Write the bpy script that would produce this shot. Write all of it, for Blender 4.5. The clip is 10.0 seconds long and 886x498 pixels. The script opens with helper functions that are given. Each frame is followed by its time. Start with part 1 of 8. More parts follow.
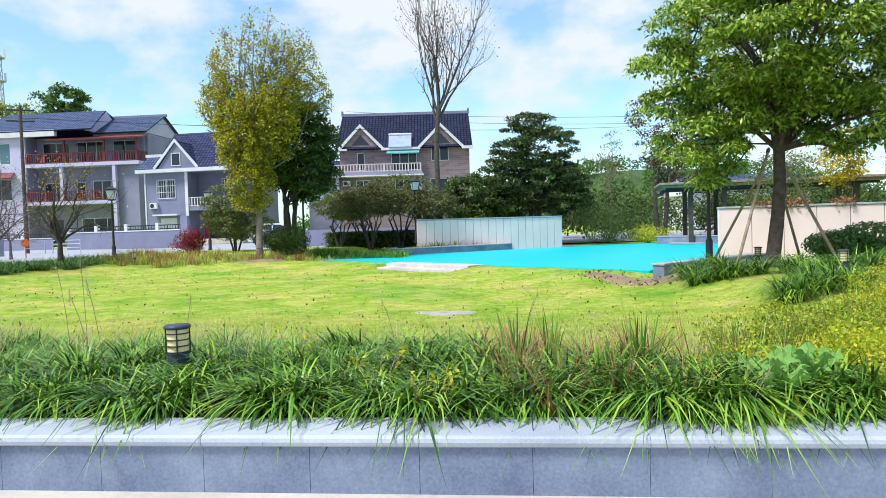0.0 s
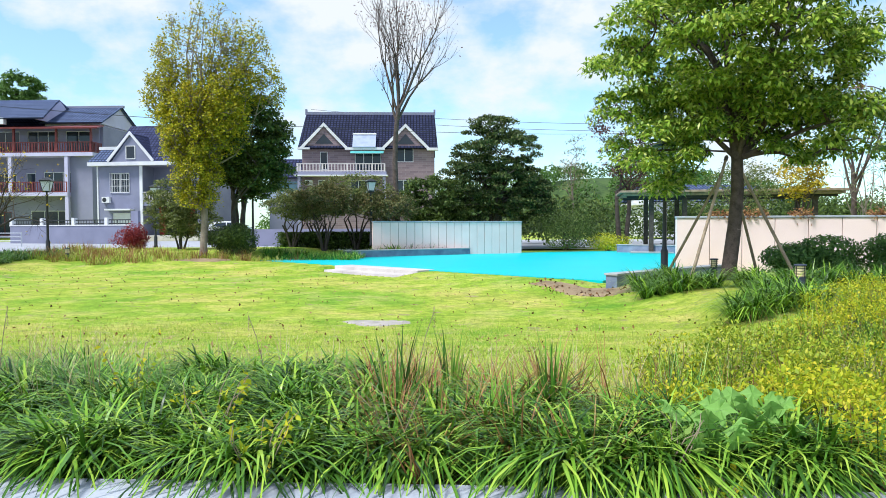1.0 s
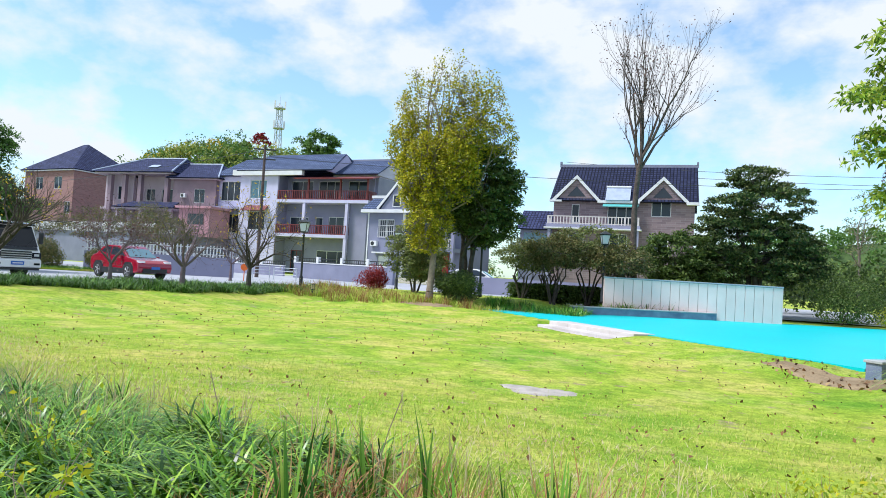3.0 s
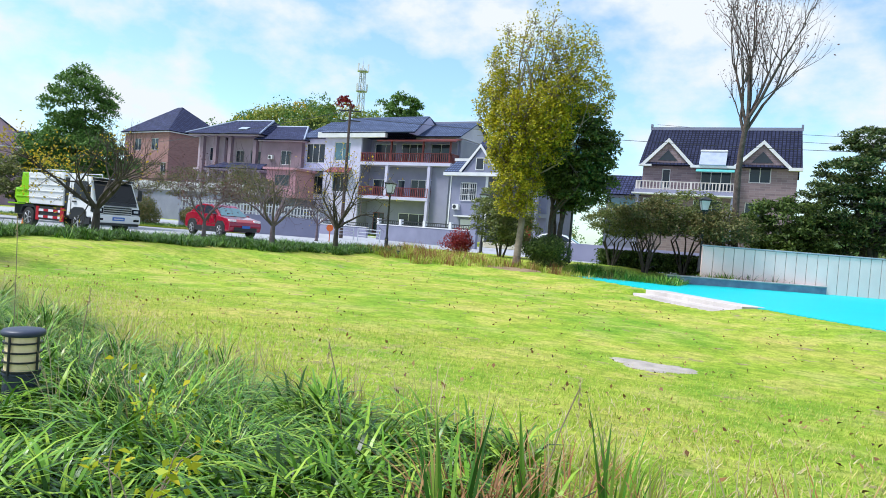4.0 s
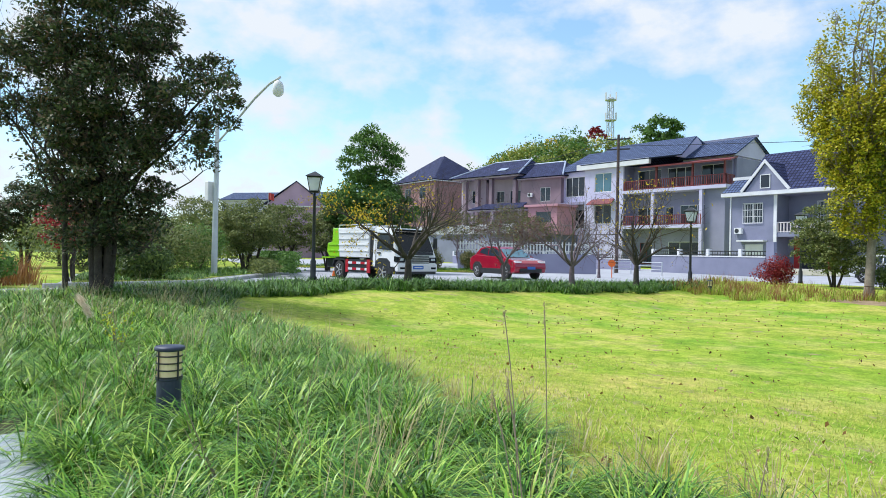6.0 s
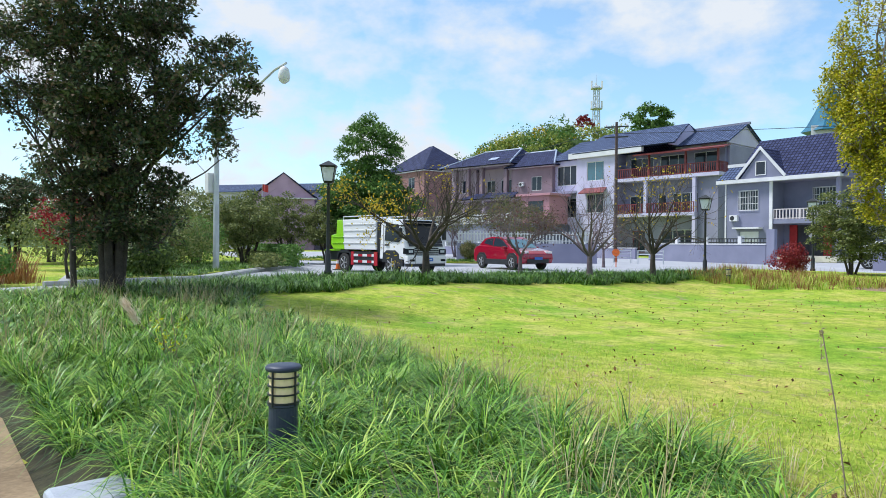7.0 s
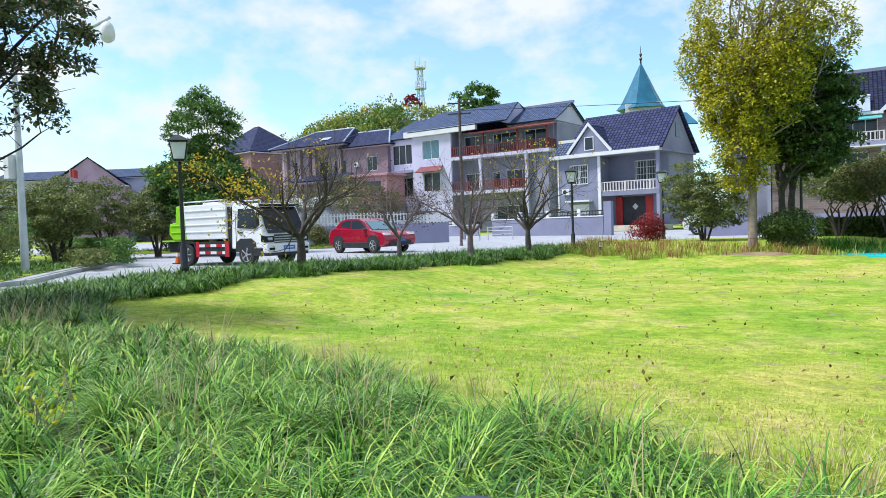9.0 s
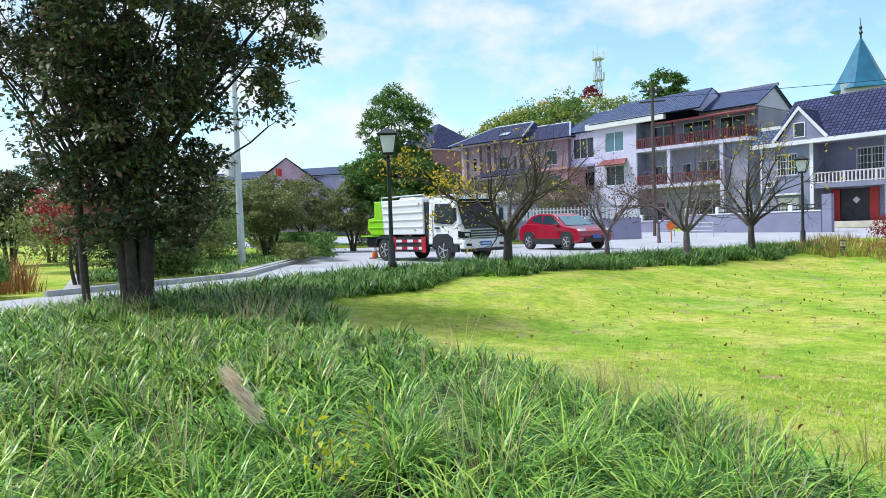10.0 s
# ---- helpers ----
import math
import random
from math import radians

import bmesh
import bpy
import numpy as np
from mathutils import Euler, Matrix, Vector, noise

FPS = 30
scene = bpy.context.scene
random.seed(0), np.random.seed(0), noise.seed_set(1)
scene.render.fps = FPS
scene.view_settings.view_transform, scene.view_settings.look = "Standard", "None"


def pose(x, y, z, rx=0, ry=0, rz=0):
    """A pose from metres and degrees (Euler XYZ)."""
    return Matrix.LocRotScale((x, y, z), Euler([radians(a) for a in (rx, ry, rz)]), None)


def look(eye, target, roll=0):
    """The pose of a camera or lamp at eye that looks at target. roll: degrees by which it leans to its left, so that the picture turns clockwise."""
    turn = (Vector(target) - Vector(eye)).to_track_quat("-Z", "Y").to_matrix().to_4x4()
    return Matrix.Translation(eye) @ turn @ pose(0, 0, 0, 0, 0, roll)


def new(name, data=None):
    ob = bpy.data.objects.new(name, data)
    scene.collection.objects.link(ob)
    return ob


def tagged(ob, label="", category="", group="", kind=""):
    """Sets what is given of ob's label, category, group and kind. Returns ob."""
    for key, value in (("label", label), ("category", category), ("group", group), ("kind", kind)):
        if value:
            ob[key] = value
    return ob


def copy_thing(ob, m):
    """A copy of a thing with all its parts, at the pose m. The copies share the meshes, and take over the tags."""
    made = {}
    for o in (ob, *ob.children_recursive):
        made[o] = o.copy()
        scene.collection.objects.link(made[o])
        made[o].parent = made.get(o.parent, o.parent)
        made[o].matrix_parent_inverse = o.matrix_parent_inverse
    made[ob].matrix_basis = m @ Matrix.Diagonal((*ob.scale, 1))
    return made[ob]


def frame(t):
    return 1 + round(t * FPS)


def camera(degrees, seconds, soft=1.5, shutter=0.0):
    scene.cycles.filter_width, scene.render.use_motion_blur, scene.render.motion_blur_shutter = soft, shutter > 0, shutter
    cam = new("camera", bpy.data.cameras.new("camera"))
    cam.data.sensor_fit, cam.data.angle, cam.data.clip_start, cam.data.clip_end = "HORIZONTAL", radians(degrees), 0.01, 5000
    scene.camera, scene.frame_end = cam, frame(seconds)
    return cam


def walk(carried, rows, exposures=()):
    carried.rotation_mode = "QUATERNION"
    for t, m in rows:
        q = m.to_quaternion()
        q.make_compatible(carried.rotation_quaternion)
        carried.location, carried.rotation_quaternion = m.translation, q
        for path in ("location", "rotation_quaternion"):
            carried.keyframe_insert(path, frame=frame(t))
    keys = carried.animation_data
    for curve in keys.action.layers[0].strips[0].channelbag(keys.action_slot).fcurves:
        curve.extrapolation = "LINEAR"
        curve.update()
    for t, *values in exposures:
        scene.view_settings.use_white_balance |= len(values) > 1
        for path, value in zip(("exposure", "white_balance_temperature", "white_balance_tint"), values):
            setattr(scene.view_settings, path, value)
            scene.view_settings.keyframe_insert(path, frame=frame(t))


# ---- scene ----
cam = camera(65.7, 10.0, 0.9)

PATH = [
    (0, (0.724, 0.752, 1.262), (0.679, 2.75, 1.193), -1.7),
    (0.5, (0.948, 1.214, 1.235), (0.92, 3.211, 1.13), -0.5),
    (1, (1.273, 1.713, 1.254), (1.322, 3.711, 1.192), -0.2),
    (1.5, (1.618, 2.151, 1.291), (1.849, 4.137, 1.249), -0.8),
    (2, (2.009, 2.551, 1.285), (2.22, 4.54, 1.29), -0.9),
    (2.5, (2.314, 2.929, 1.299), (2.138, 4.92, 1.375), 0.4),
    (3, (2.49, 3.245, 1.274), (1.798, 5.12, 1.346), 3.4),
    (3.2, (2.446, 3.292, 1.267), (1.572, 5.091, 1.309), 4.3),
    (4.3, (1.606, 3.899, 1.201), (0.713, 5.688, 1.145), 4.5),
    (4.5, (1.382, 3.971, 1.25), (0.477, 5.754, 1.209), 3.9),
    (5, (0.647, 4.139, 1.277), (-0.461, 5.804, 1.285), 1.9),
    (5.4, (0.04, 4.247, 1.293), (-1.277, 5.752, 1.316), 1.5),
    (5.5, (-0.049, 4.228, 1.289), (-1.407, 5.696, 1.318), 1.3),
    (5.7, (-0.251, 4.193, 1.295), (-1.677, 5.595, 1.325), 1.4),
    (6.8, (-1.64, 3.963, 1.314), (-3.143, 5.283, 1.311), 0.9),
    (7, (-1.865, 3.923, 1.323), (-3.306, 5.31, 1.31), 0.5),
    (7.5, (-2.469, 3.933, 1.32), (-3.707, 5.503, 1.274), -0.8),
    (8, (-3.043, 4.033, 1.324), (-4.068, 5.749, 1.248), -1.4),
    (8.5, (-3.674, 4.275, 1.355), (-4.634, 6.027, 1.278), -1.6),
    (9, (-4.354, 4.487, 1.349), (-5.407, 6.186, 1.276), -2.0),
    (9.5, (-5.079, 4.739, 1.359), (-6.304, 6.318, 1.289), -2.0),
    (10, (-5.849, 4.883, 1.379), (-7.288, 6.27, 1.31), -1.9),
]
walk(cam, [(t, look(e, g, r)) for t, e, g, r in PATH], [(0.0, 0.03, 6150, 10), (1.0, 0.08, 6150, 10), (2.0, 0.2, 6150, 10), (3.0, 0.05, 6150, 10), (4.5, 0.06, 6150, 10), (5.0, 0.0, 6150, 10), (5.5, 0.0, 6150, 10), (7.0, -0.1, 6150, 10), (8.0, 0.04, 6150, 10), (10.0, 0.08, 6150, 10)])

# ---- light ----
SUN_EL, SUN_AZ = 57.0, 236.0   # degrees; azimuth counted from +y towards +x
sun = new("sun", bpy.data.lights.new("sun", "SUN"))
sun.data.energy, sun.data.angle, sun.data.color = 4.8, radians(14), (1.0, 0.965, 0.91)
sdir = Vector((math.sin(radians(SUN_AZ)) * math.cos(radians(SUN_EL)), math.cos(radians(SUN_AZ)) * math.cos(radians(SUN_EL)), math.sin(radians(SUN_EL))))
sun.matrix_world = look((0, 0, 60), Vector((0, 0, 60)) - sdir)

world = bpy.data.worlds.new("world")
scene.world = world
world.use_nodes = True
wn, wl = world.node_tree.nodes, world.node_tree.links
wn.clear()
w_out, w_bg = wn.new("ShaderNodeOutputWorld"), wn.new("ShaderNodeBackground")
w_sky = wn.new("ShaderNodeTexSky")
w_sky.sky_type, w_sky.sun_disc = "NISHITA", False
w_sky.sun_elevation, w_sky.sun_rotation, w_sky.air_density, w_sky.dust_density = radians(SUN_EL), radians(SUN_AZ), 1.0, 0.6
w_tc = wn.new("ShaderNodeTexCoord")


def cloud_noise(scale, detail, rough, stretch, offset):
    mp, t = wn.new("ShaderNodeMapping"), wn.new("ShaderNodeTexNoise")
    mp.inputs["Scale"].default_value, mp.inputs["Location"].default_value = (1.0, 1.0, stretch), offset
    t.inputs["Scale"].default_value, t.inputs["Detail"].default_value, t.inputs["Roughness"].default_value = scale, detail, rough
    wl.new(w_tc.outputs["Generated"], mp.inputs["Vector"])
    wl.new(mp.outputs["Vector"], t.inputs["Vector"])
    return t.outputs["Fac"]


w_big, w_puff = cloud_noise(2.2, 5, 0.5, 2.2, (3.1, 1.7, 0.4)), cloud_noise(6.5, 7, 0.55, 1.7, (0.3, 5.1, 2.0))
w_add = wn.new("ShaderNodeMath")
w_add.operation = "MULTIPLY_ADD"
w_add.inputs[1].default_value = 0.62
wl.new(w_puff, w_add.inputs[0])
w_part = wn.new("ShaderNodeMath")
w_part.operation = "MULTIPLY"
w_part.inputs[1].default_value = 0.38
wl.new(w_big, w_part.inputs[0])
wl.new(w_part.outputs[0], w_add.inputs[2])
w_ramp = wn.new("ShaderNodeValToRGB")
w_ramp.color_ramp.elements[0].position, w_ramp.color_ramp.elements[1].position = 0.45, 0.57
w_ramp.color_ramp.elements[0].color, w_ramp.color_ramp.elements[1].color = (0.14, 0.14, 0.14, 1), (1, 1, 1, 1)
w_mul, w_mix = wn.new("ShaderNodeMix"), wn.new("ShaderNodeMix")
w_mul.data_type, w_mul.blend_type = "RGBA", "MULTIPLY"
w_mix.data_type = "RGBA"
w_mul.inputs["Factor"].default_value = 1.0
w_mul.inputs["B"].default_value = (1.55, 1.95, 2.0, 1)
w_mix.inputs["B"].default_value = (7.9, 8.2, 8.5, 1)
w_bg.inputs["Strength"].default_value = 0.112
wl.new(w_add.outputs[0], w_ramp.inputs["Fac"])
wl.new(w_sky.outputs["Color"], w_mul.inputs["A"])
wl.new(w_mul.outputs["Result"], w_mix.inputs["A"])
wl.new(w_ramp.outputs["Color"], w_mix.inputs["Factor"])
wl.new(w_mix.outputs["Result"], w_bg.inputs["Color"])
wl.new(w_bg.outputs["Background"], w_out.inputs["Surface"])


# ---- materials ----
def nodes_of(name):
    m = bpy.data.materials.new(name)
    m.use_nodes = True
    return m, m.node_tree.nodes, m.node_tree.links, m.node_tree.nodes["Principled BSDF"]


def mat(name, a, b=None, scale=3.0, rough=0.7, bump=0.15, metal=0.0, fine=40.0, spec=0.4, coords="Object"):
    """A surface that varies between two colours at two scales, with a fine relief."""
    m, n, l, p = nodes_of(name)
    b = b or tuple(c * 0.75 for c in a)
    tc = n.new("ShaderNodeTexCoord")
    n1, n2 = n.new("ShaderNodeTexNoise"), n.new("ShaderNodeTexNoise")
    n1.inputs["Scale"].default_value, n1.inputs["Detail"].default_value = scale, 6
    n2.inputs["Scale"].default_value, n2.inputs["Detail"].default_value = fine, 4
    l.new(tc.outputs[coords], n1.inputs["Vector"])
    l.new(tc.outputs[coords], n2.inputs["Vector"])
    mx = n.new("ShaderNodeMath")
    mx.operation = "MULTIPLY_ADD"
    mx.inputs[1].default_value = 0.35
    l.new(n2.outputs["Fac"], mx.inputs[0])
    sc = n.new("ShaderNodeMath")
    sc.operation = "MULTIPLY"
    sc.inputs[1].default_value = 0.65
    l.new(n1.outputs["Fac"], sc.inputs[0])
    l.new(sc.outputs[0], mx.inputs[2])
    r = n.new("ShaderNodeValToRGB")
    r.color_ramp.elements[0].position, r.color_ramp.elements[1].position = 0.36, 0.64
    r.color_ramp.elements[0].color, r.color_ramp.elements[1].color = (*b, 1), (*a, 1)
    l.new(mx.outputs[0], r.inputs["Fac"])
    l.new(r.outputs["Color"], p.inputs["Base Color"])
    p.inputs["Roughness"].default_value, p.inputs["Metallic"].default_value = rough, metal
    p.inputs["Specular IOR Level"].default_value = spec
    if bump:
        bp = n.new("ShaderNodeBump")
        bp.inputs["Strength"].default_value, bp.inputs["Distance"].default_value = bump, 0.02
        l.new(mx.outputs[0], bp.inputs["Height"])
        l.new(bp.outputs["Normal"], p.inputs["Normal"])
    return m


def leaf_mat(name, colours, trans=0.35, rough=0.5):
    """Leaves or blades: each island takes its own tone, and light passes through."""
    m, n, l, p = nodes_of(name)
    g = n.new("ShaderNodeNewGeometry")
    r = n.new("ShaderNodeValToRGB")
    e = r.color_ramp.elements
    while len(e) < len(colours):
        e.new(0.5)
    for i, c in enumerate(colours):
        e[i].position, e[i].color = i / max(1, len(colours) - 1), (*c, 1)
    l.new(g.outputs["Random Per Island"], r.inputs["Fac"])
    l.new(r.outputs["Color"], p.inputs["Base Color"])
    p.inputs["Roughness"].default_value, p.inputs["Specular IOR Level"].default_value = rough, 0.22
    t = n.new("ShaderNodeBsdfTranslucent")
    l.new(r.outputs["Color"], t.inputs["Color"])
    mx = n.new("ShaderNodeMixShader")
    mx.inputs["Fac"].default_value = trans
    l.new(p.outputs["BSDF"], mx.inputs[1])
    l.new(t.outputs["BSDF"], mx.inputs[2])
    l.new(mx.outputs["Shader"], n["Material Output"].inputs["Surface"])
    return m


def tile_mat(name, a, b, across=0.22, along=0.3, rough=0.55):
    """Rows of roof tiles: rounded rows down the slope with laps across."""
    m, n, l, p = nodes_of(name)
    tc, br = n.new("ShaderNodeTexCoord"), n.new("ShaderNodeTexBrick")
    br.offset, br.inputs["Scale"].default_value = 0.0, 1.0
    br.inputs["Brick Width"].default_value, br.inputs["Row Height"].default_value = across, along
    br.inputs["Mortar Size"].default_value, br.inputs["Mortar Smooth"].default_value = 0.06, 0.6
    br.inputs["Color1"].default_value, br.inputs["Color2"].default_value = (*a, 1), (*b, 1)
    br.inputs["Mortar"].default_value = (*(c * 0.3 for c in b), 1)
    l.new(tc.outputs["UV"], br.inputs["Vector"])
    l.new(br.outputs["Color"], p.inputs["Base Color"])
    p.inputs["Roughness"].default_value, p.inputs["Specular IOR Level"].default_value = rough, 0.15
    bp = n.new("ShaderNodeBump")
    bp.invert = True
    bp.inputs["Strength"].default_value, bp.inputs["Distance"].default_value = 0.9, 0.05
    l.new(br.outputs["Fac"], bp.inputs["Height"])
    l.new(bp.outputs["Normal"], p.inputs["Normal"])
    return m


def brick_mat(name, a, b, mortar, w=0.24, h=0.075, pale=0.0):
    m, n, l, p = nodes_of(name)
    tc, br = n.new("ShaderNodeTexCoord"), n.new("ShaderNodeTexBrick")
    sx, cx = n.new("ShaderNodeSeparateXYZ"), n.new("ShaderNodeCombineXYZ")
    ad = n.new("ShaderNodeMath")
    l.new(tc.outputs["Object"], sx.inputs[0])
    l.new(sx.outputs["X"], ad.inputs[0])
    l.new(sx.outputs["Y"], ad.inputs[1])
    l.new(ad.outputs[0], cx.inputs["X"])
    l.new(sx.outputs["Z"], cx.inputs["Y"])
    l.new(cx.outputs[0], br.inputs["Vector"])
    br.inputs["Scale"].default_value, br.inputs["Mortar Size"].default_value = 1.0, 0.012
    br.inputs["Brick Width"].default_value, br.inputs["Row Height"].default_value = w, h
    br.inputs["Bias"].default_value = pale
    br.inputs["Color1"].default_value, br.inputs["Color2"].default_value, br.inputs["Mortar"].default_value = (*a, 1), (*b, 1), (*mortar, 1)
    l.new(br.outputs["Color"], p.inputs["Base Color"])
    p.inputs["Roughness"].default_value = 0.75
    return m


def glass_mat(name, tint, rough=0.08):
    m, n, l, p = nodes_of(name)
    p.inputs["Base Color"].default_value = (*tint, 1)
    p.inputs["Roughness"].default_value, p.inputs["Specular IOR Level"].default_value = rough, 0.8
    return m


def paint_mat(name, a, rough=0.25, coat=0.6):
    m = mat(name, a, tuple(c * 0.9 for c in a), 1.5, rough, 0.0, 0.0, 30)
    m.node_tree.nodes["Principled BSDF"].inputs["Coat Weight"].default_value = coat
    return m


def lawn_mat():
    """Short turf: green and straw patches, bare spots and fine blades."""
    m, n, l, p = nodes_of("lawn_turf")
    tc = n.new("ShaderNodeTexCoord")
    def noise_at(scale, detail=5, stretch=(1, 1, 1), rough=0.55):
        mp, t = n.new("ShaderNodeMapping"), n.new("ShaderNodeTexNoise")
        mp.inputs["Scale"].default_value = stretch
        l.new(tc.outputs["Object"], mp.inputs["Vector"])
        l.new(mp.outputs["Vector"], t.inputs["Vector"])
        t.inputs["Scale"].default_value, t.inputs["Detail"].default_value, t.inputs["Roughness"].default_value = scale, detail, rough
        return t.outputs["Fac"]
    def ramp(fac, *stops):
        r = n.new("ShaderNodeValToRGB")
        e = r.color_ramp.elements
        while len(e) < len(stops):
            e.new(0.5)
        for i, (pos, c) in enumerate(stops):
            e[i].position, e[i].color = pos, (*c, 1)
        l.new(fac, r.inputs["Fac"])
        return r.outputs["Color"]
    def mix(a, b, fac, kind="MIX", f=1.0):
        x = n.new("ShaderNodeMix")
        x.data_type, x.blend_type = "RGBA", kind
        x.inputs["Factor"].default_value = f
        l.new(a, x.inputs["A"])
        l.new(b, x.inputs["B"])
        if fac is not None:
            l.new(fac, x.inputs["Factor"])
        return x.outputs["Result"]
    big = ramp(noise_at(0.33, 4, (1, 1, 1)), (0.36, (0.22, 0.4, 0.03)), (0.5, (0.39, 0.48, 0.045)), (0.64, (0.56, 0.5, 0.11)))
    mid = ramp(noise_at(1.1, 6), (0.34, (0.11, 0.25, 0.025)), (0.5, (0.3, 0.39, 0.06)), (0.62, (0.58, 0.46, 0.2)))
    col = mix(big, mid, None, "MIX", 0.45)
    fine = ramp(noise_at(26, 5, (1, 1, 1), 0.7), (0.32, (0.5, 0.56, 0.45)), (0.68, (1.25, 1.25, 1.2)))
    col = mix(col, fine, None, "MULTIPLY", 0.9)
    tuft = ramp(noise_at(5.5, 5, (1, 1, 1), 0.62), (0.36, (0.62, 0.72, 0.55)), (0.6, (1.12, 1.1, 1.1)))
    col = mix(col, tuft, None, "MULTIPLY", 0.85)
    bare = ramp(noise_at(2.3, 5, (1, 1, 1), 0.65), (0.6, (0, 0, 0)), (0.7, (1, 1, 1)))
    soil = ramp(noise_at(14, 4), (0.3, (0.2, 0.15, 0.09)), (0.7, (0.42, 0.34, 0.2)))
    col = mix(col, soil, bare)
    l.new(col, p.inputs["Base Color"])
    p.inputs["Roughness"].default_value, p.inputs["Specular IOR Level"].default_value = 0.9, 0.15
    bp = n.new("ShaderNodeBump")
    bp.inputs["Strength"].default_value, bp.inputs["Distance"].default_value = 0.7, 0.03
    l.new(noise_at(45, 4, (1, 1, 1), 0.75), bp.inputs["Height"])
    l.new(bp.outputs["Normal"], p.inputs["Normal"])
    return m


M_LAWN = lawn_mat()
M_SOIL = mat("dry_soil", (0.34, 0.25, 0.15), (0.17, 0.12, 0.07), 2.0, 0.95, 0.5, fine=30)
M_ROAD = mat("pale_concrete_road", (0.4, 0.41, 0.45), (0.29, 0.3, 0.34), 0.6, 0.85, 0.2, fine=50)
M_PAVE = mat("pale_paving", (0.55, 0.5, 0.44), (0.42, 0.38, 0.34), 1.5, 0.85, 0.2)
M_KERB = mat("grey_granite", (0.42, 0.43, 0.44), (0.3, 0.31, 0.33), 3, 0.7, 0.2, fine=90)
M_CAP = mat("pale_stone_coping", (0.46, 0.49, 0.55), (0.3, 0.33, 0.39), 1.4, 0.55, 0.15, fine=80)
M_CLAD = mat("blue_grey_stone_cladding", (0.25, 0.3, 0.4), (0.12, 0.15, 0.24), 2.2, 0.6, 0.15, fine=60)
M_POOL = mat("turquoise_pool_paint", (0.0, 0.5, 0.54), (0.0, 0.46, 0.5), 0.25, 0.5, 0.0, fine=8)
M_WHITEWALL = mat("white_wall_panels", (0.94, 0.74, 0.72), (0.82, 0.63, 0.61), 0.7, 0.8, 0.1)
M_PANELEDGE = mat("panel_joint", (0.42, 0.36, 0.32), None, 2, 0.8, 0.1)
M_STEP = mat("white_stone_step", (0.6, 0.55, 0.54), (0.42, 0.38, 0.37), 1.2, 0.7, 0.2)
M_BARK = mat("grey_brown_bark", (0.13, 0.095, 0.085), (0.05, 0.037, 0.033), 7, 0.95, 0.9, fine=35)
M_BARKDARK = mat("dark_bark", (0.09, 0.075, 0.065), (0.04, 0.033, 0.03), 7, 0.95, 0.8, fine=35)
M_BARKPALE = mat("pale_bark", (0.3, 0.25, 0.2), (0.15, 0.12, 0.095), 6, 0.9, 0.7, fine=35)
M_TWIG = mat("reddish_grey_twigs", (0.2, 0.155, 0.175), (0.1, 0.075, 0.085), 7, 0.95, 0.5, fine=35)
M_POLE = mat("weathered_pole_wood", (0.36, 0.28, 0.2), (0.2, 0.15, 0.11), 6, 0.85, 0.4)
M_BLACK = mat("black_painted_iron", (0.018, 0.02, 0.024), (0.03, 0.033, 0.038), 6, 0.4, 0.05, fine=60)
M_NAVY = mat("navy_painted_metal", (0.03, 0.04, 0.075), (0.05, 0.06, 0.09), 5, 0.45, 0.05, fine=60)
M_LANTERN = leaf_mat("frosted_lantern_glass", [(0.86, 0.9, 0.94), (0.9, 0.93, 0.96)], 0.6, 0.2)
M_CREAM = mat("cream_frosted_glass", (0.92, 0.76, 0.45), (0.85, 0.68, 0.38), 5, 0.35, 0.0)
M_STEEL = mat("pale_galvanised_steel", (0.55, 0.58, 0.62), (0.42, 0.45, 0.5), 3, 0.45, 0.05, 0.3)
M_GLASS = glass_mat("dark_window_glass", (0.025, 0.035, 0.05))
M_GLASS.node_tree.nodes["Principled BSDF"].inputs["Specular IOR Level"].default_value = 0.35
M_CABGLASS = glass_mat("dark_cab_glass", (0.012, 0.015, 0.02), 0.15)
M_CABGLASS.node_tree.nodes["Principled BSDF"].inputs["Specular IOR Level"].default_value = 0.3
M_GLASSBLUE = glass_mat("blue_window_glass", (0.06, 0.16, 0.22))
M_WHITE = mat("white_paint", (0.7, 0.7, 0.73), (0.56, 0.57, 0.6), 1.2, 0.6, 0.05)
M_FRAME = mat("white_window_frame", (0.72, 0.73, 0.74), (0.6, 0.6, 0.62), 2, 0.4, 0.0)
M_BALU = mat("cream_balustrade", (0.64, 0.59, 0.6), (0.5, 0.46, 0.47), 2, 0.7, 0.1)
M_RED = mat("dark_red_painted_wood", (0.22, 0.042, 0.045), (0.12, 0.024, 0.028), 3, 0.5, 0.1)
M_DOORRED = mat("red_door_panel", (0.45, 0.03, 0.03), (0.3, 0.02, 0.02), 3, 0.5, 0.0)
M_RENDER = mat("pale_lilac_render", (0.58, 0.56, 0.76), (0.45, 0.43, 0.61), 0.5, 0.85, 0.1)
# grey parts, and the white house's walls with shade put into their colour
M_RENDERGREY = mat("grey_and_shaded_render", (0.29, 0.29, 0.41), (0.21, 0.21, 0.31), 0.5, 0.85, 0.1)
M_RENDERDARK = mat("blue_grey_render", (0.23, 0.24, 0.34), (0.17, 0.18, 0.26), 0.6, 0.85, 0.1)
M_PINK = mat("pink_render", (0.52, 0.42, 0.49), (0.4, 0.32, 0.38), 0.5, 0.85, 0.1)
M_PINKBROWN = mat("brown_pink_render", (0.29, 0.21, 0.25), (0.2, 0.145, 0.18), 0.5, 0.85, 0.1)
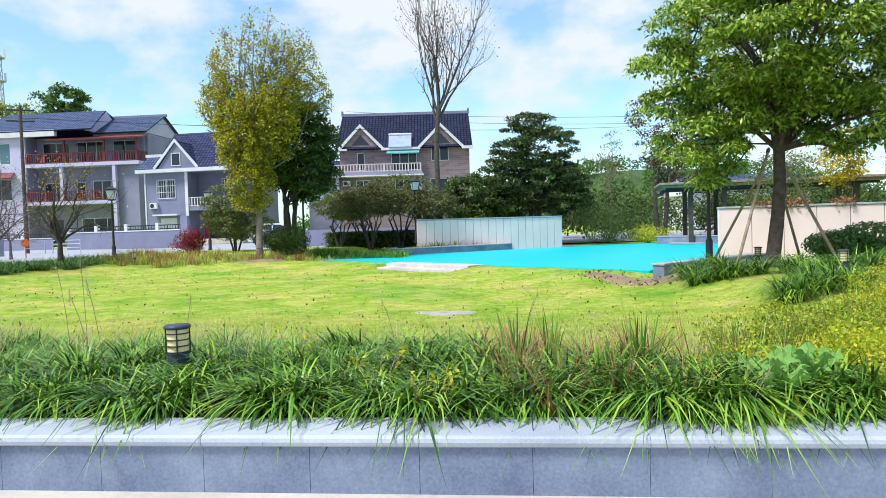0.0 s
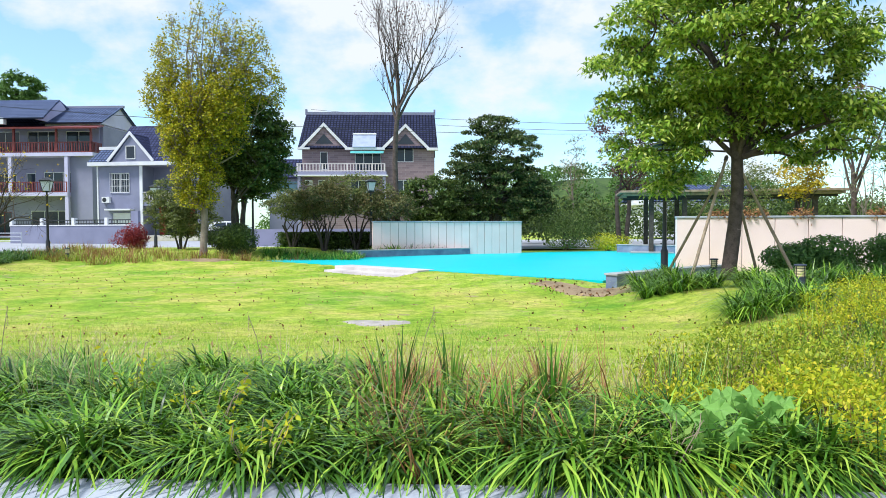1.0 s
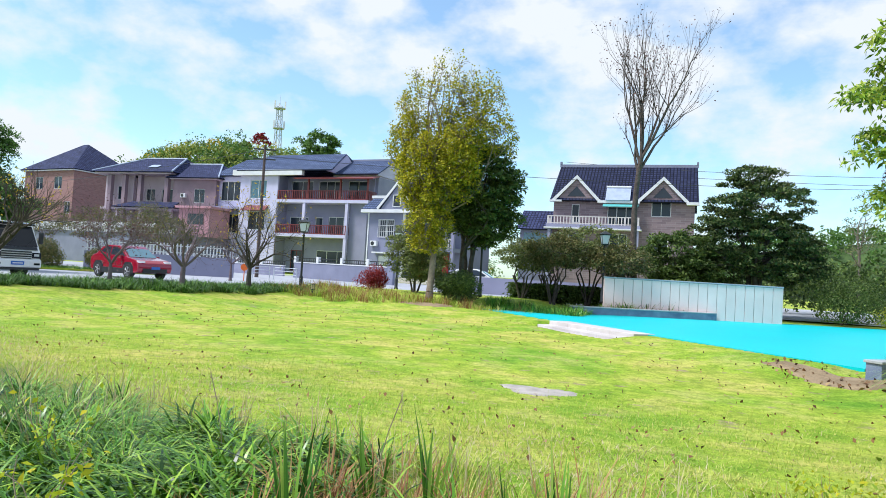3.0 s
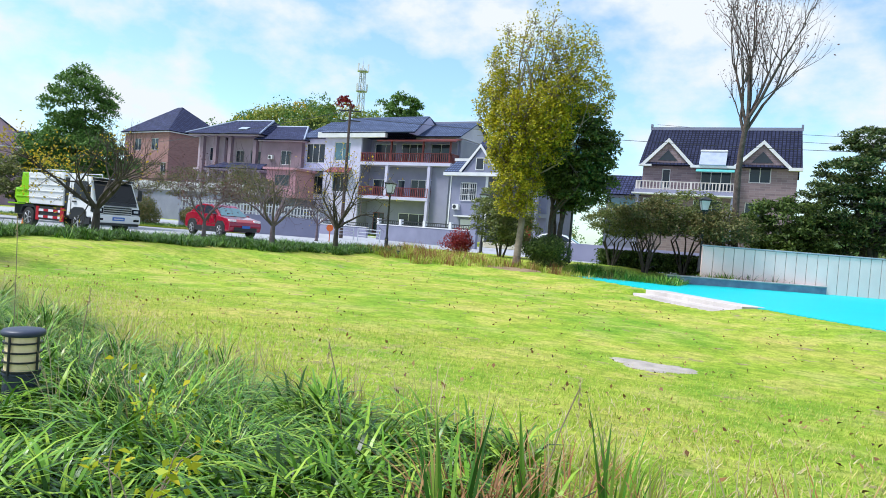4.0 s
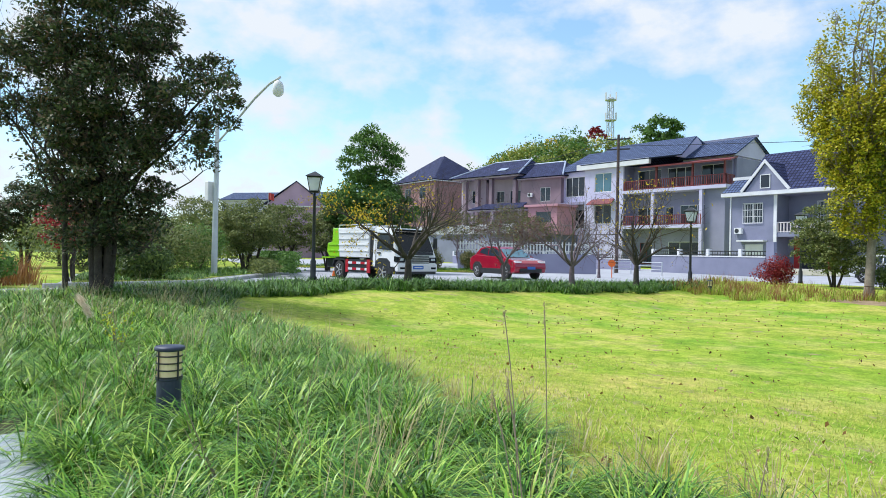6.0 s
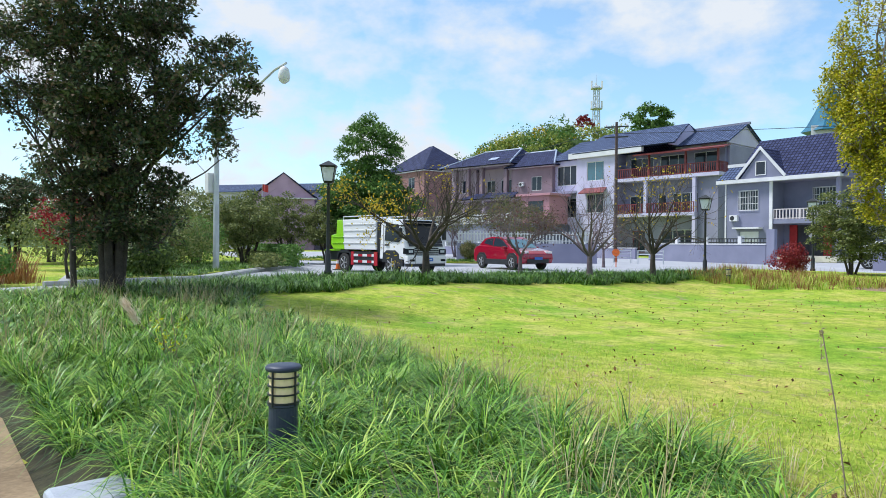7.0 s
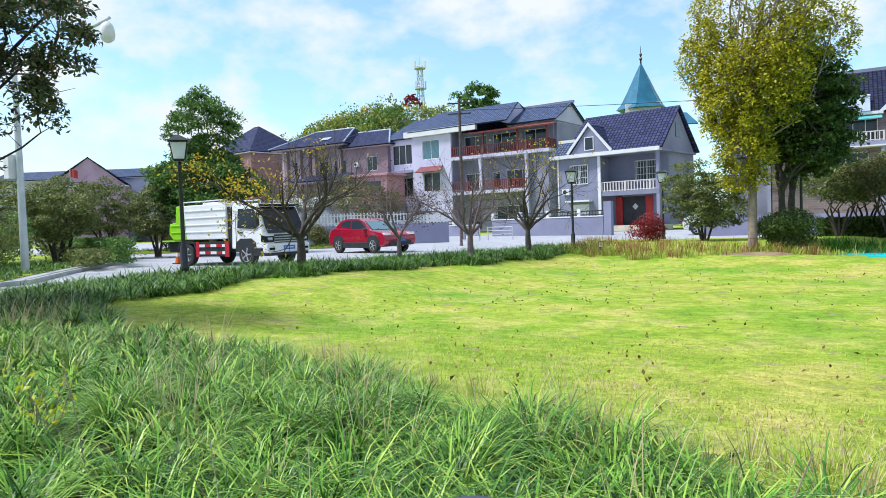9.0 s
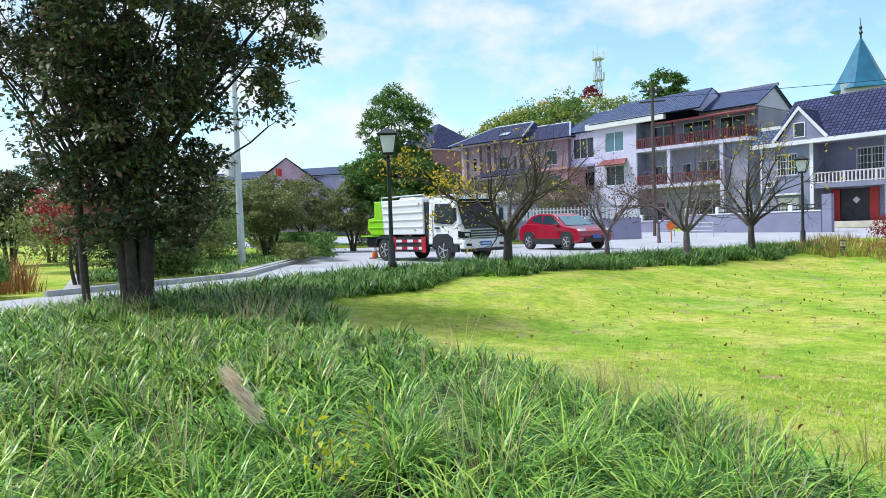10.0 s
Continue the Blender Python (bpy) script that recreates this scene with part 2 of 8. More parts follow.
M_REDBRICK = brick_mat("red_brown_brick", (0.25, 0.12, 0.11), (0.33, 0.17, 0.16), (0.3, 0.22, 0.21), 0.5, 0.15)
M_ROSE = mat("rose_paint", (0.5, 0.26, 0.31), (0.4, 0.2, 0.25), 0.6, 0.8, 0.1)
M_MAUVE = mat("mauve_paint", (0.48, 0.32, 0.48), (0.38, 0.25, 0.38), 0.6, 0.8, 0.1)
M_BROWNBRICK = brick_mat("brown_violet_brick", (0.15, 0.105, 0.125), (0.25, 0.18, 0.2), (0.27, 0.235, 0.265), 0.9, 0.22)
M_ROOF = tile_mat("blue_black_roof_tiles", (0.03, 0.036, 0.085), (0.016, 0.02, 0.052), 0.34, 0.38, 0.75)
M_ROOFBLUE = tile_mat("blue_grey_roof_tiles", (0.1, 0.135, 0.25), (0.06, 0.085, 0.17), 0.34, 0.42, 0.75)
M_ROOFVIOLET = tile_mat("violet_roof_tiles", (0.055, 0.066, 0.155), (0.028, 0.034, 0.09), 0.36, 0.42, 0.75)
M_TEAL = mat("teal_metal_roof", (0.025, 0.16, 0.26), (0.015, 0.1, 0.18), 1.0, 0.45, 0.1)
M_AWN = mat("turquoise_awning", (0.1, 0.42, 0.42), (0.07, 0.32, 0.32), 2, 0.6, 0.0)
M_SHEET = mat("pale_blue_corrugated_sheet", (0.36, 0.42, 0.56), (0.27, 0.32, 0.45), 2, 0.5, 0.1)
# near-black: gloom of rooms and doorways as colour; pavilion beams use it too
M_DARK = mat("recess_shade_and_beams", (0.05, 0.05, 0.06), (0.03, 0.03, 0.035), 2, 0.8, 0.0)
M_RUBBER = mat("black_rubber", (0.02, 0.02, 0.02), (0.03, 0.03, 0.03), 8, 0.85, 0.2)
M_RIM = mat("silver_rim", (0.6, 0.61, 0.63), (0.4, 0.41, 0.43), 5, 0.35, 0.0, 0.7)
M_TRUCKWHITE = paint_mat("white_truck_paint", (0.76, 0.77, 0.78))
M_LIME = paint_mat("lime_green_paint", (0.28, 0.62, 0.02))
M_CARRED = paint_mat("red_car_paint", (0.3, 0.005, 0.028), 0.2, 1.0)
M_TRUCKRED = paint_mat("red_guard_paint", (0.42, 0.02, 0.04))
M_PLATE = mat("blue_plate", (0.05, 0.15, 0.5), (0.04, 0.12, 0.42), 4, 0.4, 0.0)
M_CONE = mat("orange_plastic", (0.75, 0.16, 0.03), (0.6, 0.12, 0.02), 4, 0.5, 0.0)

# darkest tones of these two stand for shaded gaps between the blades
L_STRAP = leaf_mat("strap_leaves", [(0.014, 0.038, 0.008), (0.05, 0.14, 0.013), (0.14, 0.3, 0.025), (0.33, 0.47, 0.055)], 0.04, 0.31)
L_WILD = leaf_mat("wild_grass_blades", [(0.02, 0.055, 0.012), (0.065, 0.185, 0.021), (0.17, 0.36, 0.038), (0.42, 0.54, 0.1)], 0.07, 0.36)
L_VERGE = leaf_mat("verge_grass_blades", [(0.02, 0.05, 0.012), (0.05, 0.13, 0.02), (0.1, 0.23, 0.03), (0.22, 0.34, 0.07)], 0.06, 0.45)
L_STRAW = leaf_mat("straw_blades", [(0.36, 0.28, 0.13), (0.48, 0.4, 0.22), (0.58, 0.5, 0.32)], 0.25)
L_RUST = leaf_mat("rust_stems", [(0.2, 0.09, 0.04), (0.32, 0.15, 0.06), (0.4, 0.26, 0.11)], 0.2)
L_COVER = leaf_mat("yellow_green_small_leaves", [(0.24, 0.33, 0.016), (0.4, 0.48, 0.022), (0.56, 0.57, 0.03), (0.7, 0.58, 0.04)], 0.4)
L_TURF = leaf_mat("turf_blades", [(0.2, 0.34, 0.03), (0.35, 0.47, 0.055), (0.5, 0.53, 0.1), (0.62, 0.53, 0.2)], 0.3)
L_CAMPHOR = leaf_mat("camphor_leaves", [(0.06, 0.12, 0.02), (0.17, 0.3, 0.03), (0.35, 0.49, 0.055), (0.6, 0.63, 0.15)], 0.32, 0.33)
L_GINKGO = leaf_mat("yellowing_leaves", [(0.15, 0.18, 0.018), (0.32, 0.34, 0.024), (0.52, 0.48, 0.03), (0.68, 0.54, 0.045)], 0.35)
L_DARK = leaf_mat("dark_green_leaves", [(0.035, 0.062, 0.018), (0.075, 0.125, 0.028), (0.16, 0.22, 0.05)], 0.28)
L_DEEP = leaf_mat("blackish_green_leaves", [(0.028, 0.045, 0.027), (0.058, 0.092, 0.04), (0.12, 0.16, 0.062), (0.21, 0.13, 0.1)], 0.25)
L_LAYER = leaf_mat("dark_bronzed_leaves", [(0.02, 0.04, 0.016), (0.045, 0.08, 0.024), (0.1, 0.15, 0.04), (0.2, 0.22, 0.08)], 0.2)
L_OLIVE = leaf_mat("olive_leaves", [(0.08, 0.115, 0.04), (0.16, 0.2, 0.06), (0.27, 0.28, 0.1)], 0.3)
L_BRONZE = leaf_mat("bronze_leaves", [(0.06, 0.085, 0.028), (0.13, 0.14, 0.045), (0.24, 0.19, 0.08)], 0.3)
L_YELLOW = leaf_mat("golden_leaves", [(0.39, 0.312, 0.026), (0.546, 0.39, 0.026), (0.65, 0.52, 0.052)], 0.35)
L_REDLEAF = leaf_mat("crimson_leaves", [(0.14, 0.012, 0.02), (0.25, 0.02, 0.03), (0.32, 0.05, 0.04)], 0.3)
L_PURPLE = leaf_mat("red_brown_leaves", [(0.07, 0.04, 0.035), (0.14, 0.07, 0.06), (0.2, 0.1, 0.08)], 0.3)
L_MID = leaf_mat("mid_green_leaves", [(0.056, 0.126, 0.0315), (0.105, 0.21, 0.0462), (0.168, 0.28, 0.063)], 0.3)
L_BAMBOO = leaf_mat("bamboo_leaves", [(0.14, 0.22, 0.06), (0.28, 0.36, 0.08), (0.5, 0.5, 0.12)], 0.3)
L_BROAD = leaf_mat("pale_broad_leaves", [(0.08, 0.22, 0.04), (0.14, 0.34, 0.06), (0.24, 0.44, 0.1)], 0.3)
L_WEED = leaf_mat("weedy_green_leaves", [(0.13, 0.22, 0.02), (0.27, 0.38, 0.03), (0.42, 0.5, 0.045), (0.58, 0.56, 0.06)], 0.35)
L_FRESH = leaf_mat("fresh_green_leaves", [(0.1, 0.2, 0.04), (0.19, 0.32, 0.06), (0.3, 0.42, 0.09)], 0.35)
# bed soil, darkened further by shade between the plants put into its colour
M_THATCH = mat("shade_darkened_litter_soil", (0.06, 0.055, 0.025), (0.02, 0.02, 0.01), 9.0, 0.95, 0.6, fine=60)
M_SLAB = mat("weathered_grey_stone", (0.44, 0.39, 0.36), (0.27, 0.25, 0.23), 5.0, 0.9, 0.5, fine=70)
L_PLUME = leaf_mat("tan_plume", [(0.68, 0.55, 0.4), (0.8, 0.68, 0.52), (0.88, 0.78, 0.64)], 0.3)
L_LITTER = leaf_mat("dry_fallen_leaves", [(0.06, 0.03, 0.02), (0.14, 0.07, 0.03), (0.26, 0.13, 0.05), (0.4, 0.28, 0.14)], 0.1)


# ---- building tools ----
rng = np.random.default_rng(7)


def part(name, bm, material, parent=None, label="", smooth=False):
    """Links a bmesh as one mesh object, under a thing or a part if one is given."""
    me = bpy.data.meshes.new(name)
    bm.normal_update()
    bm.to_mesh(me)
    bm.free()
    me.materials.append(material)
    if smooth:
        me.polygons.foreach_set("use_smooth", [True] * len(me.polygons))
    ob = new(name, me)
    if parent is not None:
        ob.parent = parent
    if label:
        ob["label"] = label
    return ob


def root(name, x, y, z, rz=0.0, label="", category="", group="", kind="", size=1.0):
    ob = new(name)
    ob.matrix_world = pose(x, y, z, 0, 0, rz) @ Matrix.Diagonal((size, size, size, 1))
    return tagged(ob, label, category, group, kind)


def box(bm, x0, x1, y0, y1, z0, z1, bevel=0.0):
    r = bmesh.ops.create_cube(bm, size=1.0)
    bmesh.ops.transform(bm, matrix=Matrix.LocRotScale(((x0 + x1) / 2, (y0 + y1) / 2, (z0 + z1) / 2), None, (x1 - x0, y1 - y0, z1 - z0)), verts=r["verts"])
    if bevel:
        edges = list({e for v in r["verts"] for e in v.link_edges})
        bmesh.ops.bevel(bm, geom=edges, offset=bevel, segments=2, affect="EDGES", profile=0.5)
    return bm


def boxed(name, dims, material, parent=None, label="", bevel=0.0):
    return part(name, box(bmesh.new(), *dims, bevel), material, parent, label)


def tube(bm, p0, p1, r0, r1, n=8, caps=True):
    p0, p1 = Vector(p0), Vector(p1)
    d = p1 - p0
    if d.length < 1e-5:
        return
    q = d.to_track_quat("Z", "Y").to_matrix()
    a = [bm.verts.new(p0 + q @ Vector((math.cos(i * math.tau / n) * r0, math.sin(i * math.tau / n) * r0, 0))) for i in range(n)]
    b = [bm.verts.new(p1 + q @ Vector((math.cos(i * math.tau / n) * r1, math.sin(i * math.tau / n) * r1, 0))) for i in range(n)]
    for i in range(n):
        bm.faces.new((a[i], a[(i + 1) % n], b[(i + 1) % n], b[i]))
    if caps:
        bm.faces.new(a[::-1])
        bm.faces.new(b)


def lathe(bm, profile, n=20, at=(0, 0, 0)):
    rings = []
    for r, z in profile:
        rings.append([bm.verts.new((at[0] + r * math.cos(i * math.tau / n), at[1] + r * math.sin(i * math.tau / n), at[2] + z)) for i in range(n)])
    for a, b in zip(rings, rings[1:]):
        for i in range(n):
            bm.faces.new((a[i], a[(i + 1) % n], b[(i + 1) % n], b[i]))
    bm.faces.new(rings[0][::-1])
    bm.faces.new(rings[-1])
    return bm


def mesh_of(name, verts, sizes, material, parent=None, index=None, smooth=False):
    """One mesh from arrays: vertices in order, the corner count of each face."""
    me = bpy.data.meshes.new(name)
    verts = np.asarray(verts, np.float32)
    index = np.arange(len(verts)) if index is None else np.asarray(index)
    sizes = np.asarray(sizes)
    me.vertices.add(len(verts))
    me.vertices.foreach_set("co", verts.ravel())
    me.loops.add(len(index))
    me.loops.foreach_set("vertex_index", index.astype(np.int32))
    me.polygons.add(len(sizes))
    me.polygons.foreach_set("loop_start", np.concatenate([[0], np.cumsum(sizes)[:-1]]).astype(np.int32))
    if smooth:
        me.polygons.foreach_set("use_smooth", np.ones(len(sizes), bool))
    me.update(calc_edges=True)
    me.materials.append(material)
    ob = new(name, me)
    if parent is not None:
        ob.parent = parent
    return ob


def unit(v):
    return v / np.maximum(np.linalg.norm(v, axis=-1, keepdims=True), 1e-9)


def leaf_quads(centres, length, width, droop=0.3, up=0.4):
    """Folded, pointed leaves round the given centres: two triangles a side."""
    n = len(centres)
    d = unit(rng.normal(size=(n, 3)) + [0, 0, -droop])
    nrm = unit(rng.normal(size=(n, 3)) + [0, 0, up])
    s = unit(np.cross(d, nrm))
    ln = (length * rng.uniform(0.6, 1.3, n))[:, None]
    wd = (width * rng.uniform(0.6, 1.3, n))[:, None]
    a = centres - d * ln / 2
    c = centres + d * ln / 2
    fold = np.cross(s, d) * wd * 0.25
    b = centres + s * wd / 2 + fold - d * ln * 0.05
    e = centres - s * wd / 2 + fold - d * ln * 0.05
    return np.stack([a, b, c, e], 1).reshape(-1, 3), np.full(n, 4)


def blades(roots, height, width, lean, seg=3, flop=0.5, ang=None):
    """Arching strips that taper to a point, one island each."""
    n = len(roots)
    ang = rng.uniform(0, math.tau, n) if ang is None else ang
    dirs = np.stack([np.cos(ang), np.sin(ang), np.zeros(n)], 1)
    side = np.stack([-np.sin(ang), np.cos(ang), np.zeros(n)], 1)
    h = height * rng.uniform(0.55, 1.25, n)
    le = lean * rng.uniform(0.2, 1.3, n)
    fl = flop * rng.uniform(0.3, 1.2, n)
    w = width * rng.uniform(0.7, 1.3, n)
    rows = []
    for k in range(seg + 1):
        t = k / seg
        out = (le * t + 0.55 * fl * t ** 1.9) * h
        z = h * (t - 0.55 * fl * t ** 2.6)
        c = roots + dirs * out[:, None] + np.stack([np.zeros(n), np.zeros(n), z], 1)
        ww = (w * (1 - t ** 1.8) / 2 + 0.0004)[:, None]
        rows.append((c - side * ww, c + side * ww))
    verts = np.stack([p for r in rows for p in r], 1)
    faces = np.array([[2 * k, 2 * k + 1, 2 * k + 3, 2 * k + 2] for k in range(seg)])
    idx = (np.arange(n)[:, None, None] * (2 * seg + 2) + faces[None]).ravel()
    return verts.reshape(-1, 3), np.full(n * seg, 4), idx


def step(t):
    t = np.clip(t, 0, 1)
    return t * t * (3 - 2 * t)


# ---- the lie of the land ----
POOL_Z, ROAD_Z, PATH_Z = -0.06, 0.1, -0.17
SX, SY = -1.5, 25.9                     # a point on the pool's near edge
EU, EV = np.array((0.69, -0.724)), np.array((0.724, 0.69))   # along that edge, and across it towards the pool


def wall_y(x):
    return 4.37 - 0.08 * x


def road_edge(y):
    """The lawn's western edge."""
    return np.interp(y, [4, 10, 15, 19, 24, 27, 31, 36, 40], [-18.5, -18.6, -19.2, -18.6, -17.2, -16.4, -15.7, -14.6, -13.8])


def height(x, y):
    x, y = np.asarray(x, float), np.asarray(y, float)
    bed = y - wall_y(x)
    h = 0.13 - 0.36 * step((bed - 1.4) / 7.5)
    h = h - 0.1 * np.exp(-((x - 2) / 4.0) ** 2 - ((y - 14.5) / 4.5) ** 2)
    back = 0.55 * step((y - 24) / 9) * step((-x - 1.0) / 4)
    right = 0.36 * step((x - 4.6) / 2.6)
    h = h + np.maximum(back, right)
    west = step((-x - 10.5) / 6.0)
    h = h * (1 - west) + np.maximum(np.minimum(h, 0.4), 0.2 + 0.08 * np.exp(-((y - 15.5) / 4) ** 2)) * west
    away = step((road_edge(y) - x) / 1.2)
    h = h * (1 - away) + (ROAD_Z - 0.03) * away
    far = step((y - 36) / 4)
    h = h * (1 - far) + (ROAD_Z - 0.03) * far
    across = (x - SX) * EV[0] + (y - SY) * EV[1]
    along = (x - SX) * EU[0] + (y - SY) * EU[1]
    lip = step((across + 2.6) / 2.4) * step((along + 7.5) / 1.5) * step((10.6 - along) / 1.0)
    h = h * (1 - lip) + (POOL_Z - 0.012) * lip
    stair = step((along + 0.25) / 0.2) * step((4.4 - along) / 0.2) * step((across + 1.55) / 0.15) * step((0.3 - across) / 0.1)
    h = h * (1 - stair) + np.minimum(h, -0.34) * stair
    pool = step((across - 0.05) / 0.25) * step((along + 6.2) / 0.4) * step((38 - y) / 2)
    h = h * (1 - pool) + np.minimum(h, POOL_Z - 0.2) * pool
    front = step((wall_y(x) + 0.3 - y) / 0.2) * step((x + 5.45) / 0.2)
    h = h * (1 - front) + (PATH_Z - 0.2) * front
    yard = step((wall_y(x) + 0.45 - y) / 0.5) * step((-5.4 - x) / 0.4)
    return h * (1 - yard) + (-0.05 + 0.03 * np.sin(x * 2)) * yard


def ground_sheet():
    gx = np.concatenate([[-3000, -1200, -500, -220, -120, -80], np.arange(-60, -20, 1.0), np.arange(-20, 14, 0.2), np.arange(14, 60, 1.0), [80, 120, 220, 500, 1200, 3000]])
    gy = np.concatenate([[-3000, -900, -300, -90, -40, -20, -10], np.arange(-6, 3, 0.5), np.arange(3, 26, 0.2), np.arange(26, 50, 0.6), np.arange(50, 110, 3.0), [130, 180, 260, 500, 1200, 3000]])
    X, Y = np.meshgrid(gx, gy)
    Z = height(X, Y)
    X0 = np.clip(X, -20, 14)
    fine = (np.abs(X - X0) < 0.1) & (Y > wall_y(X) + 0.6) & (Y < 40)
    Z = Z + np.where(fine, 0.006 * np.sin(X * 1.3 + 2 * np.sin(Y * 0.7)) * np.cos(Y * 1.1), 0)
    n, m = X.shape
    idx = np.arange(n * m).reshape(n, m)
    f = np.stack([idx[:-1, :-1], idx[:-1, 1:], idx[1:, 1:], idx[1:, :-1]], -1).reshape(-1, 4)
    ob = mesh_of("ground", np.stack([X, Y, Z], -1).reshape(-1, 3), np.full(len(f), 4), M_LAWN, None, f.ravel(), True)
    # planted ground takes the soil whose colour includes the shade under leaves
    ob.data.materials.append(M_THATCH)
    cx, cy = X.ravel()[f].mean(1), Y.ravel()[f].mean(1)
    planted = (cy > wall_y(cx)) & (((cx < 2.4) & (cx > -18.4) & (cy < np.interp(cx, [-14, -13, -11, -9, -7, -5, -3, -1, 0.5, 2, 2.5], [10.4, 10.1, 9.7, 9.1, 8.3, 7.6, 7.0, 6.5, 6.3, 6.2, 5.6]))) | ((cx > 2.4) & (cx < 14) & (cy < np.interp(cx, [2.4, 2.8, 3.5, 4.5, 5.9, 6.8, 7.9, 9.0, 14], [5.2, 6.6, 7.3, 8.2, 9.7, 11.1, 13.0, 16.5, 17.0]))))
    ob.data.polygons.foreach_set("material_index", planted.astype(np.int32))
    return tagged(ob, "mown lawn with straw patches and scattered bare soil", "lawn", kind="structure")


ground_sheet()


def sheet(name, poly, z, thick, material, label, category, kind="structure"):
    bm = bmesh.new()
    top = [bm.verts.new((x, y, z)) for x, y in poly]
    low = [bm.verts.new((x, y, z - thick)) for x, y in poly]
    bm.faces.new(top)
    bm.faces.new(low[::-1])
    for i in range(len(poly)):
        j = (i + 1) % len(poly)
        bm.faces.new((low[i], low[j], top[j], top[i]))
    bmesh.ops.recalc_face_normals(bm, faces=bm.faces)
    return tagged(part(name, bm, material), label, category, kind=kind)


# ---- road, paving, wall, pool ----
ys = [4.0, 10, 15, 19, 24, 27, 31, 36, 40]
sheet("road", [(-90, 44), (-45, 28), (-33, 23.3), (-27, 17.3), (-23.8, 14.4), (-22.6, 8), (-22.8, 2), (-19, -2)] + [(float(road_edge(y)) - 0.35, y) for y in ys] + [(-5, 38.4), (8, 41.5), (30, 43), (60, 44), (60, 66), (-90, 66)], ROAD_Z, 0.1, M_ROAD, "pale grey concrete village road in daylight", "road")
sheet("pavement", [(-5.5, 4.95), (-5.5, 0.5), (-9, -8), (14, -8), (14, 3.4)], PATH_Z, 0.1, M_PAVE, "pale paved footpath with a few fallen leaves", "footpath")


def kerb_run(pts, w=0.14, h=0.13, label="grey granite kerb along the road"):
    r = root("kerb", 0, 0, 0, 0, label, "kerb", "road kerbs", "structure")
    for (x0, y0), (x1, y1) in zip(pts, pts[1:]):
        ln = math.hypot(x1 - x0, y1 - y0)
        a = math.atan2(y1 - y0, x1 - x0)
        k = max(1, round(ln / 1.0))
        for i in range(k):
            bm = box(bmesh.new(), 0.004, ln / k - 0.004, -w / 2, w / 2, -0.06, h, 0.015)
            bmesh.ops.transform(bm, matrix=Matrix.Translation((x0 + (x1 - x0) * i / k, y0 + (y1 - y0) * i / k, ROAD_Z)) @ Matrix.Rotation(a, 4, "Z"), verts=bm.verts)
            part("kerb_stone", bm, M_KERB, r)


kerb_run([(float(road_edge(y)) - 0.3, y) for y in (9, 12, 15, 19, 24, 27, 31)])
kerb_run([(-33, 23.3), (-27, 17.3), (-23.8, 14.4), (-22.7, 9.0)])


def retaining_wall():
    r = root("retaining_wall", 0, 0, 0, 0, "low retaining wall clad in blue-grey stone with a pale rounded coping", "garden wall", kind="structure")
    a = math.atan2(-0.08, 1)
    m = Matrix.Translation((-5.5, wall_y(-5.5), 0)) @ Matrix.Rotation(a, 4, "Z")
    L = 19.0
    core = box(bmesh.new(), 0.03, L, 0.05, 0.34, PATH_Z - 0.1, 0.09)
    bmesh.ops.transform(core, matrix=m, verts=core.verts)
    part("core", core, M_CLAD, r)
    x, i = 0.0, 0
    while x < L - 0.01:
        w = 0.6
        bm = box(bmesh.new(), x + 0.001, min(L, x + w) - 0.001, 0.03, 0.055, PATH_Z - 0.02, 0.088, 0.001)
        bmesh.ops.transform(bm, matrix=m, verts=bm.verts)
        part("stone_slab", bm, M_CLAD, r)
        x += w
    x = 0.0
    while x < L - 0.01:
        w = 1.2
        bm = bmesh.new()
        prof = [(0.36, 0.088), (0.02, 0.088), (0.004, 0.098), (0.0, 0.118), (0.006, 0.138), (0.025, 0.15), (0.36, 0.152)]
        ends = []
        for xx in (x + 0.0015, min(L, x + w) - 0.0015):
            ends.append([bm.verts.new(m @ Vector((xx, yy, zz))) for yy, zz in prof])
        for k in range(len(prof)):
            j = (k + 1) % len(prof)
            bm.faces.new((ends[0][k], ends[0][j], ends[1][j], ends[1][k]))
        bm.faces.new(ends[0][::-1])
        bm.faces.new(ends[1])
        bmesh.ops.recalc_face_normals(bm, faces=bm.faces)
        part("coping_stone", bm, M_CAP, r)
        x += w


retaining_wall()


def edge_pt(along, across):
    p = np.array((SX, SY)) + EU * along + EV * across
    return float(p[0]), float(p[1])


sheet("pool", [edge_pt(-6.1, 0), edge_pt(10.3, 0), (8.0, 21.5), (9.5, 24), (14.3, 35.5), (12.5, 40), (6.3, 37.6), (3.4, 36.2), (-2.3, 32.6)], POOL_Z, 0.15, M_POOL, "flat turquoise painted pool basin beside the lawn", "pool")


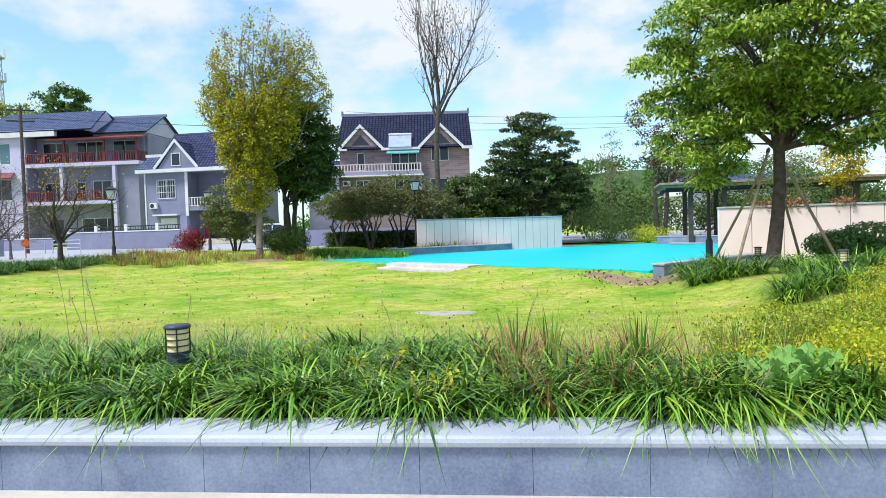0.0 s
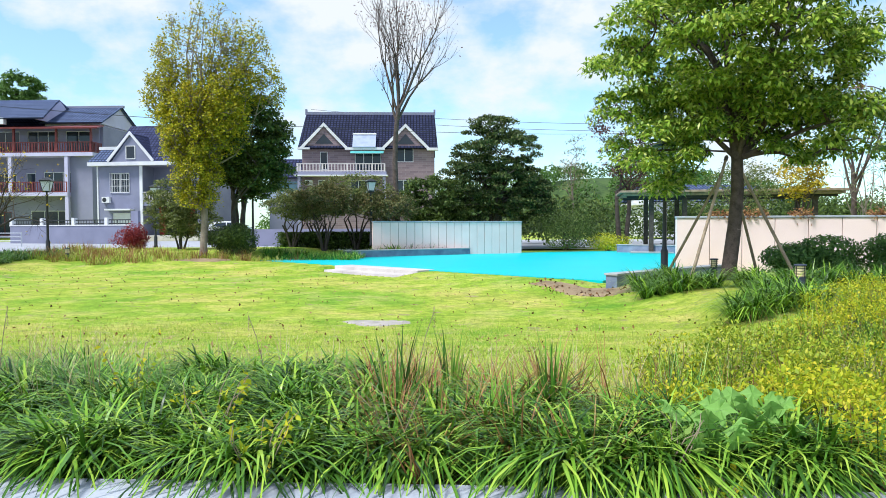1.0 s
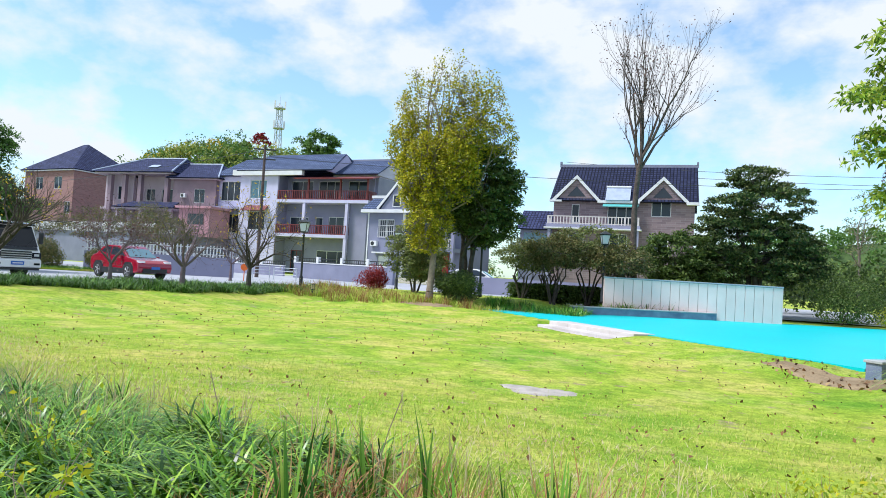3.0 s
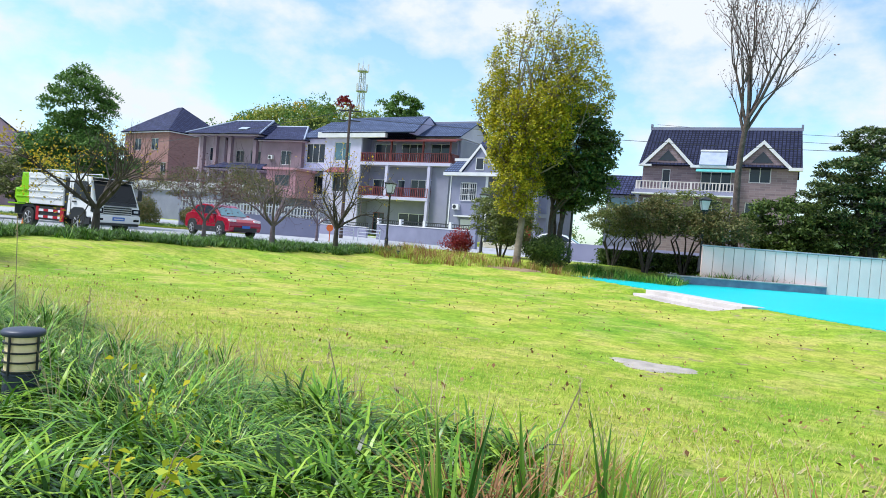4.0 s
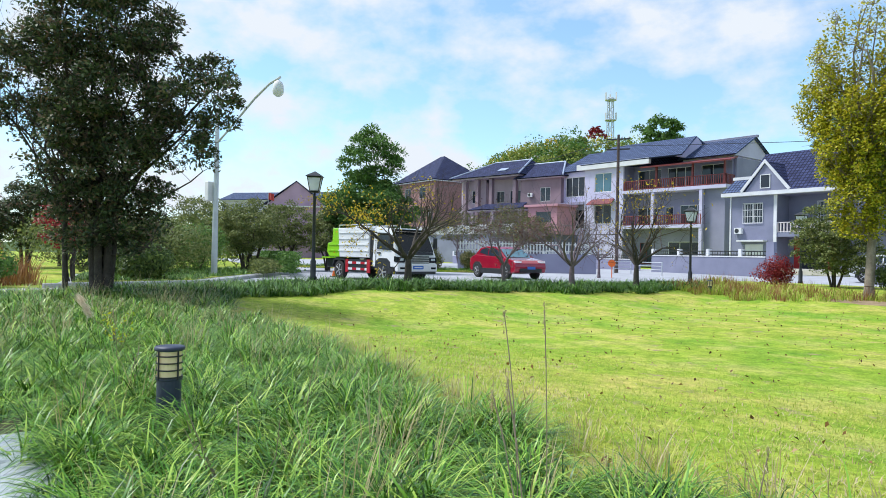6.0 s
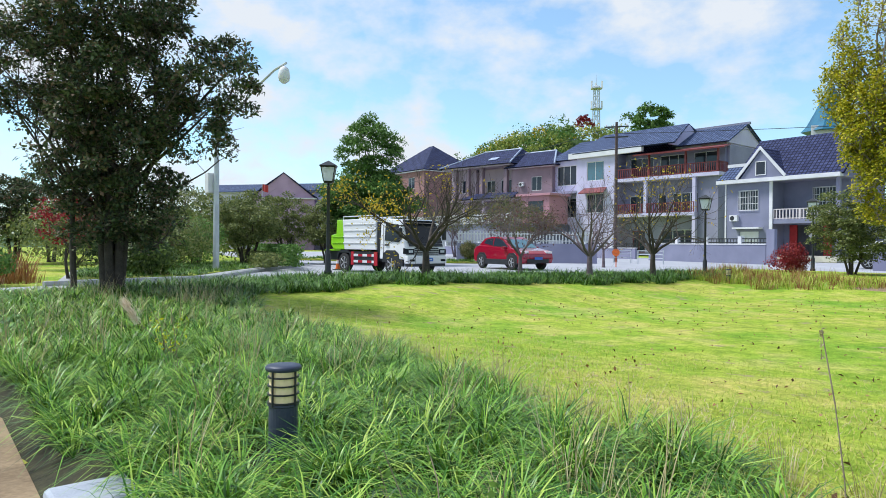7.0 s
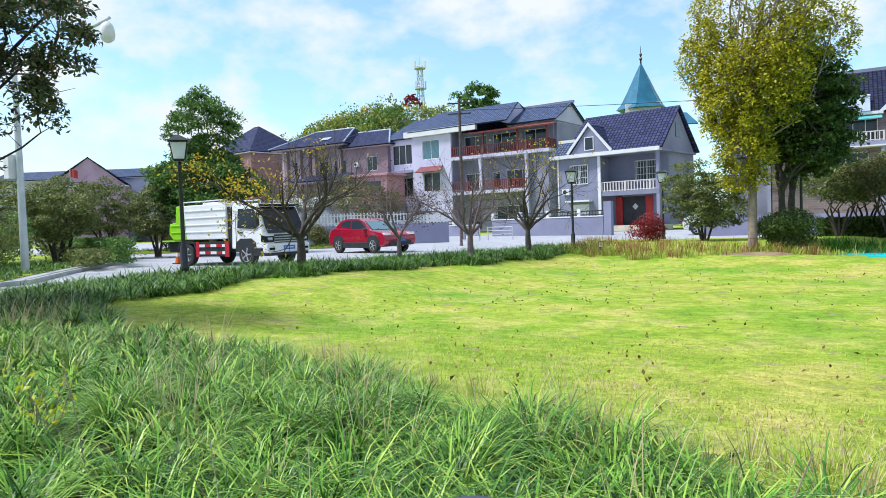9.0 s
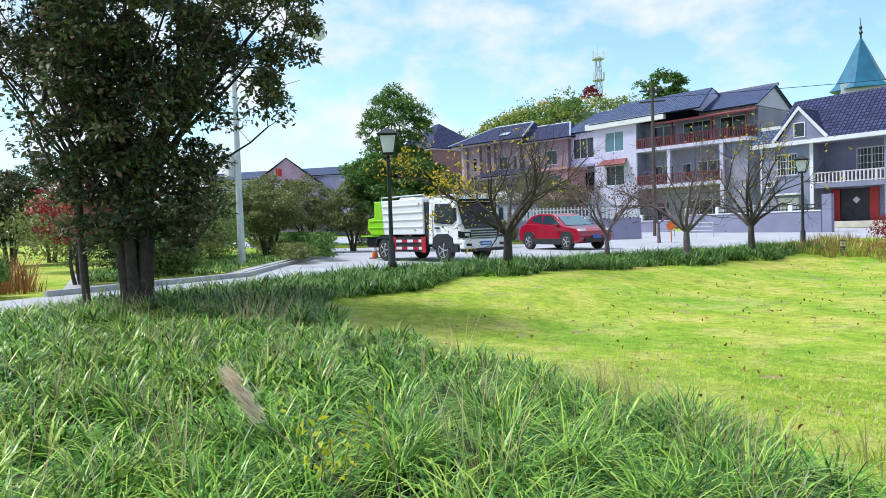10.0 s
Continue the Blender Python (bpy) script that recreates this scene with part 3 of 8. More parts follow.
def pool_steps():
    r = root("stone_steps", 0, 0, 0, 0, "broad pale stone steps leading up to the turquoise pool", "steps", kind="structure")
    for k, (a0, a1, z) in enumerate([(-1.35, -0.9, -0.26), (-0.9, -0.45, -0.17), (-0.45, 0.25, -0.045)]):
        for j in range(4):
            bm = box(bmesh.new(), -0.1 + j * 1.06, -0.1 + (j + 1) * 1.06 - 0.006, a0 - 0.03, a1, z - 0.14, z, 0.012)
            m = Matrix(((EU[0], EV[0], 0, SX), (EU[1], EV[1], 0, SY), (0, 0, 1, 0), (0, 0, 0, 1)))
            bmesh.ops.transform(bm, matrix=m, verts=bm.verts)
            bmesh.ops.recalc_face_normals(bm, faces=bm.faces)
            part("step_slab", bm, M_STEP, r)


pool_steps()


def planter(p0, p1, top, base, wide, label):
    """A low stone edging with a pale coping."""
    (x0, y0), (x1, y1) = p0, p1
    ln, a = math.hypot(x1 - x0, y1 - y0), math.atan2(y1 - y0, x1 - x0)
    r = root("planter_wall", x0, y0, 0, math.degrees(a), label, "planter", "pool planters", "structure")
    boxed("body", (0, ln, 0, wide, base, top - 0.05), M_CLAD, r)
    k = max(1, round(ln / 1.2))
    for i in range(k):
        boxed("coping_stone", (i * ln / k - (0.03 if i == 0 else -0.002), (i + 1) * ln / k - 0.002, -0.03, wide + 0.03, top - 0.05, top), M_KERB, r, bevel=0.008)


planter((-2.25, 32.2), (3.45, 35.6), 0.26, POOL_Z - 0.1, 0.3, "long low grey stone planter at the edge of the pool")
planter((5.6, 17.15), (9.6, 20.6), 0.2, POOL_Z - 0.25, 0.3, "low grey stone planter beside the lamp and the lawn")
planter((11.2, 37.2), (14.8, 34.4), 0.36, POOL_Z - 0.1, 0.35, "low grey stone seat wall under the pavilion")


def panel_wall(name, p0, p1, top, base, label, width=0.42, turned=0.0):
    (x0, y0), (x1, y1) = p0, p1
    ln, a = math.hypot(x1 - x0, y1 - y0), math.atan2(y1 - y0, x1 - x0)
    r = root(name, x0, y0, 0, math.degrees(a), label, "wall", kind="structure")
    boxed("core", (0.01, ln - 0.01, 0.03, 0.25, base, top - 0.06), M_PANELEDGE, r)
    k = round(ln / width)
    for i in range(k):
        boxed("panel", (i * ln / k + 0.012, (i + 1) * ln / k - 0.012, 0, 0.034, base, top - 0.07), M_WHITEWALL, r, bevel=0.004)
    boxed("end_panel", (ln - 0.01, ln + 0.03, 0.0, 0.28, base, top - 0.06), M_WHITEWALL, r)
    boxed("end_panel", (-0.03, 0.01, 0.0, 0.28, base, top - 0.06), M_WHITEWALL, r)
    boxed("coping", (-0.05, ln + 0.05, -0.03, 0.31, top - 0.06, top), M_CAP, r, bevel=0.01)


panel_wall("wall_pool", (-1.2, 34.05), (6.13, 36.75), 1.58, POOL_Z - 0.1, "white vertical panel wall behind the turquoise pool")
panel_wall("wall_garden", (9.0, 22.6), (30, 18.4), 1.58, -0.1, "long white stained garden wall with a stone coping", 0.95)


# ---- lamps, posts ----
def street_lamp():
    r = root("street_lamp", 0, 0, 0, 0, "black iron street lamp with a four-sided frosted lantern", "street lamp", "street lamps along the lawn")
    part("pole", lathe(bmesh.new(), [(0.11, 0), (0.11, 0.08), (0.085, 0.12), (0.085, 0.55), (0.06, 0.6), (0.05, 0.68), (0.042, 2.4), (0.06, 2.44), (0.035, 2.48), (0.03, 2.58)], 14), M_BLACK, r, "black fluted pole", True)
    bm = bmesh.new()
    for z0, z1, w0, w1 in ((2.56, 2.62, 0.11, 0.13), (3.0, 3.04, 0.2, 0.23)):
        vs = [bm.verts.new((sx * w, sy * w, z)) for z, w in ((z0, w0), (z1, w1)) for sx, sy in ((-1, -1), (1, -1), (1, 1), (-1, 1))]
        for f in ((3, 2, 1, 0), (4, 5, 6, 7), (0, 1, 5, 4), (1, 2, 6, 5), (2, 3, 7, 6), (3, 0, 4, 7)):
            bm.faces.new([vs[i] for i in f])
    for sx in (-1, 1):
        for sy in (-1, 1):
            tube(bm, (sx * 0.125, sy * 0.125, 2.6), (sx * 0.195, sy * 0.195, 3.01), 0.014, 0.014, 6)
    part("lantern_cage", bm, M_BLACK, r)
    bm = bmesh.new()
    vs = [bm.verts.new((sx * w, sy * w, z)) for z, w in ((2.622, 0.115), (2.998, 0.18)) for sx, sy in ((-1, -1), (1, -1), (1, 1), (-1, 1))]
    for f in ((3, 2, 1, 0), (4, 5, 6, 7), (0, 1, 5, 4), (1, 2, 6, 5), (2, 3, 7, 6), (3, 0, 4, 7)):
        bm.faces.new([vs[i] for i in f])
    part("lantern_glass", bm, M_LANTERN, r, "frosted pale glass")
    bm = bmesh.new()
    base = [bm.verts.new((sx * 0.25, sy * 0.25, 3.042)) for sx, sy in ((-1, -1), (1, -1), (1, 1), (-1, 1))]
    mid = [bm.verts.new((sx * 0.13, sy * 0.13, 3.12)) for sx, sy in ((-1, -1), (1, -1), (1, 1), (-1, 1))]
    tip = bm.verts.new((0, 0, 3.2))
    bm.faces.new(base[::-1])
    for i in range(4):
        j = (i + 1) % 4
        bm.faces.new((base[i], base[j], mid[j], mid[i]))
        bm.faces.new((mid[i], mid[j], tip))
    part("roof_cap", bm, M_BLACK, r)
    return r


lamp = street_lamp()
spots = [(-14.28, 30.32, 0.2, 10), (-6.37, 32.23, 0.36, 35), (-1.32, 34.24, 0.4, 20), (-18.05, 15.0, 0.46, 50), (6.9, 17.78, 0.14, 12), (-12.3, 36.5, 0.3, 0)]
lamp.matrix_world = pose(*spots[0][:3], 0, 0, spots[0][3])
for x, y, z, a in spots[1:]:
    copy_thing(lamp, pose(x, y, z, 0, 0, a))


def bollard_light():
    r = root("bollard_light", 0, 0, 0, 0, "navy garden bollard light with a cream glass head and dark rings", "bollard light", "garden bollard lights")
    part("post", lathe(bmesh.new(), [(0.078, -0.06), (0.078, 0.285), (0.085, 0.29), (0.085, 0.3)], 24), M_NAVY, r, smooth=False)
    part("glass", lathe(bmesh.new(), [(0.076, 0.301), (0.076, 0.478)], 24), M_CREAM, r, "cream frosted glass", False)
    for i in range(4):
        part("ring", lathe(bmesh.new(), [(0.077, 0.303 + i * 0.046), (0.086, 0.303 + i * 0.046), (0.086, 0.311 + i * 0.046), (0.077, 0.311 + i * 0.046)], 24), M_BLACK, r)
    for i in range(4):
        bm = bmesh.new()
        a = i * math.pi / 2 + 0.3
        tube(bm, (0.085 * math.cos(a), 0.085 * math.sin(a), 0.29), (0.085 * math.cos(a), 0.085 * math.sin(a), 0.48), 0.006, 0.006, 6)
        part("bar", bm, M_BLACK, r)
    part("cap", lathe(bmesh.new(), [(0.09, 0.478), (0.097, 0.483), (0.098, 0.498), (0.09, 0.507), (0.05, 0.512), (0.02, 0.514)], 24), M_NAVY, r, smooth=True)
    return r


bol = bollard_light()
bspots = [(-1.4, 5.83, 0.07), (-5.17, 5.9, 0.15), (7.47, 12.92, 0.12), (8.04, 17.67, 0.0), (8.15, 9.2, 0.2), (-12.5, 28.4, 0.02)]
bol.matrix_world = pose(*bspots[0])
for p in bspots[1:]:
    copy_thing(bol, pose(*p))


def camera_mast():
    r = root("camera_mast", -27.9, 16.4, ROAD_Z, 0, "tall galvanised steel mast with a curved arm and dome camera", "mast")
    part("pole", lathe(bmesh.new(), [(0.16, 0.0), (0.16, 0.12), (0.13, 0.14), (0.11, 3.0), (0.08, 7.0), (0.07, 7.05)], 14), M_STEEL, r)
    bm = bmesh.new()
    pts = [Vector((0.0, 0, 5.6)), Vector((1.2, -0.1, 5.95)), Vector((2.6, -0.22, 6.4)), Vector((3.9, -0.34, 6.8)), Vector((5.2, -0.45, 7.1)), Vector((6.1, -0.53, 7.16))]
    for a, b in zip(pts, pts[1:]):
        tube(bm, a, b, 0.045, 0.04, 8)
    part("arm", bm, M_STEEL, r)
    part("dome_camera", lathe(bmesh.new(), [(0.04, 0.42), (0.13, 0.36), (0.18, 0.25), (0.2, 0.07), (0.17, -0.06), (0.07, -0.14), (0.01, -0.16)], 16, (5.95, -0.52, 6.66)), M_WHITE, r, "white dome camera", True)
    boxed("control_box", (-0.42, -0.1, -0.3, 0.06, 3.2, 4.0), M_WHITE, r, "pale control box", 0.02)


camera_mast()
sheet("kerb_island", [(-31, 12.0), (-23.3, 9.5), (-24.0, 14.2), (-27.2, 17.0), (-33, 22.4), (-38, 22)], ROAD_Z + 0.1, 0.15, M_KERB, "raised stone-edged verge at the road side", "verge")


# ---- trees ----
def limb(bm, p0, p1, r0, r1, bend=0.12, seg=4, n=6):
    p0, p1 = np.asarray(p0, float), np.asarray(p1, float)
    ln = np.linalg.norm(p1 - p0)
    off = rng.normal(size=3) * ln * bend
    prev = p0
    pts = [p0]
    for k in range(1, seg + 1):
        t = k / seg
        q = p0 + (p1 - p0) * t + off * math.sin(math.pi * t) + np.array((0, 0, 0.1 * ln * math.sin(math.pi * t)))
        tube(bm, prev, q, r0 + (r1 - r0) * (k - 1) / seg, r0 + (r1 - r0) * t, n, False)
        prev = q
        pts.append(q)
    return pts


def tufts(centres, rad, per, leaf, droop=0.4, flat=0.8, fade=None):
    """Leaves over the upper shells of rounded tufts, pointing outwards and hanging a little."""
    n = len(centres) * per
    own = np.repeat(centres, per, 0)
    rr = np.repeat(rad * rng.uniform(0.65, 1.3, len(centres)), per)[:, None]
    d = unit(rng.normal(size=(n, 3)))
    d[:, 2] = np.where(d[:, 2] < -0.3, -d[:, 2], d[:, 2])
    pts = own + d * rr * np.array((1, 1, flat)) * rng.uniform(0.45, 1.08, (n, 1))
    if fade:
        k = rng.uniform(size=n) < np.interp(pts[:, 2], fade[:2], (1.0, fade[2]))
        pts, d = pts[k], d[k]
        n = len(pts)
    along = unit(d + rng.normal(size=(n, 3)) * 0.6 + np.array((0, 0, -droop)))
    face = unit(d * 0.8 + rng.normal(size=(n, 3)) * 0.4 + np.array((0, 0, 0.7)))
    side = unit(np.cross(along, face))
    ln = (leaf[0] * rng.uniform(0.6, 1.3, n))[:, None]
    wd = (leaf[1] * rng.uniform(0.6, 1.3, n))[:, None]
    fold = np.cross(side, along) * wd * 0.22
    a, c = pts - along * ln / 2, pts + along * ln / 2
    b, e = pts + side * wd / 2 + fold - along * ln * 0.05, pts - side * wd / 2 + fold - along * ln * 0.05
    return np.stack([a, b, c, e], 1).reshape(-1, 3), np.full(n, 4)


def tree(name, label, category, base, trunk, crowns, clusters, per, size, leafmat, bark=None, leaf=(0.1, 0.045), shell=0.55, stems=1, limbs=26, group="", splay=0.15, droop=0.4, flat=1.0, twigs=0, thin=0.42, share=0.42, fade=None, low=0.55):
    """A trunk, main boughs, side limbs to rounded tufts, and leaves over each tuft. trunk: height, radius. crowns: centre and radii, from the base."""
    bark = bark or M_BARK
    base = np.asarray(base, float)
    r = root(name, *base, 0, label, category, group)
    th, tr = trunk
    cr = np.array(crowns, float)
    count, rad = max(10, int(clusters * share)), size * 1.75
    vol = cr[:, 3] * cr[:, 4] * cr[:, 5]
    m = count * 8
    pick = rng.choice(len(cr), m, p=vol / vol.sum())
    far = rng.uniform(0, 1, m) ** (1 / 3) * (1 - shell) + shell * rng.uniform(0.7, 1.0, m)
    cand = cr[pick, :3] + unit(rng.normal(size=(m, 3))) * far[:, None] * cr[pick, 3:]
    cand = cand[cand[:, 2] > 0.25]
    # keep tufts apart, so that gaps stay open between them
    cc, gap = [], rad * 0.9
    for q in cand:
        if len(cc) < count and (not cc or np.min(np.linalg.norm(np.array(cc) - q, axis=1)) > gap * rng.uniform(0.6, 1.1)):
            cc.append(q)
    cc = np.array(cc)
    bm = bmesh.new()
    tops = []
    for s in range(stems):
        a = s * math.tau / stems + 0.4
        foot = np.array((math.cos(a), math.sin(a), 0)) * (tr * 1.6 if stems > 1 else 0)
        tip = np.array((math.cos(a) * splay * th, math.sin(a) * splay * th, th)) if stems > 1 else np.array((rng.normal() * 0.02 * th, rng.normal() * 0.02 * th, th))
        tube(bm, foot - (0, 0, 0.15), foot + (tip - foot) * 0.06, tr * 1.5, tr * 1.05, 10, False)
        tops.append(limb(bm, foot + (tip - foot) * 0.06, tip, tr * 1.05, tr * 0.62, 0.03, 5, 10))
    nodes = []
    mains = min(len(cc), max(5, limbs // 5))
    for k in range(mains):
        t = tops[k % stems]
        under = [q for q in t[3:] if q[2] < cc[k][2] - 0.25 * np.linalg.norm(cc[k][:2] - q[:2])] or [t[3]]
        start = under[rng.integers(len(under))]
        nodes += limb(bm, start, cc[k], tr * thin * 1.15, tr * 0.1, 0.1, 5, 6)[1:]
    for k in range(mains, min(len(cc), mains + limbs)):
        g = np.array(nodes)
        gap2 = np.linalg.norm(g - cc[k], axis=1) + np.maximum(0, g[:, 2] - cc[k][2]) * 1.5
        j = int(np.argmin(gap2))
        nodes += limb(bm, nodes[j], cc[k], tr * thin * low, tr * 0.05 + 0.002, 0.1, 3, 5)[1:]
    for _ in range(twigs):
        s = nodes[rng.integers(len(nodes))]
        e = s + unit(rng.normal(size=3) * (1, 1, 0.6) + (0, 0, 0.9)) * size * rng.uniform(1.2, 3.2)
        limb(bm, s, e, tr * 0.05 + 0.003, 0.003, 0.1, 2, 4)
    part("trunk", bm, bark, r, smooth=True)
    if per:
        v, q = tufts(cc, rad, max(1, int(clusters * per / len(cc))), leaf, droop, 0.75 * flat, fade)
        mesh_of("crown", v, q, leafmat, r)
    return r


def grow(bm, p, d, length, r, depth, tips, rise=0.25, spread=0.6, kids=(2, 4)):
    """A branch that wanders a little, then divides."""
    for _ in range(3):
        d = unit(d + rng.normal(size=3) * 0.13 + np.array((0, 0, rise * 0.25)))
        q = p + d * length / 3
        tube(bm, p, q, r, r * 0.87, 6 if depth > 1 else 4, False)
        r *= 0.87
        p = q
        if depth and rng.uniform() < 0.6:
            side = unit(d + rng.normal(size=3) * spread * 1.2 + np.array((0, 0, rise * 0.4)))
            grow(bm, p, side, length * rng.uniform(0.45, 0.7), r * 0.42, depth - 1, tips, rise, spread, kids)
    if depth == 0:
        tips.append(p)
        return
    for _ in range(rng.integers(*kids)):
        grow(bm, p, unit(d + rng.normal(size=3) * spread + np.array((0, 0, rise * 0.5))), length * rng.uniform(0.6, 0.85), r * 0.66, depth - 1, tips, rise, spread, kids)


def bare_branched(name, label, base, trunk, firsts, depth, bark, leafmat, per, leaf, group="", rise=0.25, spread=0.6, where=None, size=0.12, lean=(0, 0)):
    """A twiggy tree: trunk height and radius, then first limbs as (height share, bearing, tilt, length)."""
    base = np.asarray(base, float)
    r = root(name, *base, 0, label, "tree", group)
    th, tr = trunk
    bm = bmesh.new()
    tube(bm, (0, 0, -0.15), (0, 0, 0.1), tr * 1.5, tr * 1.05, 9, False)
    stem = limb(bm, (0, 0, 0.1), (lean[0], lean[1], th), tr * 1.05, tr * 0.7, 0.02, 6, 9)
    tips = []
    for share, bearing, tilt, length in firsts:
        a, b = radians(bearing), radians(tilt)
        d = np.array((math.cos(a) * math.sin(b), math.sin(a) * math.sin(b), math.cos(b)))
        i = min(5, int(share * 6))
        start = stem[i] + (stem[i + 1] - stem[i]) * (share * 6 - i)
        grow(bm, start, d, length, tr * 0.5, depth, tips, rise, spread)
    part("trunk", bm, bark, r, smooth=True)
    if per:
        tp = np.array(tips)
        if where is not None:
            tp = tp[where(tp)]
        pts = np.repeat(tp, per, 0) + rng.normal(size=(len(tp) * per, 3)) * size
        v, q = leaf_quads(pts, leaf[0], leaf[1], 0.5)
        mesh_of("crown", v, q, leafmat, r)
    return r


def bush(name, label, base, radii, n, leafmat, leaf=(0.09, 0.05), group="", category="shrub", lumps=9):
    base = np.asarray(base, float)
    r = root(name, *base, 0, label, category, group)
    R = np.asarray(radii, float)
    c = unit(rng.normal(size=(lumps, 3))) * R * 0.45 + (0, 0, R[2] * 0.75)
    c[:, 2] = np.abs(c[:, 2])
    k = rng.integers(lumps, size=n)
    d = unit(rng.normal(size=(n, 3)))
    pts = c[k] + d * R * 0.6 * rng.uniform(0.45, 1.0, n)[:, None] ** 0.5
    pts[:, 2] = np.maximum(pts[:, 2], 0.03)
    along = unit(np.cross(d, rng.normal(size=(n, 3))) + d * 0.35)
    side = unit(np.cross(along, unit(d + rng.normal(size=(n, 3)) * 0.35 + np.array((0, 0, 0.4)))))
    ln, wd = (leaf[0] * rng.uniform(0.6, 1.3, n))[:, None] / 2, (leaf[1] * rng.uniform(0.6, 1.3, n))[:, None] / 2
    v = np.stack([pts - along * ln, pts + side * wd, pts + along * ln, pts - side * wd], 1).reshape(-1, 3)
    mesh_of("foliage", v, np.full(n, 4), leafmat, r)
    bm = bmesh.new()
    for i in range(7):
        limb(bm, (rng.normal() * 0.08, rng.normal() * 0.08, -0.1), c[i % lumps], 0.03, 0.008, 0.1, 3, 5)
    part("stem", bm, M_BARKDARK, r)
    return r


# the camphor by the pool, with its props
tree("camphor_tree", "broad evergreen tree with glossy yellow-green leaves, propped by poles", "tree", (7.74, 16.2, 0.12), (3.6, 0.15),
     [(0.2, 0, 4.9, 2.7, 2.6, 1.9), (0.3, 0, 6.9, 2.1, 2.1, 1.4), (-1.4, 0.3, 2.6, 1.0, 1.2, 0.95), (1.7, -0.5, 3.1, 1.4, 1.4, 0.85), (-2.0, 0.6, 4.1, 0.9, 1.0, 1.1), (0.2, 0.4, 3.6, 2.1, 2.0, 0.9)],
     1300, 54, 0.24, L_CAMPHOR, M_BARK, (0.145, 0.06), 0.5, 1, 130, droop=0.9, thin=0.36, share=0.3, flat=0.95)


def prop_pole(x0, y0, z0, x1, y1, z1):
    r = root("prop_pole", x0, y0, z0, 0, "slanting wooden prop pole tied to the tree trunk", "prop pole", "tree prop poles")
    bm = bmesh.new()
    tube(bm, (0, 0, -0.1), (x1 - x0, y1 - y0, z1 - z0), 0.035, 0.028, 8)
    part("pole", bm, M_POLE, r)
    bm = bmesh.new()
    tube(bm, ((x1 - x0) * 0.96, (y1 - y0) * 0.96, (z1 - z0) * 0.96), ((x1 - x0) * 0.99, (y1 - y0) * 0.99, (z1 - z0) * 0.99), 0.04, 0.04, 8)
    part("binding", bm, M_BARKDARK, r)


prop_pole(6.55, 15.4, 0.1, 7.62, 16.08, 2.75)
prop_pole(6.7, 17.3, 0.1, 7.62, 16.3, 2.4)
prop_pole(9.0, 15.6, 0.05, 7.86, 16.12, 2.6)
prop_pole(8.9, 17.2, 0.05, 7.86, 16.3, 2.3)

# the yellowing tree and the dark round one behind it
tree("poplar_tree", "tall yellow-green tree thinning to bare twigs at the top", "tree", (-7.6, 29.3, 0.2), (5.2, 0.14),
     [(-0.2, 0, 3.0, 0.9, 0.9, 1.4), (-0.4, 0, 5.0, 1.3, 1.2, 1.9), (0.7, 0.2, 5.8, 1.2, 1.1, 1.9), (-1.1, 0, 7.4, 0.85, 0.7, 1.9), (0.3, 0, 8.4, 0.8, 0.7, 1.7), (1.6, 0.4, 7.7, 1.0, 0.8, 1.7), (2.5, 0.6, 6.6, 0.6, 0.6, 0.9), (-1.6, 0, 6.3, 0.6, 0.6, 1.2)],
     1500, 36, 0.165, L_GINKGO, M_BARKPALE, (0.11, 0.07), 0.15, 1, 300, twigs=2200, fade=(5.6, 9.2, 0.22), thin=0.3, flat=2.4, low=0.42, share=0.36)
tree("round_tree", "dark green round-crowned tree behind the yellowing one", "tree", (-6.8, 31.4, 0.25), (2.4, 0.13),
     [(0.3, 0, 4.7, 1.9, 1.9, 2.1), (0.7, 0, 3.5, 1.6, 1.6, 1.4)], 480, 54, 0.25, L_DARK, M_BARKDARK, (0.18, 0.09), 0.5, 3, 60)
# the nearly bare tree in the planter
bare_branched("bare_tree", "tall slender tree, nearly bare, with a few reddish leaves", (-0.05, 35.6, 0.1), (7.0, 0.15),
              [(0.86, 5, 26, 2.1), (0.84, 178, 26, 2.1), (0.92, 190, 20, 2.3), (0.99, 178, 12, 2.5), (0.99, 60, 4, 2.6), (0.99, -8, 20, 2.6), (0.84, 100, 14, 2.0), (0.95, 30, 10, 2.3)], 3, M_BARK, L_PURPLE, 2, (0.12, 0.06), "", 0.5, 0.36, lambda t: rng.uniform(size=len(t)) < 0.7, 0.12)
prop_pole(1.9, 35.2, 0.15, 0.02, 35.6, 2.1)
prop_pole(0.6, 34.9, 0.2, -0.05, 35.55, 2.2)
# the dark layered tree behind the panel wall, and shrubs along the pool
tree("layered_tree", "dark green tree with spreading layered foliage", "tree", (5.3, 41.0, 0.25), (2.6, 0.16),
     [(-0.2, 0, 3.4, 3.3, 2.8, 1.9), (0.1, 0, 5.0, 2.8, 2.5, 1.6), (0, 0, 6.3, 1.8, 1.6, 1.1), (-1.6, 0, 2.3, 1.9, 1.8, 1.4), (1.6, 0, 2.3, 1.8, 1.7, 1.3)],
     700, 55, 0.27, L_LAYER, M_BARKDARK, (0.2, 0.09), 0.4, 3, 80, flat=0.75, droop=0.1)
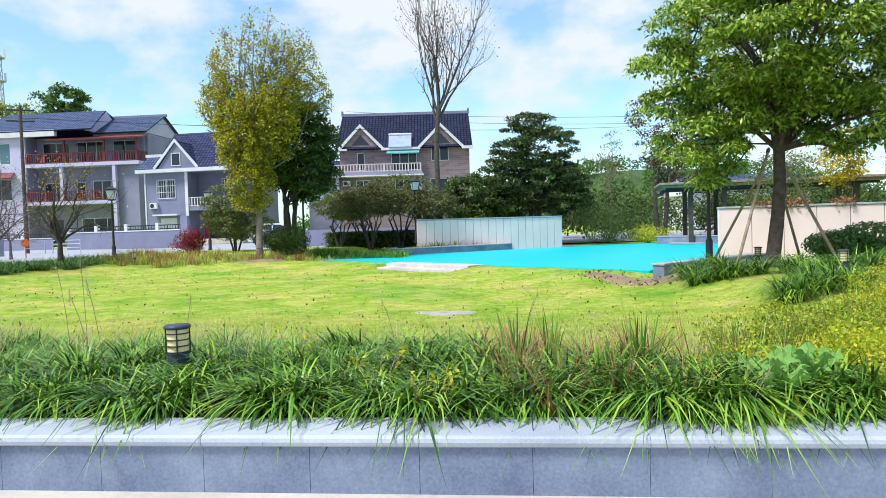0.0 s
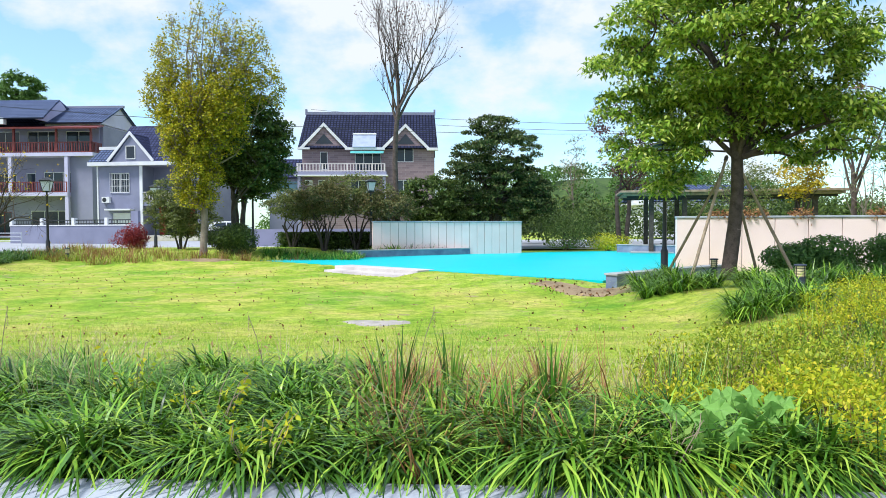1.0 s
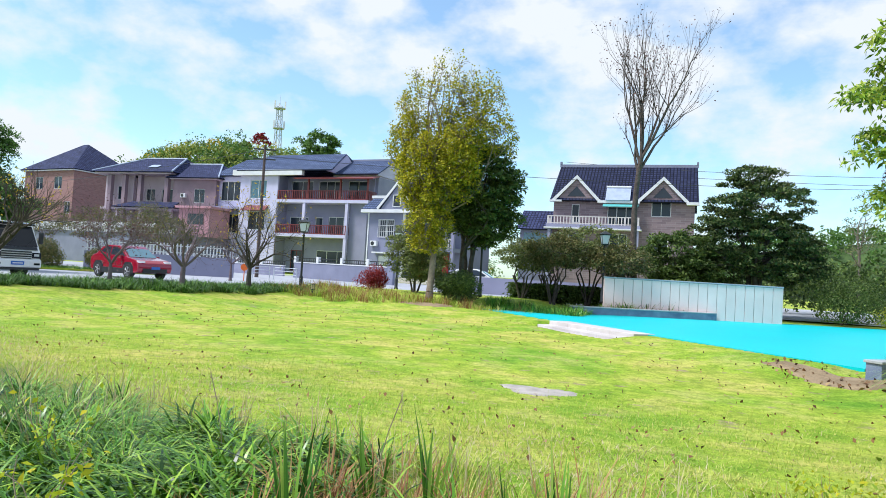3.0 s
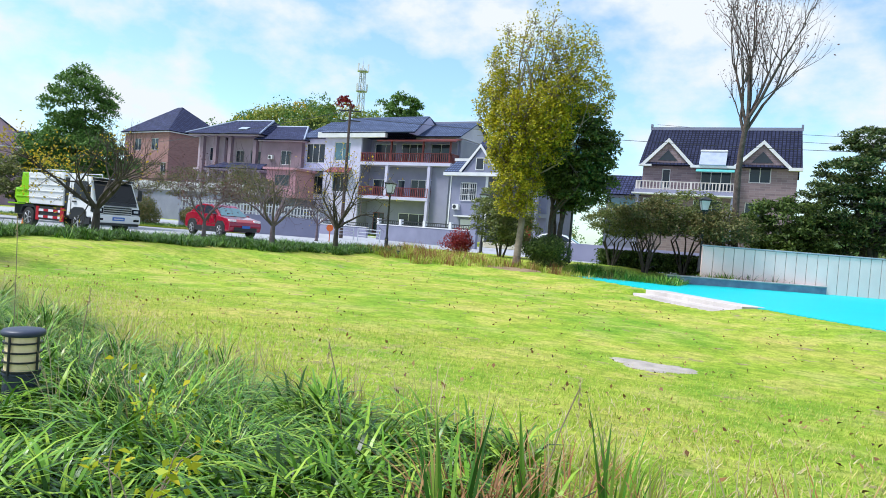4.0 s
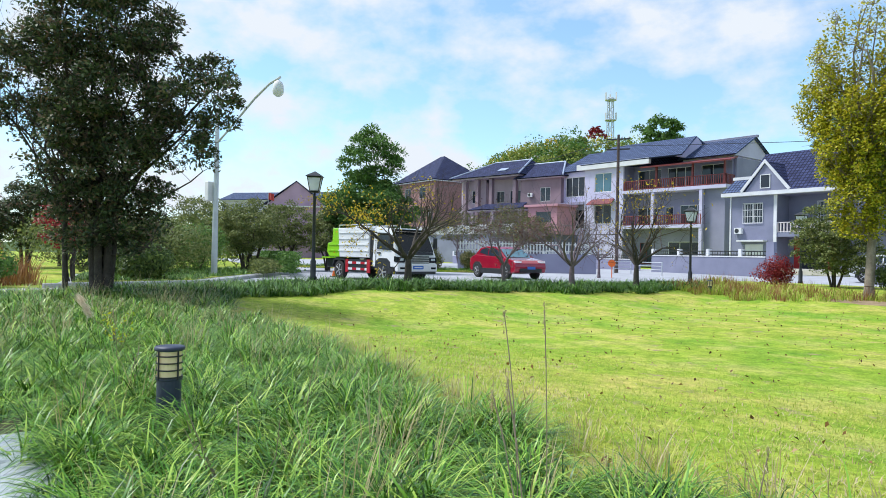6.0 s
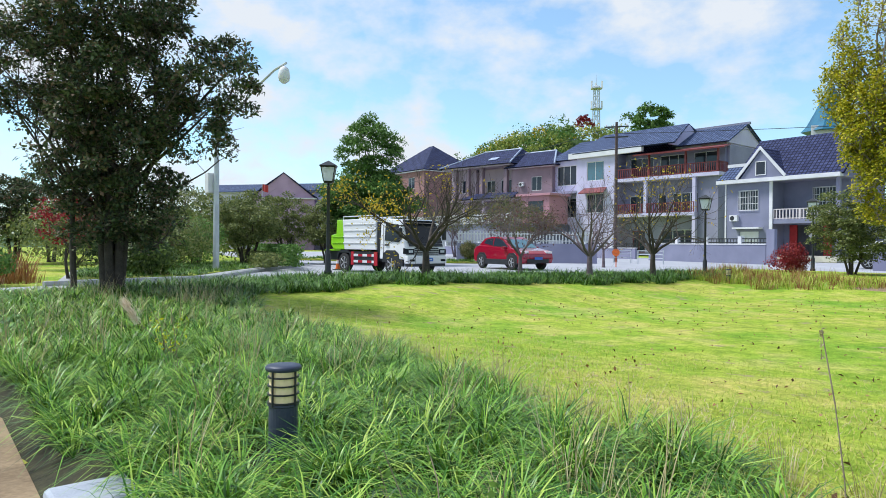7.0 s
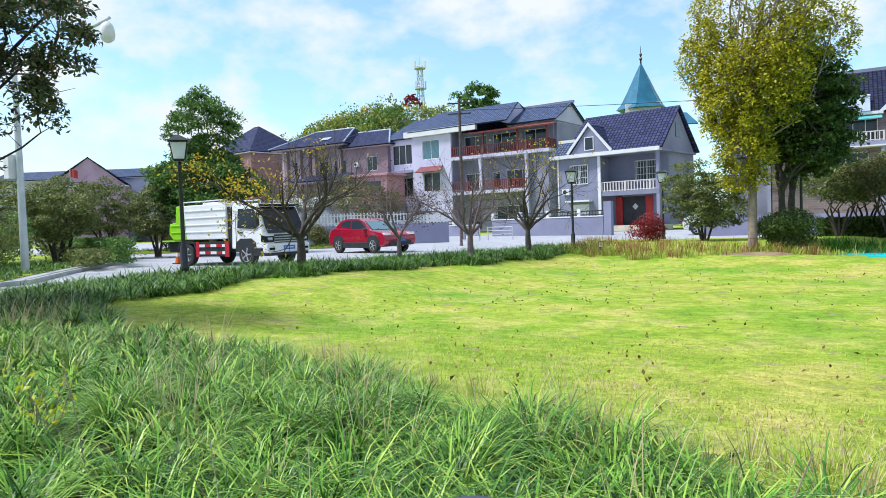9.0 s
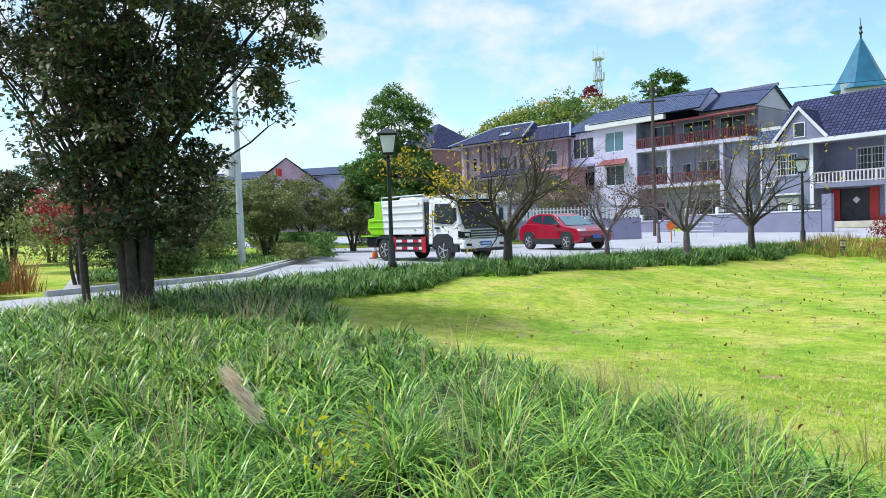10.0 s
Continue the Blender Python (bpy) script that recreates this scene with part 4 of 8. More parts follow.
tree("layered_tree", "dark evergreen bushy tree with glossy foliage", "tree", (1.6, 40.0, 0.25), (1.6, 0.12),
     [(0, 0, 2.4, 1.9, 1.8, 1.5), (0.6, 0, 1.5, 1.7, 1.6, 1.2)], 240, 60, 0.28, L_DARK, M_BARKDARK, (0.2, 0.1), 0.5, 3, 24)
for i, (x, y, s, w) in enumerate([(-5.3, 35.6, 0.92, 1.0), (-3.6, 34.6, 1.0, 1.2), (-2.2, 36.0, 1.15, 1.3), (-0.9, 34.9, 0.85, 1.1), (-4.4, 37.4, 1.0, 1.2)]):
    tree("ornamental_tree", "low many-stemmed ornamental tree with thin olive foliage", "tree", (x, y, 0.25), (1.25 * s, 0.05),
         [(0, 0, 2.35 * s, 1.35 * w, 1.2 * w, 0.8 * s), (0.2, 0, 2.0 * s, 1.2 * w, 1.1 * w, 0.6 * s)], 150, 36, 0.24, L_OLIVE if i % 2 == 0 else L_BRONZE, M_BARKDARK, (0.14, 0.07), 0.4, 5, 40, "low trees behind the pool", 0.45, twigs=60)

# street trees along the road
def vase(n, tilt, length):
    return [(rng.uniform(0.8, 0.99), k * 360 / n + rng.uniform(-20, 20), tilt * rng.uniform(0.6, 1.15), length * rng.uniform(0.85, 1.15)) for k in range(n)]


G = "street trees along the road"
bare_branched("street_tree", "bare spreading street tree with grey-brown twigs", (-15.24, 23.75, 0.28), (0.75, 0.105), vase(7, 48, 1.15), 3, M_TWIG, L_PURPLE, 1, (0.07, 0.03), G, 0.12, 0.5, lambda t: rng.uniform(size=len(t)) < 0.3)
bare_branched("street_tree", "spreading street tree with sparse yellow autumn leaves", (-14.72, 27.05, 0.2), (0.85, 0.11), vase(7, 46, 1.25), 3, M_BARKDARK, L_YELLOW, 2, (0.1, 0.05), G, 0.15, 0.5, lambda t: rng.uniform(size=len(t)) < np.clip(0.1 + 0.35 * (t[:, 2] - 1.8), 0.05, 0.7))
bare_branched("street_tree", "spreading street tree with yellow and green autumn leaves", (-16.7, 17.5, 0.3), (0.85, 0.12), vase(8, 48, 1.2), 3, M_BARKDARK, L_YELLOW, 7, (0.1, 0.05), G, 0.15, 0.5, lambda t: rng.uniform(size=len(t)) < np.clip(0.12 - 0.55 * (t[:, 0] * 0.78 + t[:, 1] * 0.62 + 0.4), 0.06, 0.9), 0.13)
bare_branched("street_tree", "small street tree with reddish bare twigs", (-16.6, 21.7, 0.3), (0.7, 0.075), vase(6, 36, 0.8), 3, M_TWIG, L_PURPLE, 2, (0.08, 0.04), G, 0.2, 0.5, None, 0.1)
bare_branched("street_tree", "bare spreading street tree with grey-brown twigs", (-23.6, 37.5, 0.2), (0.9, 0.08), vase(5, 40, 1.0), 3, M_TWIG, L_PURPLE, 1, (0.08, 0.04), G, 0.15, 0.5)

# the big dark tree at the road's bend
tree("privet_tree", "large dark many-stemmed tree with fine blackish foliage", "tree", (-17.0, 8.9, 0.3), (2.0, 0.09),
     [(0.1, 0.1, 1.5, 1.2, 1.2, 1.1), (0, 0, 2.7, 1.5, 1.5, 1.3), (0, 0, 4.2, 1.5, 1.5, 1.5), (0, 0, 5.8, 1.5, 1.5, 1.3), (1.5, 1.4, 4.3, 1.1, 1.1, 0.9), (1.2, 1.1, 3.3, 0.8, 0.8, 0.7), (-0.2, -0.2, 7.0, 1.1, 1.1, 0.9), (-1.3, -1.2, 4.6, 1.0, 1.0, 1.3)],
     1500, 42, 0.2, L_DEEP, M_BARKDARK, (0.11, 0.055), 0.25, 6, 170, splay=0.13, twigs=600, flat=1.2, share=0.24)
bare_branched("privet_tree", "thin half-bare limbs leaning out beside the dark tree", (-17.5, 8.3, 0.3), (2.2, 0.06), [(0.6, 215, 40, 1.9), (0.9, 230, 32, 1.9), (0.99, 200, 20, 2.0)], 3, M_BARKDARK, L_DEEP, 3, (0.1, 0.05), "", 0.2, 0.5, None, 0.14)

# evergreen behind the truck, and others beyond the road
tree("evergreen_tree", "tall bushy evergreen beside the road", "tree", (-34.6, 29.0, 0.1), (2.8, 0.17),
     [(0, 0, 3.6, 2.8, 2.6, 2.2), (0.2, 0, 6.7, 1.9, 1.8, 2.0), (1.5, 0, 3.2, 2.4, 2.3, 1.8), (-1.8, 0, 3.6, 1.7, 1.6, 1.5)], 700, 50, 0.3, L_MID, M_BARKDARK, (0.22, 0.1), 0.4)
for i, (x, y, s) in enumerate([(-36.5, 22.5, 1.15), (-38.5, 25.8, 1.2), (-33.6, 20.6, 0.95), (-42, 22, 1.3), (-36.0, 27.2, 1.0)]):
    tree("roadside_shrub_tree", "loose olive-green shrubby tree on the verge", "tree", (x, y, 0.3), (1.2 * s, 0.06), [(0, 0, 2.0 * s, 1.6 * s, 1.5 * s, 1.3 * s)], 180, 44, 0.26, L_OLIVE, M_BARKDARK, (0.16, 0.07), 0.35, 5, 44, "shrubby trees on the verge", 0.4, twigs=80)

for x, y, k in ((-45.0, 13.0, 1.0), (-47.5, 15.5, 1.25), (-43.5, 10.6, 0.8)):
    tree("roadside_shrub_tree", "dark dense tree beyond the bend of the road", "tree", (x, y, 0.1), (1.6 * k, 0.1), [(0, 0, 3.0 * k, 1.6 * k, 1.6 * k, 1.9 * k)], 200, 44, 0.26, L_DEEP, M_BARKDARK, (0.2, 0.09), 0.35, 3, 30, "dark trees beyond the bend", 0.2, twigs=60)

# shrubs
bush("red_shrub", "rounded crimson-leaved shrub beside the road", (-12.1, 33.2, 0.2), (0.95, 0.85, 0.8), 3600, L_REDLEAF)
bush("box_shrub", "rounded dark green shrub at the foot of the tree", (-6.6, 30.0, 0.2), (1.1, 0.9, 0.75), 10000, L_DARK, lumps=14)
tree("osmanthus_shrub", "loose fresh green shrub between the house and the yellow tree", "shrub", (-9.9, 33.3, 0.2), (0.9, 0.05), [(0, 0, 1.7, 1.5, 1.3, 1.2), (-0.6, 0, 2.5, 0.9, 0.9, 0.8), (0.8, 0, 1.3, 1.0, 1.0, 0.8)], 260, 50, 0.2, L_OLIVE, M_BARKDARK, (0.12, 0.06), 0.35, 4, 30, splay=0.4)
bush("round_shrub", "large rounded dark green shrub beyond the pool", (9.0, 39.6, 0.1), (1.9, 1.6, 1.35), 9000, L_DARK)
bush("round_shrub", "low pale green shrub at the pool's far edge", (11.5, 39.8, 0.0), (1.5, 1.0, 0.6), 3500, L_COVER)
for x, y, a, b, h in [(10.9, 18.4, 1.3, 1.1, 0.6), (12.9, 17.8, 1.5, 1.2, 0.72), (15.4, 17.2, 1.5, 1.2, 0.65), (18.0, 16.8, 1.7, 1.2, 0.7)]:
    bush("clipped_shrub", "dense dark green shrub in front of the white garden wall", (x, y, 0.0), (a, b, h), 13000, L_MID, (0.1, 0.055), "shrubs before the garden wall")


# grey-brown twiggy shrubs below the terrace
for x, y, w in ((-40.5, 49.5, 1.0), (-44.5, 52.0, 1.1), (-36.5, 47.0, 0.8), (-48.5, 50.5, 1.0), (-53.0, 49.0, 1.1)):
    tree("twiggy_tree", "rounded grey-brown thinly leaved tree below the terrace", "tree", (x, y, 0.1), (1.6 * w, 0.09), [(0, 0, 3.6 * w, 2.4 * w, 2.2 * w, 1.7 * w)], 170, 16, 0.34, L_BRONZE, M_TWIG, (0.2, 0.09), 0.4, 3, 40, "trees below the terrace", 0.3, twigs=420)


# ---- houses ----
def slab_uv(name, quad, thick, material, parent, label=""):
    """A roof plane from its eave's two ends to its ridge's, with tiles laid in metres."""
    a, b, c, d = (Vector(q) for q in quad)
    nrm = (b - a).cross(d - a).normalized()
    if nrm.z < 0:
        nrm = -nrm
    bm = bmesh.new()
    uv = bm.loops.layers.uv.new("UVMap")
    top = [bm.verts.new(p) for p in (a, b, c, d)]
    low = [bm.verts.new(p - nrm * thick) for p in (a, b, c, d)]
    e = (b - a).normalized()
    s = nrm.cross(e)
    fs = [bm.faces.new(top), bm.faces.new(low[::-1])] + [bm.faces.new((low[i], low[(i + 1) % 4], top[(i + 1) % 4], top[i])) for i in range(4)]
    for f in fs:
        for lp in f.loops:
            w = lp.vert.co - a
            lp[uv].uv = (w.dot(e), w.dot(s))
    bmesh.ops.recalc_face_normals(bm, faces=bm.faces)
    return part(name, bm, material, parent, label)


def house_wall(parent, x0, x1, z0, z1, y, openings, material, thick=0.24, name="wall"):
    """A wall along x with real openings (x0, x1, z0, z1)."""
    xs = sorted({x0, x1, *(v for o in openings for v in o[:2])})
    zs = sorted({z0, z1, *(v for o in openings for v in o[2:])})
    bm = bmesh.new()
    for i in range(len(xs) - 1):
        run = None
        for j in range(len(zs)):
            solid = j < len(zs) - 1 and not any(o[0] <= (xs[i] + xs[i + 1]) / 2 <= o[1] and o[2] <= (zs[j] + zs[j + 1]) / 2 <= o[3] for o in openings)
            if solid and run is None:
                run = zs[j]
            if not solid and run is not None:
                box(bm, xs[i], xs[i + 1], y, y + thick, run, zs[j])
                run = None
    bmesh.ops.remove_doubles(bm, verts=bm.verts, dist=0.001)
    return part(name, bm, material, parent)


def window(parent, x0, x1, z0, z1, y, panes=2, bars=0, glass=None, fr=None, name="window"):
    fr = fr or M_FRAME
    bm = bmesh.new()
    w = 0.07
    for d in ((x0, x1, z0, z0 + w), (x0, x1, z1 - w, z1), (x0, x0 + w, z0 + w, z1 - w), (x1 - w, x1, z0 + w, z1 - w)):
        box(bm, d[0], d[1], y + 0.06, y + 0.16, d[2], d[3])
    bmesh.ops.remove_doubles(bm, verts=bm.verts, dist=0.001)
    ob = part(name, bm, fr, parent)
    for i in range(1, panes):
        x = x0 + (x1 - x0) * i / panes
        boxed("mullion", (x - 0.03, x + 0.03, y + 0.07, y + 0.15, z0 + w, z1 - w), fr, ob)
    for i in range(panes):
        a, b = x0 + (x1 - x0) * i / panes + 0.035, x0 + (x1 - x0) * (i + 1) / panes - 0.035
        boxed("pane", (a, b, y + 0.1, y + 0.12, z0 + w, z1 - w), glass or M_GLASS, ob)
    if bars:
        bm = bmesh.new()
        for i in range(bars + 1):
            x = x0 + (x1 - x0) * i / bars
            box(bm, x - 0.015, x + 0.015, y - 0.1, y - 0.07, z0, z1)
        for i in range(4):
            z = z0 + (z1 - z0) * i / 3
            box(bm, x0, x1, y - 0.105, y - 0.065, z - 0.02, z + 0.02)
        part("security_bars", bm, M_WHITE, ob)
    return ob


def balustrade(parent, pts, z, h, gap, material, rail=0.06, post=0.05, name="balustrade"):
    bm = bmesh.new()
    for (x0, y0), (x1, y1) in zip(pts, pts[1:]):
        ln = math.hypot(x1 - x0, y1 - y0)
        m = Matrix.Translation((x0, y0, z)) @ Matrix.Rotation(math.atan2(y1 - y0, x1 - x0), 4, "Z")
        t = bmesh.new()
        box(t, 0, ln, -rail, rail, h - 0.08, h)
        box(t, 0, ln, -rail, rail, 0.04, 0.12)
        k = max(2, round(ln / gap))
        for i in range(k + 1):
            w = post * (1.8 if i % 8 == 0 else 1.0)
            box(t, i * ln / k - w, i * ln / k + w, -w, w, 0, h - (0.0 if i % 8 == 0 else 0.07))
        bmesh.ops.transform(t, matrix=m, verts=t.verts)
        me = bpy.data.meshes.new("tmp")
        t.to_mesh(me)
        t.free()
        bm.from_mesh(me)
        bpy.data.meshes.remove(me)
    return part(name, bm, material, parent)


def gable_tri(parent, x0, x1, z0, zp, y, thick, material, hole=None, name="gable", mid=None):
    mid = (x0 + x1) / 2 if mid is None else mid
    bm = bmesh.new()
    f = [bm.verts.new(p) for p in ((x0, y, z0), (x1, y, z0), (mid, y, zp))]
    b = [bm.verts.new(p) for p in ((x0, y + thick, z0), (x1, y + thick, z0), (mid, y + thick, zp))]
    bm.faces.new(f)
    bm.faces.new(b[::-1])
    for i in range(3):
        j = (i + 1) % 3
        bm.faces.new((f[i], b[i], b[j], f[j]))
    bmesh.ops.recalc_face_normals(bm, faces=bm.faces)
    return part(name, bm, material, parent)


def side_gable(parent, x, y0, y1, z0, zp, thick, material, name="gable"):
    bm = bmesh.new()
    ym = (y0 + y1) / 2
    f = [bm.verts.new(p) for p in ((x, y0, z0), (x, y1, z0), (x, ym, zp))]
    b = [bm.verts.new(p) for p in ((x + thick, y0, z0), (x + thick, y1, z0), (x + thick, ym, zp))]
    bm.faces.new(f)
    bm.faces.new(b[::-1])
    for i in range(3):
        j = (i + 1) % 3
        bm.faces.new((f[i], b[i], b[j], f[j]))
    bmesh.ops.recalc_face_normals(bm, faces=bm.faces)
    return part(name, bm, material, parent)


def barge(parent, x0, x1, xm, z0, zp, y, w=0.28):
    for a in (x0, x1):
        bm = bmesh.new()
        p = [(a, z0), (xm, zp), (xm, zp - w * 1.35), (a + (xm - a) * 0.06, z0 - w)]
        f = [bm.verts.new((q[0], y - 0.12, q[1])) for q in p]
        b = [bm.verts.new((q[0], y, q[1])) for q in p]
        bm.faces.new(f)
        bm.faces.new(b[::-1])
        for i in range(4):
            j = (i + 1) % 4
            bm.faces.new((f[i], b[i], b[j], f[j]))
        bmesh.ops.recalc_face_normals(bm, faces=bm.faces)
        part("barge_board", bm, M_WHITE, parent)


def ac_unit(parent, x, y, z):
    ob = boxed("air_conditioner", (x, x + 0.8, y - 0.35, y - 0.02, z, z + 0.58), M_FRAME, parent, bevel=0.02)
    bm = lathe(bmesh.new(), [(0.22, 0), (0.22, 0.01)], 18)
    bmesh.ops.transform(bm, matrix=Matrix.Translation((x + 0.3, y - 0.352, z + 0.29)) @ Matrix.Rotation(math.pi / 2, 4, "X"), verts=bm.verts)
    part("fan_grille", bm, M_BLACK, ob)


def brick_house():
    r = root("brick_house", 0, 75.6, ROAD_Z, 1.0, "three-storey brown brick house with black tiled roof and two white-edged gables", "house")
    holes = [(-10.0, -9.2, 7.35, 9.3), (-6.3, -3.5, 7.1, 9.15), (-1.95, -0.05, 8.2, 9.85), (-2.1, -0.2, 4.6, 6.3), (-10.2, -8.6, 4.6, 6.3), (-6.8, -4.2, 4.2, 6.3)]
    house_wall(r, -11.9, 2.2, 0, 9.75, 0, holes, M_BROWNBRICK)
    boxed("wall", (-11.9, -11.66, 0.24, 8.6, 0, 9.75), M_BROWNBRICK, r)
    boxed("wall", (1.96, 2.2, 0.24, 8.6, 0, 9.75), M_BROWNBRICK, r)
    boxed("wall", (-11.66, 1.96, 8.36, 8.6, 0, 9.75), M_BROWNBRICK, r)
    # slabs and partition near-black, so the darkness of the rooms is painted on
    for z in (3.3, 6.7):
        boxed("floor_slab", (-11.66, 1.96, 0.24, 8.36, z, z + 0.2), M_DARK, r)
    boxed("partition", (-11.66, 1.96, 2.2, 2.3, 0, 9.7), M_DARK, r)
    slab_uv("roof", ((-12.25, -0.6, 9.65), (2.55, -0.6, 9.65), (2.35, 4.2, 14.0), (-12.05, 4.2, 14.0)), 0.14, M_ROOF, r)
    slab_uv("roof", ((2.55, 9.1, 9.65), (-12.25, 9.1, 9.65), (-12.05, 4.3, 14.0), (2.35, 4.3, 14.0)), 0.14, M_ROOF, r)
    boxed("ridge", (-12.15, 2.45, 4.08, 4.42, 13.9, 14.2), M_RENDERDARK, r)
    for x in (-12.15, 2.25):
        boxed("ridge_end", (x, x + 0.2, 4.05, 4.45, 14.2, 14.5), M_RENDERDARK, r)
    for x in (-11.9, 1.96):
        side_gable(r, x, 0, 8.6, 9.75, 13.75, 0.24, M_BROWNBRICK)
    for x0, x1, zp in ((-11.95, -7.1, 12.2), (-3.3, 1.55, 12.1)):
        xm = (x0 + x1) / 2
        gable_tri(r, x0 + 0.1, x1 - 0.1, 9.72, zp - 0.1, -0.32, 0.3, M_BROWNBRICK)
        slab_uv("dormer_roof", ((x0, 3.0, 9.65), (x0, -0.45, 9.65), (xm, -0.45, zp), (xm, 3.0, zp)), 0.1, M_ROOF, r)
        slab_uv("dormer_roof", ((x1, -0.45, 9.65), (x1, 3.0, 9.65), (xm, 3.0, zp), (xm, -0.45, zp)), 0.1, M_ROOF, r)
        barge(r, x0 - 0.12, x1 + 0.12, xm, 9.68, zp + 0.12, -0.46)
        gable_tri(r, xm - 0.95, xm + 0.95, 10.1, 11.15, -0.36, 0.05, M_GLASS, name="gable_window")
    boxed("cornice", (-12.3, -11.0, -0.62, -0.1, 9.5, 9.68), M_WHITE, r)
    boxed("cornice", (-7.3, -3.1, -0.62, -0.1, 9.45, 9.7), M_WHITE, r)
    boxed("cornice", (1.4, 2.6, -0.62, -0.1, 9.4, 9.68), M_WHITE, r)
    window(r, -10.0, -9.2, 7.35, 9.3, 0, 1)
    window(r, -6.3, -3.5, 7.1, 9.15, 0, 3)
    window(r, -1.95, -0.05, 8.2, 9.85, 0, 2)
    window(r, -2.1, -0.2, 4.6, 6.3, 0, 2)
    window(r, -10.2, -8.6, 4.6, 6.3, 0, 2)
    window(r, -6.8, -4.2, 4.2, 6.3, 0, 3)
    boxed("balcony", (-12.4, -2.9, -1.3, -0.0, 6.75, 7.1), M_RENDERGREY, r, "grey balcony slab", 0.03)
    boxed("balcony_lip", (-12.6, -2.75, -1.42, -0.0, 6.62, 6.75), M_WHITE, r)
    balustrade(r, [(-12.2, -0.1), (-12.2, -1.2), (-3.1, -1.2), (-3.1, -0.1)], 7.1, 0.85, 0.32, M_BALU, 0.05, 0.045)
    for x in (-12.2, -3.3):
        boxed("pillar", (x, x + 0.3, -1.25, -0.95, 0, 6.62), M_RENDERGREY, r)
    bm = bmesh.new()
    v = [bm.verts.new(p) for p in ((-6.7, -0.5, 9.35), (-3.2, -0.5, 9.35), (-3.2, -1.2, 9.05), (-6.7, -1.2, 9.05), (-6.7, -0.5, 9.3), (-3.2, -0.5, 9.3), (-3.2, -1.2, 9.0), (-6.7, -1.2, 9.0))]
    for f in ((3, 2, 1, 0), (4, 5, 6, 7), (0, 1, 5, 4), (1, 2, 6, 5), (2, 3, 7, 6), (3, 0, 4, 7)):
        bm.faces.new([v[i] for i in f])
    part("awning", bm, M_AWN, r, "faded turquoise awning")
    slab_uv("solar_panel", ((-6.5, -0.75, 9.75), (-4.05, -0.75, 9.75), (-4.05, 0.35, 11.15), (-6.5, 0.35, 11.15)), 0.1, M_SHEET, r, "pale blue corrugated panel")
    boxed("water_tank", (-6.55, -4.0, 0.25, 0.5, 11.1, 11.33), M_WHITE, r, bevel=0.08)
    ac_unit(r, -11.6, 0, 5.7)
    # lower wing with blue glazing
    boxed("wing_wall", (-15.6, -12.1, 1.0, 7, 0, 6.6), M_RENDERGREY, r)
    slab_uv("wing_roof", ((-16, 0.6, 6.6), (-12.0, 0.6, 6.6), (-12.0, 4, 8.9), (-16, 4, 8.9)), 0.12, M_ROOFVIOLET, r)
    boxed("glazing", (-15.2, -12.3, 0.95, 0.995, 4.6, 6.2), M_GLASSBLUE, r)
    boxed("terrace_rail", (-16, -11.95, -0.5, -0.42, 4.2, 5.0), M_SHEET, r)


brick_house()


